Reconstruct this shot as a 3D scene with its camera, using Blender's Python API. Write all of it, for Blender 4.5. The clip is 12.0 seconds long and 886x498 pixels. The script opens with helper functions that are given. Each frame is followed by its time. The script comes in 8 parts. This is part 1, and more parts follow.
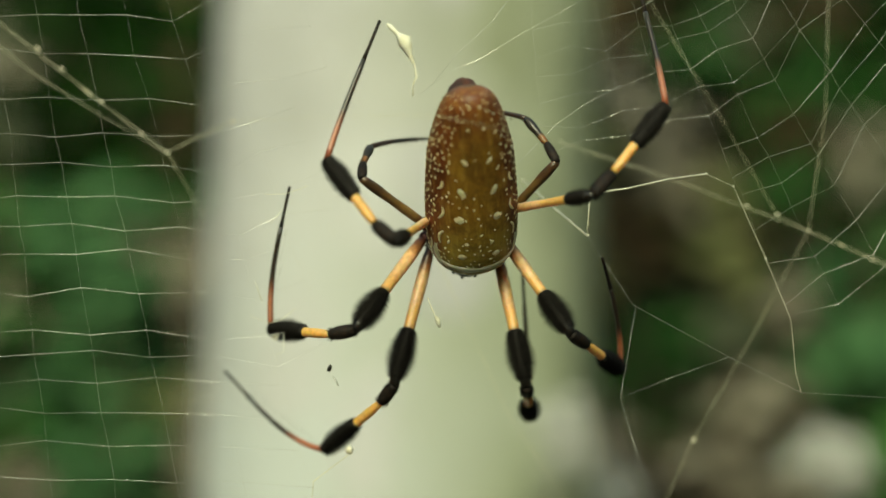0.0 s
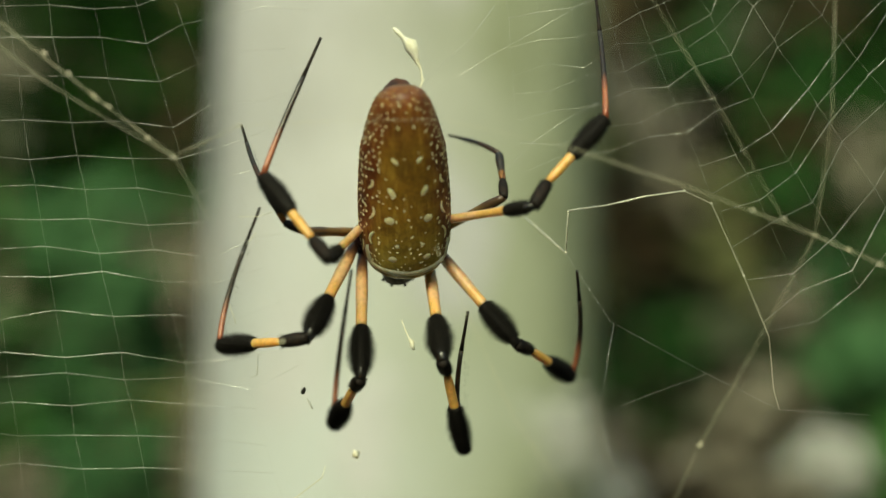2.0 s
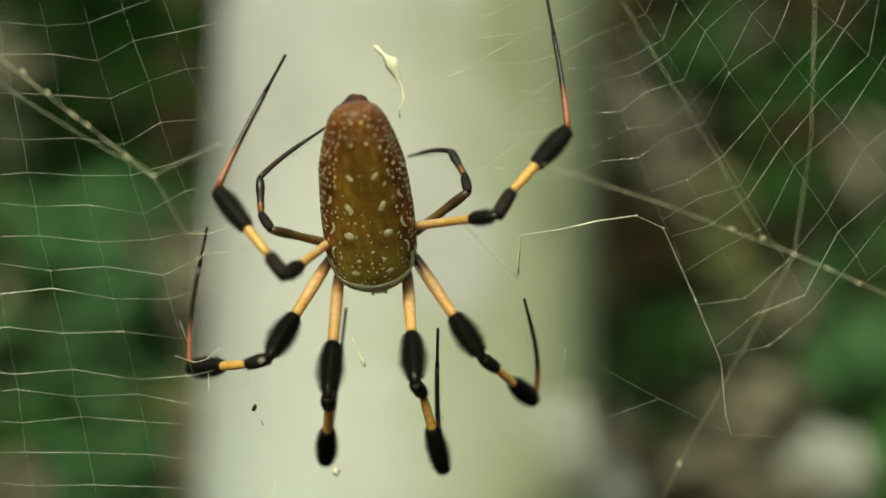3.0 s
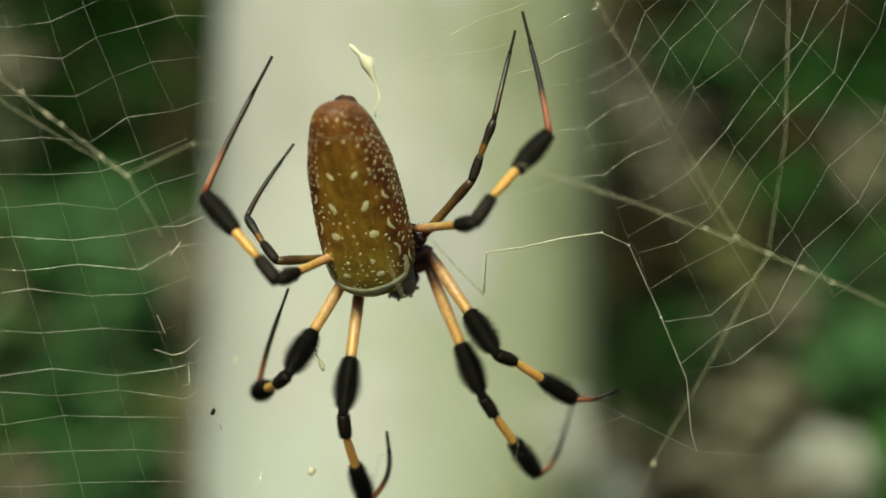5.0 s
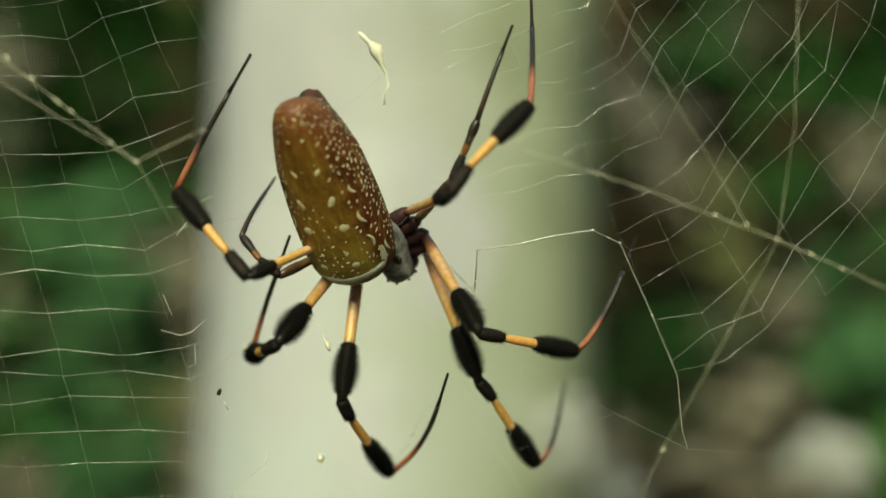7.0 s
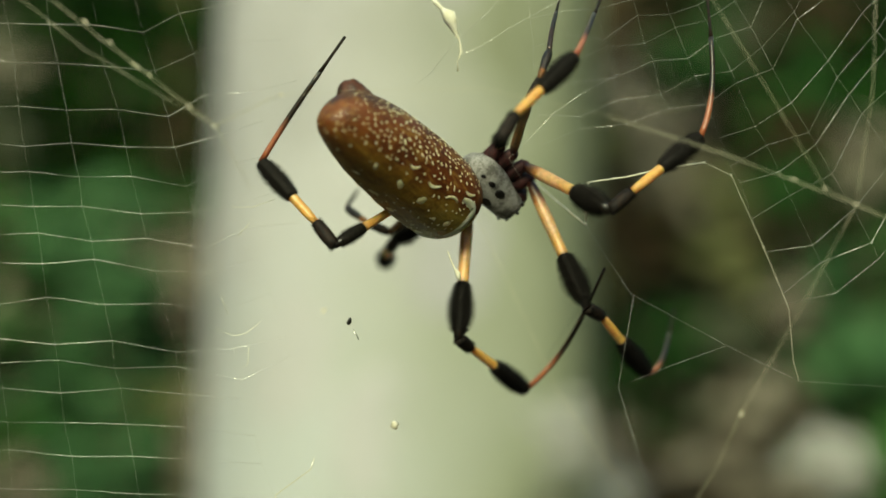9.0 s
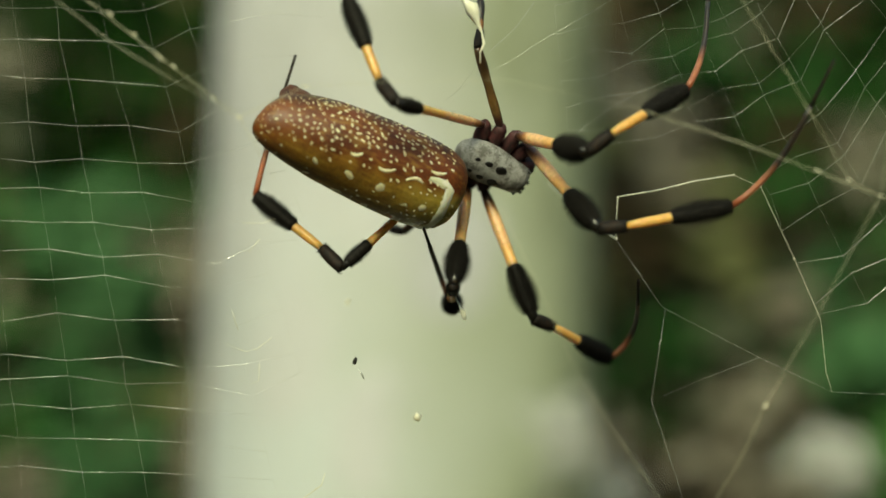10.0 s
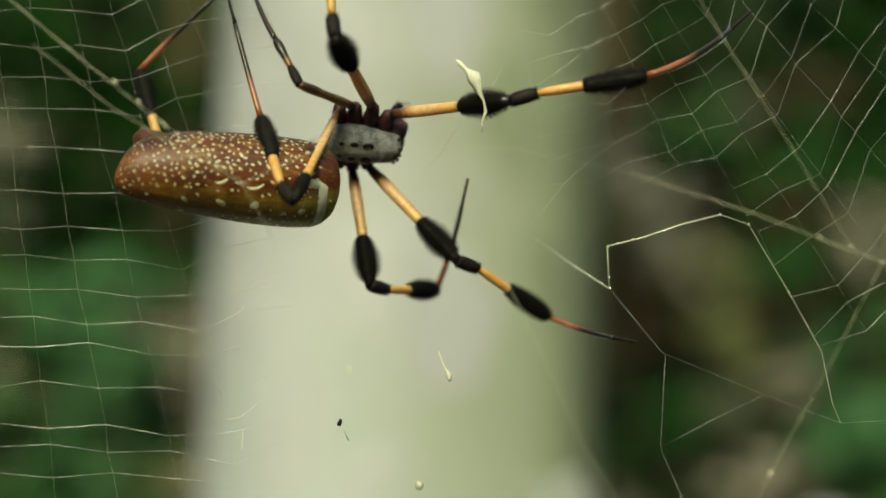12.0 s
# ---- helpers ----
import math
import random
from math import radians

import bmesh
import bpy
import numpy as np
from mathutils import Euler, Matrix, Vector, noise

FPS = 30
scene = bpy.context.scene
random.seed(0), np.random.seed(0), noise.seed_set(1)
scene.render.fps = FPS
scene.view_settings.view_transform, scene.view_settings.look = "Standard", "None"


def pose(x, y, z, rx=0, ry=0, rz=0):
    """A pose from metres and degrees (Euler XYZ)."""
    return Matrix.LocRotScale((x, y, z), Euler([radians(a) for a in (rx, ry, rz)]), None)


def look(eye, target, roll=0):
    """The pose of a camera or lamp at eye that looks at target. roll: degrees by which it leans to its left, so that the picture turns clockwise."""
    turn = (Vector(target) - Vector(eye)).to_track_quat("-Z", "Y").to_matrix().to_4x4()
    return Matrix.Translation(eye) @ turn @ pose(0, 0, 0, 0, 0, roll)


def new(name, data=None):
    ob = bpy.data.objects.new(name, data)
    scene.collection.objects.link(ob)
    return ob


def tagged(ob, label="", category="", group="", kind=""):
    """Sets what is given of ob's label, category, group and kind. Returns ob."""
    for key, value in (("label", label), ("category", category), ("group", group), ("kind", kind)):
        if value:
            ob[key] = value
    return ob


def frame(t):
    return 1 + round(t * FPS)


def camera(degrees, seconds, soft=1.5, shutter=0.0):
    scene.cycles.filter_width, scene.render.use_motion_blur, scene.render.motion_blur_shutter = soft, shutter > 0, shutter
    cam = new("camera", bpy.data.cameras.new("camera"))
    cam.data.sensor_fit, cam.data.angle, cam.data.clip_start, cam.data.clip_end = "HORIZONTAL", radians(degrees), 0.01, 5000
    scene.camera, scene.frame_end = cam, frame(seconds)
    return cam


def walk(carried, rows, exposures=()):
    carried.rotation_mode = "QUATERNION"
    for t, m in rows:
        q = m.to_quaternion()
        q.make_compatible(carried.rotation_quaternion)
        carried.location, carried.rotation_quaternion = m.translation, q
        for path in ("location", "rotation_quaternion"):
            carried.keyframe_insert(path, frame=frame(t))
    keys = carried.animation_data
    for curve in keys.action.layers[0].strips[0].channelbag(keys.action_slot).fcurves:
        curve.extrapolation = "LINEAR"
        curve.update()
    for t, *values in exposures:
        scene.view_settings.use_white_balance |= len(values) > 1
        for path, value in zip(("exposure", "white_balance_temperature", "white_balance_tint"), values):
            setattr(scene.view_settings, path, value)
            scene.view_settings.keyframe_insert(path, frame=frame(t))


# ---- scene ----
# ------------------------------------------------------------------ camera
EYE_Z = 1.4
cam = camera(36, 12.0, soft=1.5, shutter=0.25)
# held still, then tipped up a little as the spider climbs
TILT = ((0, 0), (10.7, 0), (11, 0.095), (11.25, 0.26), (11.5, 0.83), (11.75, 2.18), (12, 3.23))
walk(cam, [(t, look((0, 0, EYE_Z), (0, 1, EYE_Z + math.tan(radians(a))))) for t, a in TILT],
     exposures=[(0, 0.72, 9000, -13), (10, 0.72, 9000, -13), (12, 0.62, 9000, -13)])
cam.data.dof.use_dof = True
cam.data.dof.focus_distance = 0.1665
cam.data.dof.aperture_fstop = 8.2

# ------------------------------------------------------------------ light
world = bpy.data.worlds.new("sky")
scene.world = world
world.use_nodes = True
wn = world.node_tree.nodes
sky = wn.new("ShaderNodeTexSky")
sky.sky_type, sky.sun_disc = "NISHITA", False
sky.sun_elevation, sky.sun_rotation = radians(36), radians(191)
wn["Background"].inputs["Strength"].default_value = 0.12
world.node_tree.links.new(sky.outputs[0], wn["Background"].inputs["Color"])
sun = new("sun", bpy.data.lights.new("sun", "SUN"))
sun.data.energy, sun.data.angle, sun.data.color = 2.15, radians(28), (0.97, 0.975, 0.90)
sun.matrix_world = look((-0.45, -1.9, 3.1), (0.0, 0.4, 1.4))


# ------------------------------------------------------------------ materials
def mat(name, col, rough=0.6, metal=0.0, spec=0.5, dark=None, scale=400.0, bump=0.0, bscale=900.0, sss=0.0, coat=0.0, amount=0.5):
    """A surface whose colour wanders between col and dark at two scales, with fine relief."""
    m = bpy.data.materials.new(name)
    m.use_nodes = True
    nt = m.node_tree
    b = nt.nodes["Principled BSDF"]
    b.inputs["Roughness"].default_value, b.inputs["Metallic"].default_value = rough, metal
    b.inputs["Specular IOR Level"].default_value = spec
    b.inputs["Coat Weight"].default_value = coat
    b.inputs["Coat Roughness"].default_value = 0.25
    if sss:
        b.inputs["Subsurface Weight"].default_value = sss
        b.inputs["Subsurface Radius"].default_value = (0.0012, 0.0007, 0.0003)
        b.inputs["Subsurface Scale"].default_value = 1.0
    tc = nt.nodes.new("ShaderNodeTexCoord")
    n1, n2 = nt.nodes.new("ShaderNodeTexNoise"), nt.nodes.new("ShaderNodeTexNoise")
    n1.inputs["Scale"].default_value, n2.inputs["Scale"].default_value = scale, scale * 6.3
    n1.inputs["Detail"].default_value, n2.inputs["Detail"].default_value = 4, 3
    add = nt.nodes.new("ShaderNodeMath")
    add.operation = "MULTIPLY_ADD"
    add.inputs[1].default_value, add.inputs[2].default_value = amount, 0.0
    mean = nt.nodes.new("ShaderNodeMath")
    mean.operation = "ADD"
    ramp = nt.nodes.new("ShaderNodeMapRange")
    ramp.inputs["From Min"].default_value, ramp.inputs["From Max"].default_value = 0.45 * (1 + amount), 0.6 * (1 + amount)
    mix = nt.nodes.new("ShaderNodeMix")
    mix.data_type = "RGBA"
    mix.inputs["A"].default_value = (*col, 1)
    mix.inputs["B"].default_value = (*(dark or tuple(c * 0.6 for c in col)), 1)
    ln = nt.links.new
    ln(tc.outputs["Object"], n1.inputs["Vector"]), ln(tc.outputs["Object"], n2.inputs["Vector"])
    ln(n2.outputs["Fac"], add.inputs[0]), ln(n1.outputs["Fac"], mean.inputs[0]), ln(add.outputs[0], mean.inputs[1])
    ln(mean.outputs[0], ramp.inputs["Value"]), ln(ramp.outputs[0], mix.inputs["Factor"])
    ln(mix.outputs["Result"], b.inputs["Base Color"])
    if bump:
        n3, bp = nt.nodes.new("ShaderNodeTexNoise"), nt.nodes.new("ShaderNodeBump")
        n3.inputs["Scale"].default_value, n3.inputs["Detail"].default_value = bscale, 5
        bp.inputs["Strength"].default_value, bp.inputs["Distance"].default_value = bump, 0.35 / bscale
        ln(tc.outputs["Object"], n3.inputs["Vector"]), ln(n3.outputs["Fac"], bp.inputs["Height"])
        ln(bp.outputs[0], b.inputs["Normal"])
    return m


def banded(name, stops, rough=0.4, sss=0.6, edge=0.012):
    """Leg cuticle whose colour changes along its length: stops of (place 0 to 1, colour)."""
    m = mat(name, stops[0][1], rough, scale=1500.0, bump=0.3, bscale=6000.0, sss=sss, coat=0.35)
    nt = m.node_tree
    ln = nt.links.new
    tc = nt.nodes["Texture Coordinate"]
    sep, ramp, noi = nt.nodes.new("ShaderNodeSeparateXYZ"), nt.nodes.new("ShaderNodeValToRGB"), nt.nodes.new("ShaderNodeTexNoise")
    noi.inputs["Scale"].default_value = 2500.0
    wob = nt.nodes.new("ShaderNodeMath")
    wob.operation = "MULTIPLY_ADD"
    wob.inputs[1].default_value = 0.05
    ln(tc.outputs["Object"], noi.inputs["Vector"])
    ln(tc.outputs["Generated"], sep.inputs[0])
    ln(noi.outputs["Fac"], wob.inputs[0]), ln(sep.outputs["Y"], wob.inputs[2])
    ln(wob.outputs[0], ramp.inputs[0])
    els = ramp.color_ramp.elements
    els[0].position, els[0].color = 0.0, (*stops[0][1], 1)
    els[1].position, els[1].color = 1.0, (*stops[-1][1], 1)
    for (p, c), (_, c0) in zip(stops[1:], stops[:-1]):
        for q, cc in ((max(p - edge, 0.001), c0), (min(p + edge, 0.999), c)):
            e = els.new(q + 0.025)
            e.color = (*cc, 1)
    mixn = nt.nodes["Mix"]
    mul = nt.nodes.new("ShaderNodeMix")
    mul.data_type, mul.blend_type = "RGBA", "MULTIPLY"
    mul.inputs["Factor"].default_value = 0.35
    mixn.inputs["A"].default_value, mixn.inputs["B"].default_value = (1, 1, 1, 1), (0.55, 0.5, 0.45, 1)
    ln(ramp.outputs[0], mul.inputs["A"]), ln(mixn.outputs["Result"], mul.inputs["B"])
    ln(mul.outputs["Result"], nt.nodes["Principled BSDF"].inputs["Base Color"])
    return m


def silk_material(name, col, metal=0.55):
    """Fine silk: scatters light to both sides, with a soft glint and uneven dust."""
    m = mat(name, col, 0.24, metal=metal, dark=tuple(c * 0.78 for c in col), scale=260, spec=0.9)
    nt = m.node_tree
    tr, mx = nt.nodes.new("ShaderNodeBsdfTranslucent"), nt.nodes.new("ShaderNodeMixShader")
    mx.inputs[0].default_value = 0.06
    nt.links.new(nt.nodes["Mix"].outputs["Result"], tr.inputs["Color"])
    nt.links.new(nt.nodes["Principled BSDF"].outputs[0], mx.inputs[1])
    nt.links.new(tr.outputs[0], mx.inputs[2])
    nt.links.new(mx.outputs[0], nt.nodes["Material Output"].inputs["Surface"])
    return m


YEL, BLK, MAR = (0.94, 0.50, 0.16), (0.012, 0.010, 0.009), (0.07, 0.018, 0.014)
M_FEMUR = banded("femur_cuticle", [(0, MAR), (0.09, (0.15, 0.065, 0.03)), (0.15, (0.50, 0.24, 0.10)), (0.21, (0.96, 0.56, 0.29)), (0.45, (0.95, 0.52, 0.20)), (0.60, BLK)], edge=0.03)
M_FEMUR4 = banded("hind_femur_cuticle", [(0, MAR), (0.09, (0.45, 0.20, 0.08)), (0.16, (0.95, 0.56, 0.30)), (0.5, (0.95, 0.53, 0.18)), (0.76, BLK)], edge=0.025)
M_PATELLA = mat("patella_cuticle", BLK, 0.65, spec=0.25, dark=(0.03, 0.018, 0.012), scale=1500, bump=0.3, bscale=5000)
M_TIBIA = banded("tibia_cuticle", [(0, YEL), (0.07, YEL), (0.42, BLK)], edge=0.02)
M_META = banded("metatarsus_cuticle", [(0, (0.30, 0.07, 0.03)), (0.05, (0.44, 0.165, 0.095)), (0.40, (0.03, 0.02, 0.015)), (0.9, (0.05, 0.045, 0.04))], edge=0.10)
M_FEMUR3 = banded("short_femur_cuticle", [(0, MAR), (0.18, (0.28, 0.165, 0.06)), (0.45, (0.19, 0.11, 0.04)), (0.72, (0.09, 0.05, 0.025))], edge=0.05)
M_TIBIA3 = banded("short_tibia_cuticle", [(0, (0.28, 0.12, 0.03)), (0.3, (0.03, 0.022, 0.015))], edge=0.04)
M_META3 = banded("short_metatarsus_cuticle", [(0, (0.05, 0.025, 0.015)), (0.5, (0.03, 0.025, 0.02))])
M_HAIR = mat("black_hair", (0.008, 0.007, 0.006), 0.6, dark=(0.02, 0.017, 0.014), scale=2500, spec=0.2)
M_MAROON = mat("maroon_cuticle", (0.075, 0.018, 0.020), 0.6, dark=(0.020, 0.008, 0.008), scale=1100, bump=0.9, bscale=3500)
M_CARAPACE = mat("silver_hair", (0.36, 0.358, 0.35), 0.7, dark=(0.13, 0.125, 0.115), scale=700, bump=0.9, bscale=5000)
M_SPIN = mat("spinneret_cuticle", (0.11, 0.035, 0.015), 0.45, dark=(0.035, 0.016, 0.010), scale=700, bump=0.7, bscale=3000)
M_DOT = mat("bare_black_spot", (0.012, 0.010, 0.010), 0.3, scale=2000)
M_SPOT = mat("ivory_spot", (0.92, 0.84, 0.55), 0.55, dark=(0.80, 0.68, 0.40), scale=1500, sss=0.2)
M_BAND = mat("pale_band", (0.88, 0.86, 0.70), 0.5, dark=(0.70, 0.68, 0.44), scale=900, sss=0.2)
M_SILK = silk_material("pale_silk", (0.95, 0.96, 0.90), 0.42)
M_GOLD = silk_material("golden_silk", (0.99, 0.97, 0.78), 0.2)
M_OLD = silk_material("old_silk", (0.66, 0.64, 0.46), 0.0)
M_SCRAP = mat("matted_silk", (0.95, 0.94, 0.80), 0.6, dark=(0.86, 0.83, 0.62), scale=700, bump=0.4, bscale=2500)
M_DEBRIS = mat("dry_debris", (0.92, 0.88, 0.70), 0.7, dark=(0.74, 0.66, 0.42), scale=900, bump=0.6, bscale=2500)
M_PREY = mat("dead_gnat", (0.02, 0.018, 0.016), 0.5, scale=2000)


def abdomen_material():
    """Amber cuticle: olive along the middle of the back and near the front, red-brown on flanks and tail."""
    m = mat("abdomen_cuticle", (1.15, 1.1, 1.0), 0.52, dark=(0.42, 0.33, 0.24), scale=340, bump=0.4, bscale=2600, sss=0.45, coat=0.12)
    nt = m.node_tree
    nt.nodes["Principled BSDF"].inputs["Subsurface Radius"].default_value = (0.0030, 0.0018, 0.0007)
    ln = nt.links.new
    tc, noi = nt.nodes["Texture Coordinate"], nt.nodes["Noise Texture"]
    sep = nt.nodes.new("ShaderNodeSeparateXYZ")
    ln(tc.outputs["Object"], sep.inputs[0])
    side, ang, wob, wide = (nt.nodes.new("ShaderNodeMath") for _ in range(4))
    side.operation, ang.operation, wob.operation, wide.operation = "ABSOLUTE", "ARCTAN2", "MULTIPLY_ADD", "MULTIPLY_ADD"
    ln(sep.outputs["X"], side.inputs[0])
    ln(side.outputs[0], ang.inputs[0]), ln(sep.outputs["Z"], ang.inputs[1])
    # the edge between back and flank wavers, and widens towards the front
    ln(noi.outputs["Fac"], wob.inputs[0]), ln(ang.outputs[0], wob.inputs[2])
    wob.inputs[1].default_value = 0.7
    wide.inputs[1].default_value = -16.0
    ln(sep.outputs["Y"], wide.inputs[0]), ln(wob.outputs[0], wide.inputs[2])
    up = nt.nodes.new("ShaderNodeMapRange")
    up.inputs["From Min"].default_value, up.inputs["From Max"].default_value = 0.85, 1.25
    ln(wide.outputs[0], up.inputs["Value"])
    fwd = nt.nodes.new("ShaderNodeMapRange")
    fwd.inputs["From Min"].default_value, fwd.inputs["From Max"].default_value = 0.002, 0.0115
    ln(sep.outputs["Y"], fwd.inputs["Value"])
    c1, c2, c3 = (nt.nodes.new("ShaderNodeMix") for _ in range(3))
    for c in (c1, c2, c3):
        c.data_type = "RGBA"
    c2.inputs["A"].default_value, c2.inputs["B"].default_value = (0.285, 0.152, 0.024, 1), (0.43, 0.335, 0.072, 1)
    ln(fwd.outputs[0], c2.inputs["Factor"])
    c1.inputs["B"].default_value = (0.155, 0.038, 0.008, 1)
    ln(c2.outputs["Result"], c1.inputs["A"]), ln(up.outputs[0], c1.inputs["Factor"])
    tail = nt.nodes.new("ShaderNodeMapRange")
    tail.inputs["From Min"].default_value, tail.inputs["From Max"].default_value = -0.0070, -0.0125
    ln(sep.outputs["Y"], tail.inputs["Value"])
    c3.inputs["B"].default_value = (0.195, 0.060, 0.014, 1)
    ln(c1.outputs["Result"], c3.inputs["A"]), ln(tail.outputs[0], c3.inputs["Factor"])
    # branching streaks along the body
    mp, streak, sm, lift = (nt.nodes.new(k) for k in ("ShaderNodeMapping", "ShaderNodeTexNoise", "ShaderNodeMapRange", "ShaderNodeMix"))
    mp.inputs["Scale"].default_value = (1700, 300, 1700)
    streak.inputs["Scale"].default_value, streak.inputs["Detail"].default_value, streak.inputs["Distortion"].default_value = 1.0, 3, 0.8
    sm.inputs["From Min"].default_value, sm.inputs["From Max"].default_value, sm.inputs["To Max"].default_value = 0.5, 0.66, 0.60
    lift.data_type, lift.blend_type = "RGBA", "SCREEN"
    lift.inputs["B"].default_value = (0.26, 0.17, 0.04, 1)
    ln(tc.outputs["Object"], mp.inputs[0]), ln(mp.outputs[0], streak.inputs["Vector"]), ln(streak.outputs["Fac"], sm.inputs["Value"])
    ln(sm.outputs[0], lift.inputs["Factor"])
    # the belly is dark maroon
    under, c4 = nt.nodes.new("ShaderNodeMapRange"), nt.nodes.new("ShaderNodeMix")
    under.inputs["From Min"].default_value, under.inputs["From Max"].default_value = 2.0, 2.6
    c4.data_type, c4.inputs["B"].default_value = "RGBA", (0.060, 0.016, 0.008, 1)
    ln(wob.outputs[0], under.inputs["Value"]), ln(under.outputs[0], c4.inputs["Factor"])
    ln(c3.outputs["Result"], c4.inputs["A"]), ln(c4.outputs["Result"], lift.inputs["A"])
    mul = nt.nodes.new("ShaderNodeMix")
    mul.data_type, mul.blend_type = "RGBA", "MULTIPLY"
    mul.inputs["Factor"].default_value = 0.6
    ln(lift.outputs["Result"], mul.inputs["A"]), ln(nt.nodes["Mix"].outputs["Result"], mul.inputs["B"])
    ln(mul.outputs["Result"], nt.nodes["Principled BSDF"].inputs["Base Color"])
    return m


M_ABDOMEN = abdomen_material()


def bark_material():
    """Pale lichen bark with a green algae side, which is also darkened to imitate shading."""
    m = mat("pale_lichen_bark", (0.588, 0.588, 0.60), 0.9, dark=(0.46, 0.463, 0.465), scale=9, bump=0.9, bscale=70)
    nt = m.node_tree
    tc, noi, sep, add, ran, mix = nt.nodes["Texture Coordinate"], *(nt.nodes.new(k) for k in ("ShaderNodeTexNoise", "ShaderNodeSeparateXYZ", "ShaderNodeMath", "ShaderNodeMapRange", "ShaderNodeMix"))
    noi.inputs["Scale"].default_value = 5.0
    add.operation = "MULTIPLY_ADD"
    add.inputs[1].default_value = 0.17
    ran.inputs["From Min"].default_value, ran.inputs["From Max"].default_value = 0.02, 0.23
    # algae green, darker than its own tone to paint the right side's shade
    mix.data_type, mix.inputs["B"].default_value = "RGBA", (0.345, 0.385, 0.24, 1)
    ln = nt.links.new
    ln(tc.outputs["Object"], noi.inputs["Vector"]), ln(tc.outputs["Object"], sep.inputs[0])
    # minty lichen towards the foot
    low, mint = nt.nodes.new("ShaderNodeMapRange"), nt.nodes.new("ShaderNodeMix")
    low.inputs["From Min"].default_value, low.inputs["From Max"].default_value = 1.5, 1.22
    mint.data_type, mint.inputs["B"].default_value = "RGBA", (0.575, 0.615, 0.615, 1)
    ln(sep.outputs["Z"], low.inputs["Value"]), ln(low.outputs[0], mint.inputs["Factor"]), ln(nt.nodes["Mix"].outputs["Result"], mint.inputs["A"])
    ln(noi.outputs["Fac"], add.inputs[0]), ln(sep.outputs["X"], add.inputs[2]), ln(add.outputs[0], ran.inputs["Value"])
    ln(ran.outputs[0], mix.inputs["Factor"]), ln(mint.outputs["Result"], mix.inputs["A"])
    ln(mix.outputs["Result"], nt.nodes["Principled BSDF"].inputs["Base Color"])
    return m


def leaf_material(name, a, b, rough=0.75):
    """Leaf colours that differ from leaf to leaf."""
    m = bpy.data.materials.new(name)
    m.use_nodes = True
    nt = m.node_tree
    bs = nt.nodes["Principled BSDF"]
    bs.inputs["Roughness"].default_value, bs.inputs["Specular IOR Level"].default_value = rough, 0.06
    geo, ramp, noi, mul = (nt.nodes.new(k) for k in ("ShaderNodeNewGeometry", "ShaderNodeMix", "ShaderNodeTexNoise", "ShaderNodeMix"))
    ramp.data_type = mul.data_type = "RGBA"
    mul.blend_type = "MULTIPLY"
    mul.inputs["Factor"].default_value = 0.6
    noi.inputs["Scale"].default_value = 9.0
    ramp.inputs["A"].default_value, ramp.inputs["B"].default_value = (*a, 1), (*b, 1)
    info, both, wrap = (nt.nodes.new(k) for k in ("ShaderNodeObjectInfo", "ShaderNodeMath", "ShaderNodeMath"))
    both.operation, wrap.operation = "ADD", "FRACT"
    nt.links.new(geo.outputs["Random Per Island"], both.inputs[0])
    nt.links.new(info.outputs["Random"], both.inputs[1])
    nt.links.new(both.outputs[0], wrap.inputs[0])
    nt.links.new(wrap.outputs[0], ramp.inputs["Factor"])
    nt.links.new(ramp.outputs["Result"], mul.inputs["A"])
    nt.links.new(noi.outputs["Fac"], mul.inputs["B"])
    nt.links.new(mul.outputs["Result"], bs.inputs["Base Color"])
    return m


# near-black green, standing in for the shade of a wood without canopy
M_LEAF = leaf_material("shaded_leaf", (0.006, 0.025, 0.003), (0.016, 0.064, 0.008))
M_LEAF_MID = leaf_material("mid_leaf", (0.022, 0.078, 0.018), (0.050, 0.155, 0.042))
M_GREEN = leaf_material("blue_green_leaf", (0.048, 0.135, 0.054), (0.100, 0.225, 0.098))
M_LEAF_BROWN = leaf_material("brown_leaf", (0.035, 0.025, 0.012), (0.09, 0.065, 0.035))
# sapling leaves from bright to dim: the light level is part of the colour
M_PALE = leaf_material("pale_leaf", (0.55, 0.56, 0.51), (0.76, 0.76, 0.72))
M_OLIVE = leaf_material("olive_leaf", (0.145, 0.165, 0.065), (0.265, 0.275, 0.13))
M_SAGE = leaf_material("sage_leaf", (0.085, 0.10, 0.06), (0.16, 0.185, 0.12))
M_HALF_LIT_GREY = leaf_material("half_lit_grey_leaf", (0.23, 0.205, 0.155), (0.40, 0.365, 0.29))
M_BARK = bark_material()
M_TWIG = mat("twig_bark", (0.10, 0.075, 0.05), 0.9, scale=30, bump=0.6, bscale=200)
M_SOIL = mat("leaf_litter", (0.055, 0.045, 0.028), 0.95, dark=(0.025, 0.03, 0.015), scale=3, bump=0.8, bscale=30)
# near-black, so that the far woods look shaded
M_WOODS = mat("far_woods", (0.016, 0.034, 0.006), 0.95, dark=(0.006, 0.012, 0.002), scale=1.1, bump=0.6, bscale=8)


# ------------------------------------------------------------------ mesh helpers
U = 0.169 / (784 / math.tan(radians(18)))      # about 0.07 mm
FOCAL = 784 / math.tan(radians(18))
WEB_Y, BARRIER_Y = 0.170, 0.150


def spot(x, y, d):
    """A place at the depth d, by its offset in the view's own units."""
    return Vector(((x - 784) * d / FOCAL, d, EYE_Z - (y - 441) * d / FOCAL))


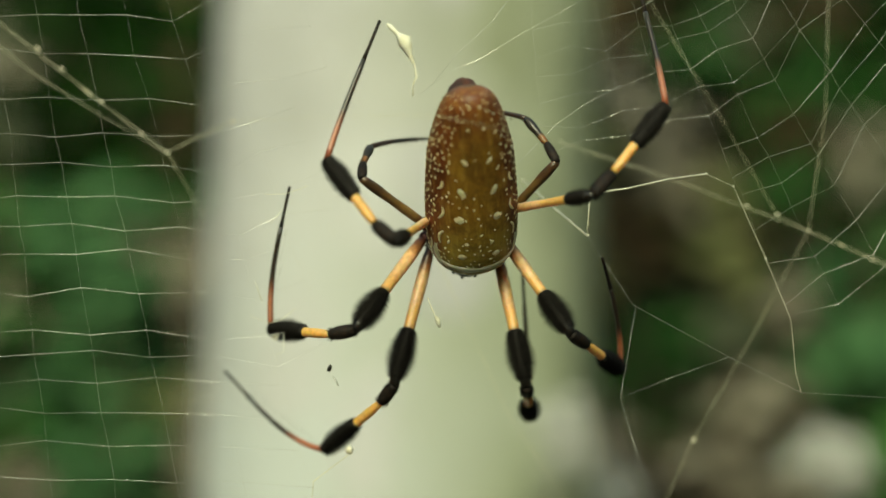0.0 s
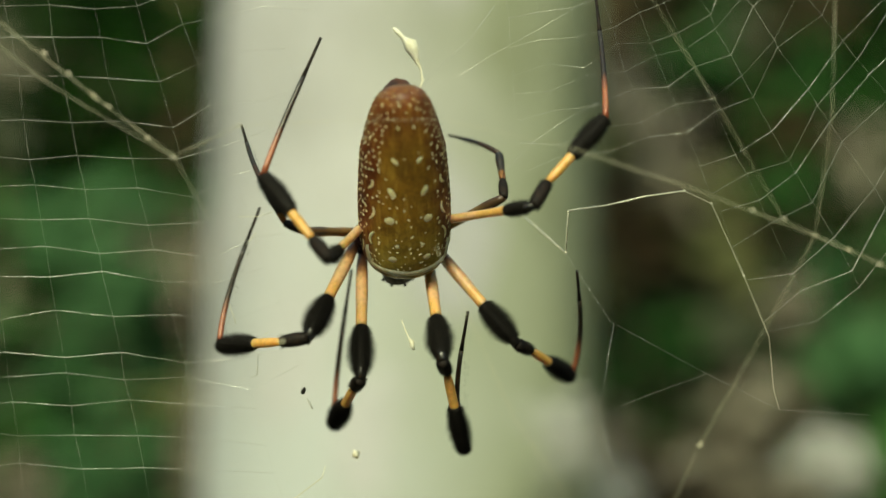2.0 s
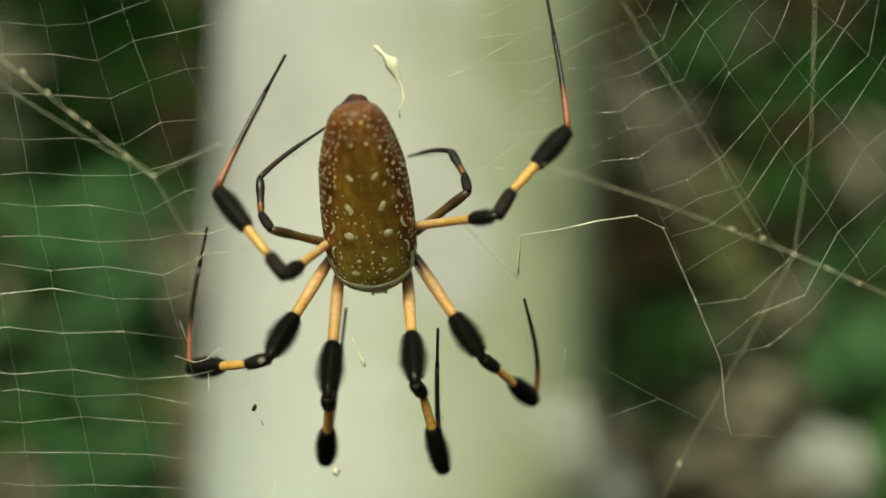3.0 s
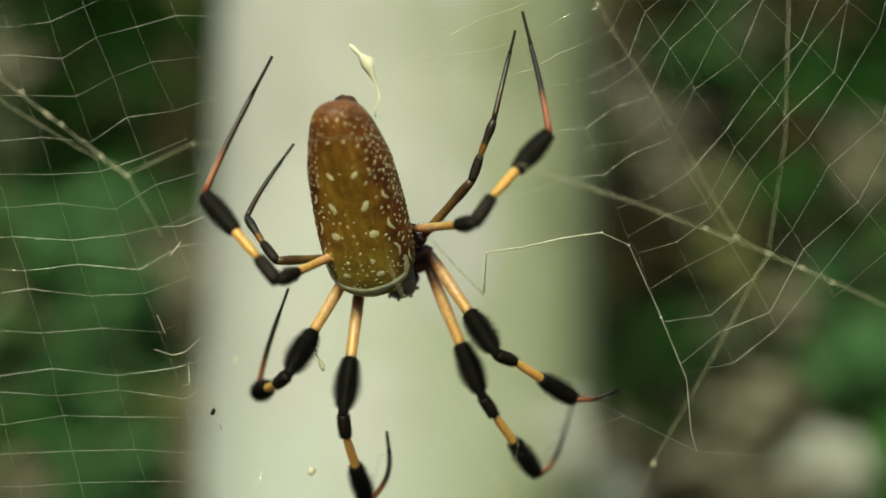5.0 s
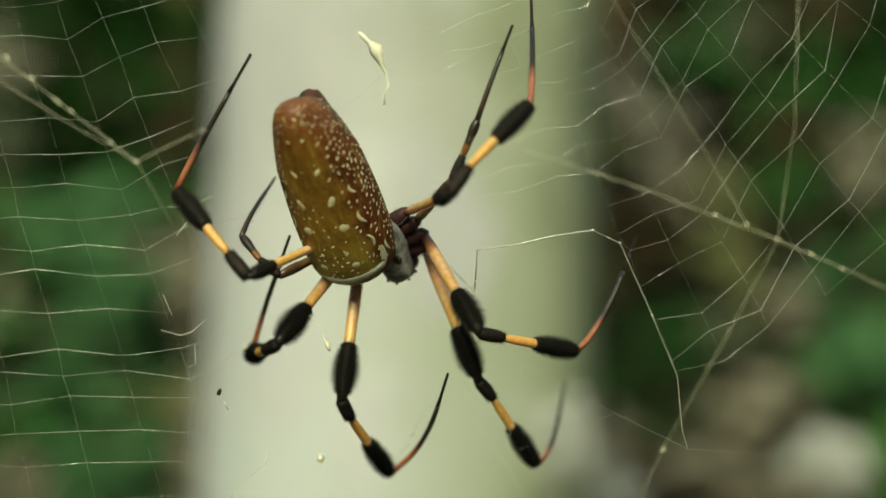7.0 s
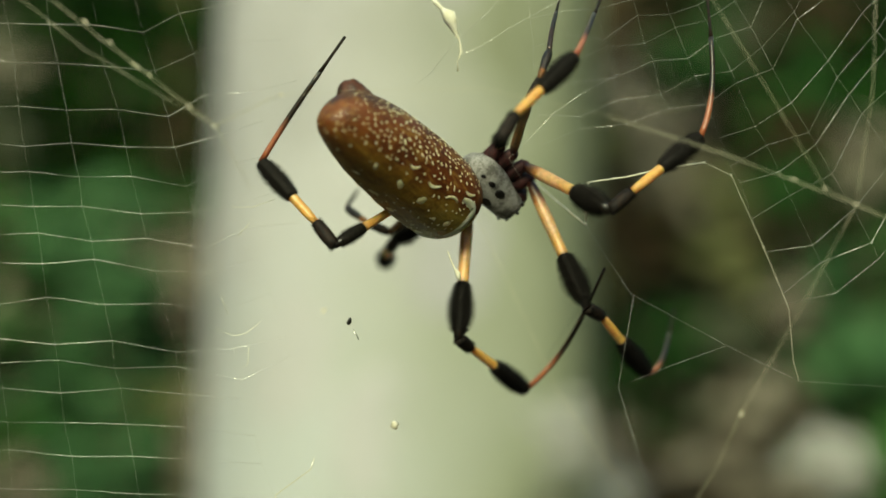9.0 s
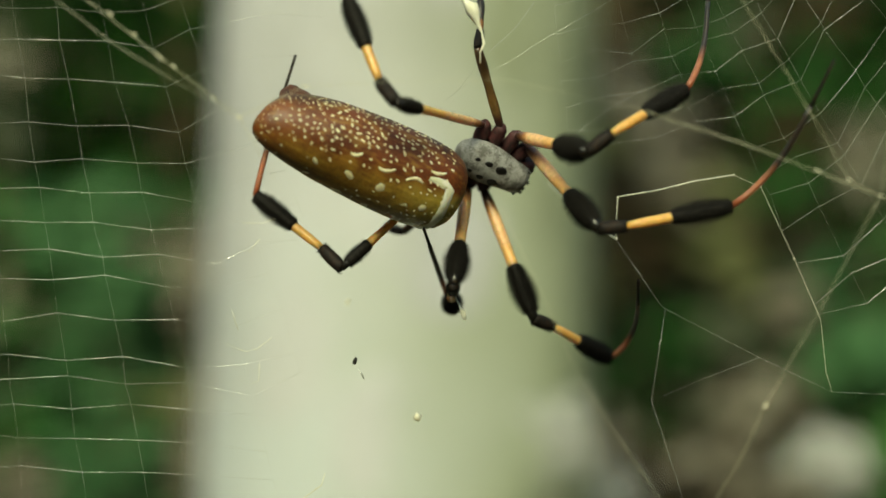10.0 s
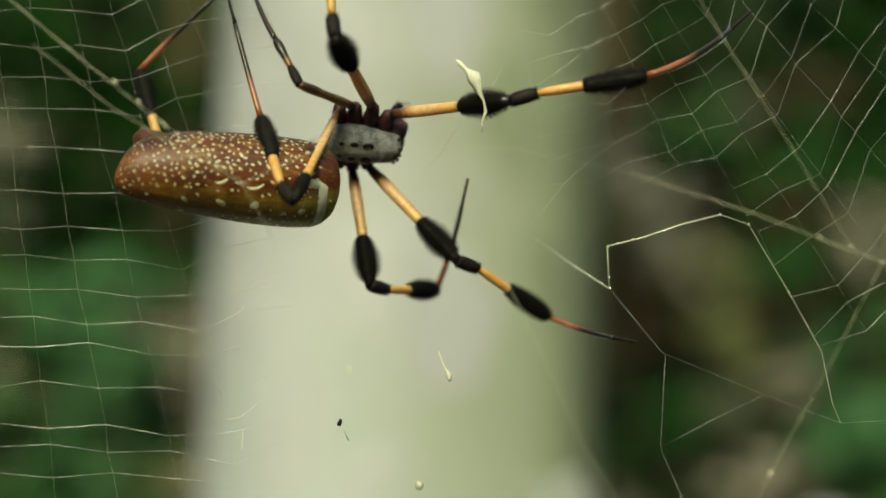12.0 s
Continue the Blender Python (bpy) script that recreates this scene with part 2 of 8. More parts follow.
def part(name, bm, material, parent=None, label="", smooth=True):
    me = bpy.data.meshes.new(name)
    bm.to_mesh(me)
    bm.free()
    if smooth:
        for p in me.polygons:
            p.use_smooth = True
    me.materials.append(material)
    ob = new(name, me)
    if parent:
        ob.parent = parent
    if label:
        ob["label"] = label
    return ob


def raw(name, verts, faces, material, parent=None, label="", smooth=True):
    me = bpy.data.meshes.new(name)
    me.from_pydata(verts, [], faces)
    me.update()
    if smooth:
        me.polygons.foreach_set("use_smooth", [True] * len(me.polygons))
    me.materials.append(material)
    ob = new(name, me)
    if parent:
        ob.parent = parent
    if label:
        ob["label"] = label
    return ob


def lathe(profile, sides=16):
    """A closed tube along +Y: profile of (y, half width, half height, z shift)."""
    v, f = [], []
    for y, a, b, z in profile:
        for k in range(sides):
            w = 2 * math.pi * k / sides
            v.append(Vector((a * math.cos(w), y, z + b * math.sin(w))))
    n = len(profile)
    for i in range(n - 1):
        for k in range(sides):
            p, q = i * sides + k, i * sides + (k + 1) % sides
            f.append((p, p + sides, q + sides, q))
    f.append(tuple(range(sides)))
    f.append(tuple(range((n - 1) * sides, n * sides))[::-1])
    return v, f


def tube(points, radii, sides=5):
    """A round strand along a run of points."""
    v, f = [], []
    n = len(points)
    for i, p in enumerate(points):
        d = (points[min(i + 1, n - 1)] - points[max(i - 1, 0)]).normalized()
        s = d.orthogonal().normalized() if i == 0 else (side - d * side.dot(d)).normalized()
        side = s
        t = d.cross(s)
        for k in range(sides):
            w = 2 * math.pi * k / sides
            v.append(p + (s * math.cos(w) + t * math.sin(w)) * radii[i])
    for i in range(n - 1):
        for k in range(sides):
            a, b = i * sides + k, i * sides + (k + 1) % sides
            f.append((a, b, b + sides, a + sides))
    f.append(tuple(range(sides))[::-1])
    f.append(tuple(range((n - 1) * sides, n * sides)))
    return v, f


def joined(pieces):
    v, f = [], []
    for pv, pf in pieces:
        o = len(v)
        v += pv
        f += [tuple(i + o for i in q) for q in pf]
    return v, f


def hairs(rng, count, length, radius_at, y0, y1, reach, lean=0.5, thick=0.35):
    """Bristles that stand on a limb between y0 and y1; reach gives their length along it."""
    v, f = [], []
    for _ in range(count):
        s = rng.random()
        y = y0 + (y1 - y0) * s
        w = rng.random() * 2 * math.pi
        out = Vector((math.cos(w), 0, math.sin(w)))
        base = out * radius_at * 0.8 + Vector((0, y, 0))
        h = reach(s) * length * rng.uniform(0.7, 1.1)
        tip = base + (out + Vector((0, lean + rng.uniform(-0.2, 0.25), 0)) + Vector((rng.gauss(0, 0.12), 0, rng.gauss(0, 0.12)))).normalized() * h
        r = thick * U
        t1 = Vector((-out.z, 0, out.x)) * r
        t2 = Vector((0, r, 0))
        o = len(v)
        v += [base + t1, base - t1 * 0.6 + t2, base - t1 * 0.6 - t2, tip]
        f += [(o, o + 1, o + 3), (o + 1, o + 2, o + 3), (o + 2, o, o + 3)]
    return v, f


# ------------------------------------------------------------------ the spider
rng = random.Random(7)
spider = tagged(new("spider"), "large golden silk spider with speckled amber abdomen and banded tufted legs", "spider")
spider.empty_display_size = 0.01

# abdomen: long barrel, narrower at the tail, the back reaching further than the belly
HALF = 190 * U
AB_PROFILE = ((0.0, 0.20), (0.010, 0.39), (0.03, 0.54), (0.065, 0.66), (0.12, 0.75), (0.20, 0.83), (0.32, 0.90), (0.45, 0.95), (0.58, 0.99),
              (0.70, 1.0), (0.80, 0.99), (0.88, 0.94), (0.935, 0.84), (0.97, 0.68), (0.99, 0.45), (1.0, 0.18))


def ab_radius(u):
    for (a, ra), (b, rb) in zip(AB_PROFILE, AB_PROFILE[1:]):
        if u <= b:
            k = (u - a) / (b - a)
            return ra + (rb - ra) * k
    return 0.1


def ab_point(u, w, lift=0.0):
    """A place on the abdomen: u from tail to front, w round it from the right flank over the back."""
    r = ab_radius(u)
    x = (82 * U * r * (1 - 0.2 * max(0.0, 1 - u / 0.32)) + lift) * math.cos(w)
    z = (78 * U * r + lift) * math.sin(w)
    rear = max(0.0, 1 - u / 0.45)
    y = -HALF + 2 * HALF * u - 0.42 * z * rear * rear
    return Vector((x, y, z))


AV, AF = [], []
SIDES, RINGS = 40, 56
for i in range(RINGS + 1):
    u = i / RINGS
    u = 0.5 - 0.5 * math.cos(math.pi * u)
    for k in range(SIDES):
        w = 2 * math.pi * k / SIDES
        AV.append(ab_point(u, w))
for i in range(RINGS):
    for k in range(SIDES):
        a, b = i * SIDES + k, i * SIDES + (k + 1) % SIDES
        AF.append((a, a + SIDES, b + SIDES, b))
AF += [tuple(range(SIDES)), tuple(range(RINGS * SIDES, RINGS * SIDES + SIDES))[::-1]]
abdomen = raw("abdomen", AV, AF, M_ABDOMEN, spider, "amber brown abdomen speckled with ivory")


def blot(u, w, a, b, turn, lift=0.9):
    """A low oval boss that follows the abdomen's skin; a and b are its half sizes."""
    c = ab_point(u, w)
    ty = (ab_point(min(u + 0.01, 1), w) - ab_point(max(u - 0.01, 0), w)).normalized()
    tx = (ab_point(u, w + 0.02) - ab_point(u, w - 0.02)).normalized()
    n = ty.cross(tx).normalized()
    if n.dot(Vector((c.x, 0, c.z))) < 0:
        n = -n
    ca, sa = math.cos(turn), math.sin(turn)
    ax, ay = tx * ca + ty * sa, ty * ca - tx * sa
    v, f = [c + n * lift * U * 0.9], []
    for ring, (rad, hi) in enumerate(((0.6, 0.75), (1.0, -0.9))):
        for k in range(8):
            q = 2 * math.pi * k / 8
            dx, dy = a * rad * math.cos(q) * U, b * rad * math.sin(q) * U
            # drop onto the round skin
            p = c + ax * dx + ay * dy
            across = (p - c).dot(tx)
            v.append(p + n * (hi * lift * U * 0.6 - across * across / (2 * 80 * U * max(ab_radius(u), 0.2))))
    for k in range(8):
        f.append((0, 1 + k, 1 + (k + 1) % 8))
        f.append((1 + k, 9 + k, 9 + (k + 1) % 8, 1 + (k + 1) % 8))
    return v, f


UP = math.pi / 2
# the paired marks down the back
for u, off, a, b, tilt in ((0.06, 0.19, 2.6, 2.6, 0.0), (0.145, 0.23, 3.2, 3.2, 0.0), (0.285, 0.30, 4.8, 9.0, 0.75), (0.435, 0.37, 6.8, 13, 0.6), (0.585, 0.42, 11, 8.8, 0.1), (0.725, 0.28, 4.8, 4.8, 0), (0.805, 0.38, 9.0, 7.4, 0.1)):
    for side in (-1, 1):
        v, f = blot(u, UP + side * off, a, b, side * tilt, 0.8)
        raw("spot", v, f, M_SPOT, abdomen, "ivory oval spot")


def ab_normal(u, w):
    a = ab_point(min(u + 0.006, 1), w) - ab_point(u - 0.006, w)
    c = ab_point(u, w + 0.03) - ab_point(u, w - 0.03)
    n = c.cross(a).normalized()
    return n if n.dot(ab_point(u, w) - Vector((0, HALF * 0.5, 0))) > 0 else -n


# worm-shaped pale marks on the shoulders
marked = []
for u, off, length, bend in ((0.42, 0.88, 0.050, 0.06), (0.57, 0.84, 0.075, 0.07), (0.71, 0.90, 0.080, -0.08), (0.80, 1.25, 0.075, 0.05)):
    for side in (-1, 1):
        line = []
        for k in range(9):
            t = k / 4 - 1
            line.append((u + 0.5 * length * t, UP + side * (off + bend * (t * t - 0.4) + 0.05 * t)))
        v, f = [], []
        for k, (u0, w0) in enumerate(line):
            (ua, wa), (ub, wb) = line[max(k - 1, 0)], line[min(k + 1, 8)]
            p, n = ab_point(u0, w0), ab_normal(u0, w0)
            across = n.cross(ab_point(ub, wb) - ab_point(ua, wa)).normalized()
            h = (0.8 + 2.6 * math.sin(math.pi * (0.08 + 0.84 * k / 8)) ** 0.6) * U
            v += [p - across * h - n * 0.6 * U, p - across * h * 0.5 + n * 0.9 * U, p + across * h * 0.5 + n * 0.9 * U, p + across * h - n * 0.6 * U]
            marked.append(p)
        for k in range(8):
            for q in range(3):
                f.append((4 * k + q, 4 * k + q + 1, 4 * k + q + 5, 4 * k + q + 4))
        f += [(0, 1, 2, 3), (32, 33, 34, 35)]
        raw("mark", v, f, M_SPOT, abdomen, "curved ivory mark")
pieces, placed = [], []
while len(placed) < 540:
    u, w = rng.uniform(0.015, 0.975), rng.uniform(-0.75, math.pi + 0.75)
    away = abs(w - UP)
    edge = 0.66 if u > 0.2 else 0.66 * max(0.35, u / 0.2)
    if away < edge and rng.random() < (0.975 if u < 0.45 else 0.93 if u < 0.72 else 0.76):
        continue
    if u < 0.14 and rng.random() < 0.2:
        continue
    if u > 0.87 and away > 0.8:
        continue
    p = ab_point(u, w)
    if any((p - q).length < 8.0 * U for q in placed) or any((p - q).length < 13 * U for q in marked):
        continue
    placed.append(p)
    s = rng.uniform(1.8, 2.8) * (0.94 if away > edge else 0.8) * min(1.0, 0.50 + 2.2 * u)
    pieces.append(blot(u, w, s, s * rng.choice((1.0, 1.3, 1.6, 2.0, 2.5)), (0.45 + rng.gauss(0, 0.5)) * (1 if w > UP else -1), 0.6))
v, f = joined(pieces)
tagged(raw("speckling", v, f, M_SPOT, abdomen, "fine ivory and yellow speckles"), kind="stuff")
# pale band round the front of the back
ring = []
for k in range(61):
    t = abs(k / 60 - 0.5) * 2
    sgn = 1 if k > 30 else -1
    if t < 0.66:
        q = t / 0.66
        ring.append((0.900 - 0.018 * q * q, UP + sgn * 1.02 * q, 0.020 + 0.012 * q + 0.004 * math.sin(9 * t), 0.0))
    else:
        q = (t - 0.66) / 0.34
        ring.append((0.882 - 0.115 * q, UP + sgn * (1.02 + 0.05 * math.sin(math.pi * q) + 0.03 * q), 0.034 * (1 - 0.6 * q), min(1.0, q * 5)))
v, f = [], []
for k, (u0, w0, wide, turned) in enumerate(ring):
    sgn = 1 if k > 30 else -1
    for j in range(5):
        g = j / 2 - 1
        u1 = min(u0 + g * wide * (1 - turned) + g * wide * 0.25 * turned, 0.992)
        w1 = w0 + sgn * g * wide * 4.2 * turned
        v.append(ab_point(u1, w1) + ab_normal(u1, w1) * (1.4 if 0 < j < 4 else -0.8) * U)
for k in range(60):
    for j in range(4):
        a = k * 5 + j
        f.append((a, a + 1, a + 6, a + 5))
raw("band", v, f, M_BAND, abdomen, "pale cream band across the front of the abdomen")
# spinnerets: a hump below the tail that ends in a dark knob
pv, pf = lathe([(y * U, a * U, a * 0.9 * U, 0) for y, a in ((-38, 4), (-36, 12), (-31, 18), (-25, 22), (-17, 28), (-8, 34), (6, 40), (20, 42))], 18)
pv = [p * (1 + 0.10 * noise.noise(p * 2600)) for p in pv]
spin = raw("spinnerets", pv, pf, M_SPIN, abdomen, "red-brown hump with the spinnerets")
spin.location, spin.rotation_euler = ab_point(0.14, -UP) + Vector((0, -12 * U, 22 * U)), (radians(50), 0, 0)

# cephalothorax
CP = ((-70, 10, 8, -2), (-66, 22, 16, 0), (-56, 33, 24, 2), (-40, 41, 29, 4), (-18, 44, 31, 5), (5, 42, 31, 5), (26, 37, 31, 6), (42, 33, 31, 7), (58, 32, 28, 7), (68, 29, 23, 6), (73, 20, 14, 4), (75, 9, 6, 3))
v, f = lathe([(y * U, 0.9 * a * U, 0.92 * b * U, z * U) for y, a, b, z in CP], 24)
thorax = raw("cephalothorax", v, f, M_CARAPACE, spider, "silver-haired carapace with black dots")
for x, y, r in ((-13, -36, 5), (13, -36, 5), (-15, -14, 7), (15, -14, 7), (-14, 12, 10), (14, 12, 10), (-30, -2, 5), (30, -2, 5)):
    bm = bmesh.new()
    bmesh.ops.create_icosphere(bm, subdivisions=2, radius=r * U, matrix=Matrix.Translation((x * U, y * U, (34.8 - x * x * 0.020 - max(0, -y - 18) * 0.16) * U)) @ Matrix.Diagonal((1, 1.15, 0.35, 1)))
    part("dot", bm, M_DOT, thorax, "bare black dot")
for x, y, z in ((-8, 74, 16), (8, 74, 16), (-12, 70, 24), (12, 70, 24), (-27, 66, 14), (27, 66, 14)):
    bm = bmesh.new()
    bmesh.ops.create_icosphere(bm, subdivisions=2, radius=3.4 * U, matrix=Matrix.Translation((x * U, y * U, z * U)))
    part("eye", bm, M_DOT, thorax, "small shiny black eye")
pv, pf = lathe([(y * U, a * U, b * U, z * U) for y, a, b, z in ((-50, 10, 6, -26), (-40, 30, 12, -26), (-10, 38, 15, -28), (25, 34, 14, -28), (45, 20, 9, -26), (52, 8, 5, -25))], 16)
raw("sternum", pv, pf, M_MAROON, thorax, "dark maroon underside")
for side in (-1, 1):
    pv, pf = tube([Vector((side * 14, 54, -8)) * U, Vector((side * 17, 68, -20)) * U, Vector((side * 16, 74, -40)) * U, Vector((side * 12, 72, -60)) * U, Vector((side * 6, 66, -70)) * U],
                  [14 * U, 17 * U, 15 * U, 10 * U, 3 * U], 10)
    raw("chelicera", pv, pf, M_MAROON, thorax, "glossy dark jaw")
    pts = [Vector((side * 26, 48, -22)) * U, Vector((side * 38, 56, -40)) * U, Vector((side * 42, 62, -60)) * U, Vector((side * 34, 72, -78)) * U, Vector((side * 20, 74, -90)) * U]
    palp = tube(pts, [7 * U, 7 * U, 6.5 * U, 7 * U, 3 * U], 8)
    fuzz = [hairs(rng, 140, 14 * U, 5.5 * U, -20 * U, 34 * U, lambda s: 1, 0.4, 0.35)]
    fz = [([pts[3] + Vector((p.x, p.y * 0.5, p.z)) for p in fuzz[0][0]], fuzz[0][1])]
    raw("pedipalp", *joined([palp] + fz), M_HAIR, thorax, "hairy black palp")

# legs: coxae fixed on the body; femur, patella, tibia and metatarsus move
LENGTHS = {"first": (265, 46, 185, 290), "second": (238, 50, 168, 262), "third": (168, 46, 66, 170), "fourth": (280, 56, 156, 264)}
PLACES = {"a": ("first", 64, 24), "b": ("second", 74, -2), "c": ("third", 68, -26), "d": ("fourth", 58, -48),
          "e": ("first", -56, 44), "f": ("second", -66, 14), "g": ("third", -64, -18), "h": ("fourth", -56, -46)}


def tuft(rng, count, y0, y1, core, out, lean):
    """A bottle brush: thin hairs of uneven length that stand off a slender dark core."""
    rise = lambda s: math.sin(math.pi * min(1.0, 0.10 + 0.84 * s)) ** 0.9
    prof = [(y0 + (y1 - y0) * i / 10, (9 + (core - 9) * rise(i / 10)) * U, (9 + (core - 9) * rise(i / 10)) * U, 0) for i in range(11)]
    v, f = [], []
    for _ in range(count):
        s, w = rng.random(), rng.random() * 2 * math.pi
        out_v = Vector((math.cos(w), 0, math.sin(w)))
        base = out_v * (9 + (core - 9) * rise(s)) * 0.9 * U + Vector((0, y0 + (y1 - y0) * s, 0))
        h = ((out - core) * rise(s) + 4) * U * (0.35 + 0.7 * rng.random())
        tip = base + (out_v + Vector((rng.gauss(0, 0.15), lean + rng.uniform(-0.25, 0.25), rng.gauss(0, 0.15)))).normalized() * h * 1.18
        r = 0.17 * U
        t1, t2 = Vector((-out_v.z, 0, out_v.x)) * r, Vector((0, r, 0))
        o = len(v)
        v += [base + t1, base - t1 * 0.6 + t2, base - t1 * 0.6 - t2, tip]
        f += [(o, o + 1, o + 3), (o + 1, o + 2, o + 3), (o + 2, o, o + 3)]
    return joined([lathe(prof, 14), (v, f)])


def limb(length, radii, sides=12):
    n = len(radii)
    return lathe([(length * U * i / (n - 1), r * U, r * U, 0) for i, r in enumerate(radii)], sides)


def leg(order, rng):
    """Four moving segments of one leg, with their hair tufts."""
    lf, lp, lt, lm = LENGTHS[order]
    slim = order == "third"
    k = 0.72 if slim else 1.0
    v, f = limb(lf, [r * (0.85 if slim else 0.8 if order == "fourth" else 1.12) for r in (6, 8.5, 9.5, 10, 10, 9.5, 9, 9, 9.5, 10.5, 10.5, 9.5, 8)])
    sparse = hairs(rng, 90, 7 * U, 9 * k * U, 0.1 * lf * U, 0.98 * lf * U, lambda s: 1, 0.8, 0.3)
    femur = raw("femur", v, f, M_FEMUR3 if slim else M_FEMUR4 if order == "fourth" else M_FEMUR, spider, "dark brown femur" if slim else "orange-yellow femur with black tip")
    tagged(raw("bristles", *sparse, M_HAIR, femur), kind="stuff")
    if not slim:
        full = 1.0 if order in ("first", "second") else 0.25
        y0, y1 = (0.60 if full == 1 else 0.76) * lf * U, 0.95 * lf * U
        tv, tf = tuft(rng, 6500, y0, y1, 13, 29.5, 0.5) if full == 1 else tuft(rng, 1800, y0, y1, 10.8, 16, 0.7)
        tagged(raw("hair_tuft", tv, tf, M_HAIR, femur, "dense black brush of hair"), kind="stuff")
    v, f = limb(lp, [r * k for r in (9.5, 10.8, 11.6, 11.8, 11.8, 11.4, 10, 8.5)])
    patella = raw("patella", v, f, M_PATELLA, spider, "black knee joint")
    tagged(raw("bristles", *hairs(rng, 140 if slim else 650, (6 if slim else 8) * U, 10.5 * k * U, -0.1 * lp * U, lp * U, lambda s: 1, 0.7, 0.35), M_HAIR, patella), kind="stuff")
    v, f = limb(lt, [r * k for r in (6, 7.5, 8.5, 8.5, 8.5, 9, 10, 11, 11.5, 11, 10, 7)])
    tibia = raw("tibia", v, f, M_TIBIA3 if slim else M_TIBIA, spider, "dark shin" if slim else "yellow shin with black end")
    if slim:
        tagged(raw("bristles", *hairs(rng, 90, 6 * U, 6 * U, 0, lt * U, lambda s: 1, 0.7, 0.3), M_HAIR, tibia), kind="stuff")
    else:
        y0, y1 = 0.42 * lt * U, 0.99 * lt * U
        tv, tf = tuft(rng, 5600, y0, y1, 12.6, {"first": 24.5, "second": 23, "fourth": 22}[order], 0.55)
        tagged(raw("hair_tuft", tv, tf, M_HAIR, tibia, "dense black brush of hair"), kind="stuff")
    arc = {"first": 0.10, "second": 0.075, "third": 0.04, "fourth": 0.015}[order] * lm
    pts, rad = [], []
    for i in range(15):
        s = i / 14
        pts.append(Vector((0, lm * s, arc * 4 * s * (1 - s) * (1.2 - 0.8 * s))) * U)
        rad.append((5.6 - 2.0 * s if s < 0.72 else 3.9 - 1.2 * s) * (0.9 if slim else 1.0) * U)
    shin = raw("metatarsus", *tube(pts[:11], rad[:11], 9), M_META3 if slim else M_META, spider, "dark thin lower leg" if slim else "thin lower leg, reddish turning black")
    raw("tarsus", *tube(pts[10:], rad[10:], 8), M_PATELLA, shin, "fine black foot")
    tagged(raw("bristles", *hairs(rng, 120, 5 * U, 3.5 * U, 0.02 * lm * U, 0.7 * lm * U, lambda s: 1, 0.9, 0.22), M_HAIR, shin), kind="stuff")
    return [femur, patella, tibia, shin]


legs = {}
for key, (order, bx, by) in PLACES.items():
    legs[key] = leg(order, rng)
    s = 1 if bx > 0 else -1
    pts = [Vector((s * 20, by * 0.8, -18)) * U, Vector((bx * 0.72, by * 0.92, -16)) * U, Vector((bx, by, -18)) * U, Vector((bx + s * 7, by * 1.1, -14)) * U]
    raw("coxa", *joined([tube(pts, [13 * U, 14.5 * U, 12 * U, 8 * U], 10)] + [([Vector((q.x, q.z, q.y)) + pts[1] for q in hv], hf) for hv, hf in [hairs(rng, 60, 9 * U, 14 * U, -12 * U, 14 * U, lambda s: 1, 0.1, 0.35)]]), M_MAROON, thorax, "maroon hip joint")


# ------------------------------------------------------------------ the orb web
def strand(name, pts, r, material, parent, origin):
    """A thread of one radius, or of a list of radii."""
    local = [p - origin for p in pts]
    return raw(name, *tube(local, r if type(r) is list else [r] * len(local), 4), material, parent)


def orb(name, label, hub, rays, courses, height, inside, origin, seed, keep, uneven):
    """One side of the orb: rays from its hub at angles from straight down, and the sticky courses strung across them. height(c, n, a) says how far
    below the hub course c crosses ray n."""
    rng = random.Random(seed)
    web = tagged(new(name), label, "spider web")
    web.empty_display_size = 0.01
    nodes = {}
    for n, a in enumerate(rays):
        for k, c in enumerate(courses):
            y = hub[1] + height(c, n, radians(a)) + rng.gauss(0, uneven) + (uneven if (n + k) % 2 else -uneven)
            x = hub[0] + (y - hub[1]) * math.tan(radians(a)) + rng.gauss(0, 2.0)
            nodes[n, k] = (x, y, spot(x, y, WEB_Y + 0.0008 * math.sin(0.7 * k + 0.5 * n)))
    for n in range(len(rays)):
        pts = [p for x, y, p in (nodes[n, k] for k in range(len(courses))) if inside(x, y)]
        if len(pts) > 2:
            strand("radial_thread", pts, rng.uniform(0.085, 0.145) * U, M_SILK, web, origin)
    beads = []
    for k in range(len(courses)):
        run, thick = [], rng.uniform(0.26, 0.41)
        for n in range(len(rays) + 1):
            x, y, p = nodes[n, k] if n < len(rays) else (9e9, 9e9, None)
            if inside(x, y):
                run.append(p)
            if len(run) > 1 and (not inside(x, y) or rng.random() > keep):
                strand("spiral_thread", run, [thick * rng.uniform(0.5, 1.1) * U for _ in run], M_SILK, web, origin)
                # dew and dust on the sticky line
                for a, b in zip(run, run[1:]):
                    for _ in range(rng.choice((0, 0, 1, 2, 6))):
                        beads.append((a.lerp(b, rng.random()), rng.uniform(0.4, 0.9)))
                run = [p]
            if not inside(x, y):
                run = []
            elif rng.random() < 0.35:
                beads.append((p, rng.uniform(0.7, 1.4)))
    gems = [([c - origin + Vector(q) * r * U for q in ((1, 0, 0), (-1, 0, 0), (0, 1, 0), (0, -1, 0), (0, 0, 1), (0, 0, -1))],
             [(0, 2, 4), (2, 1, 4), (1, 3, 4), (3, 0, 4), (2, 0, 5), (1, 2, 5), (3, 1, 5), (0, 3, 5)]) for c, r in beads]
    tagged(raw("silk_knots", *joined(gems), M_SILK, web), kind="stuff")
    web.location = origin
    return web


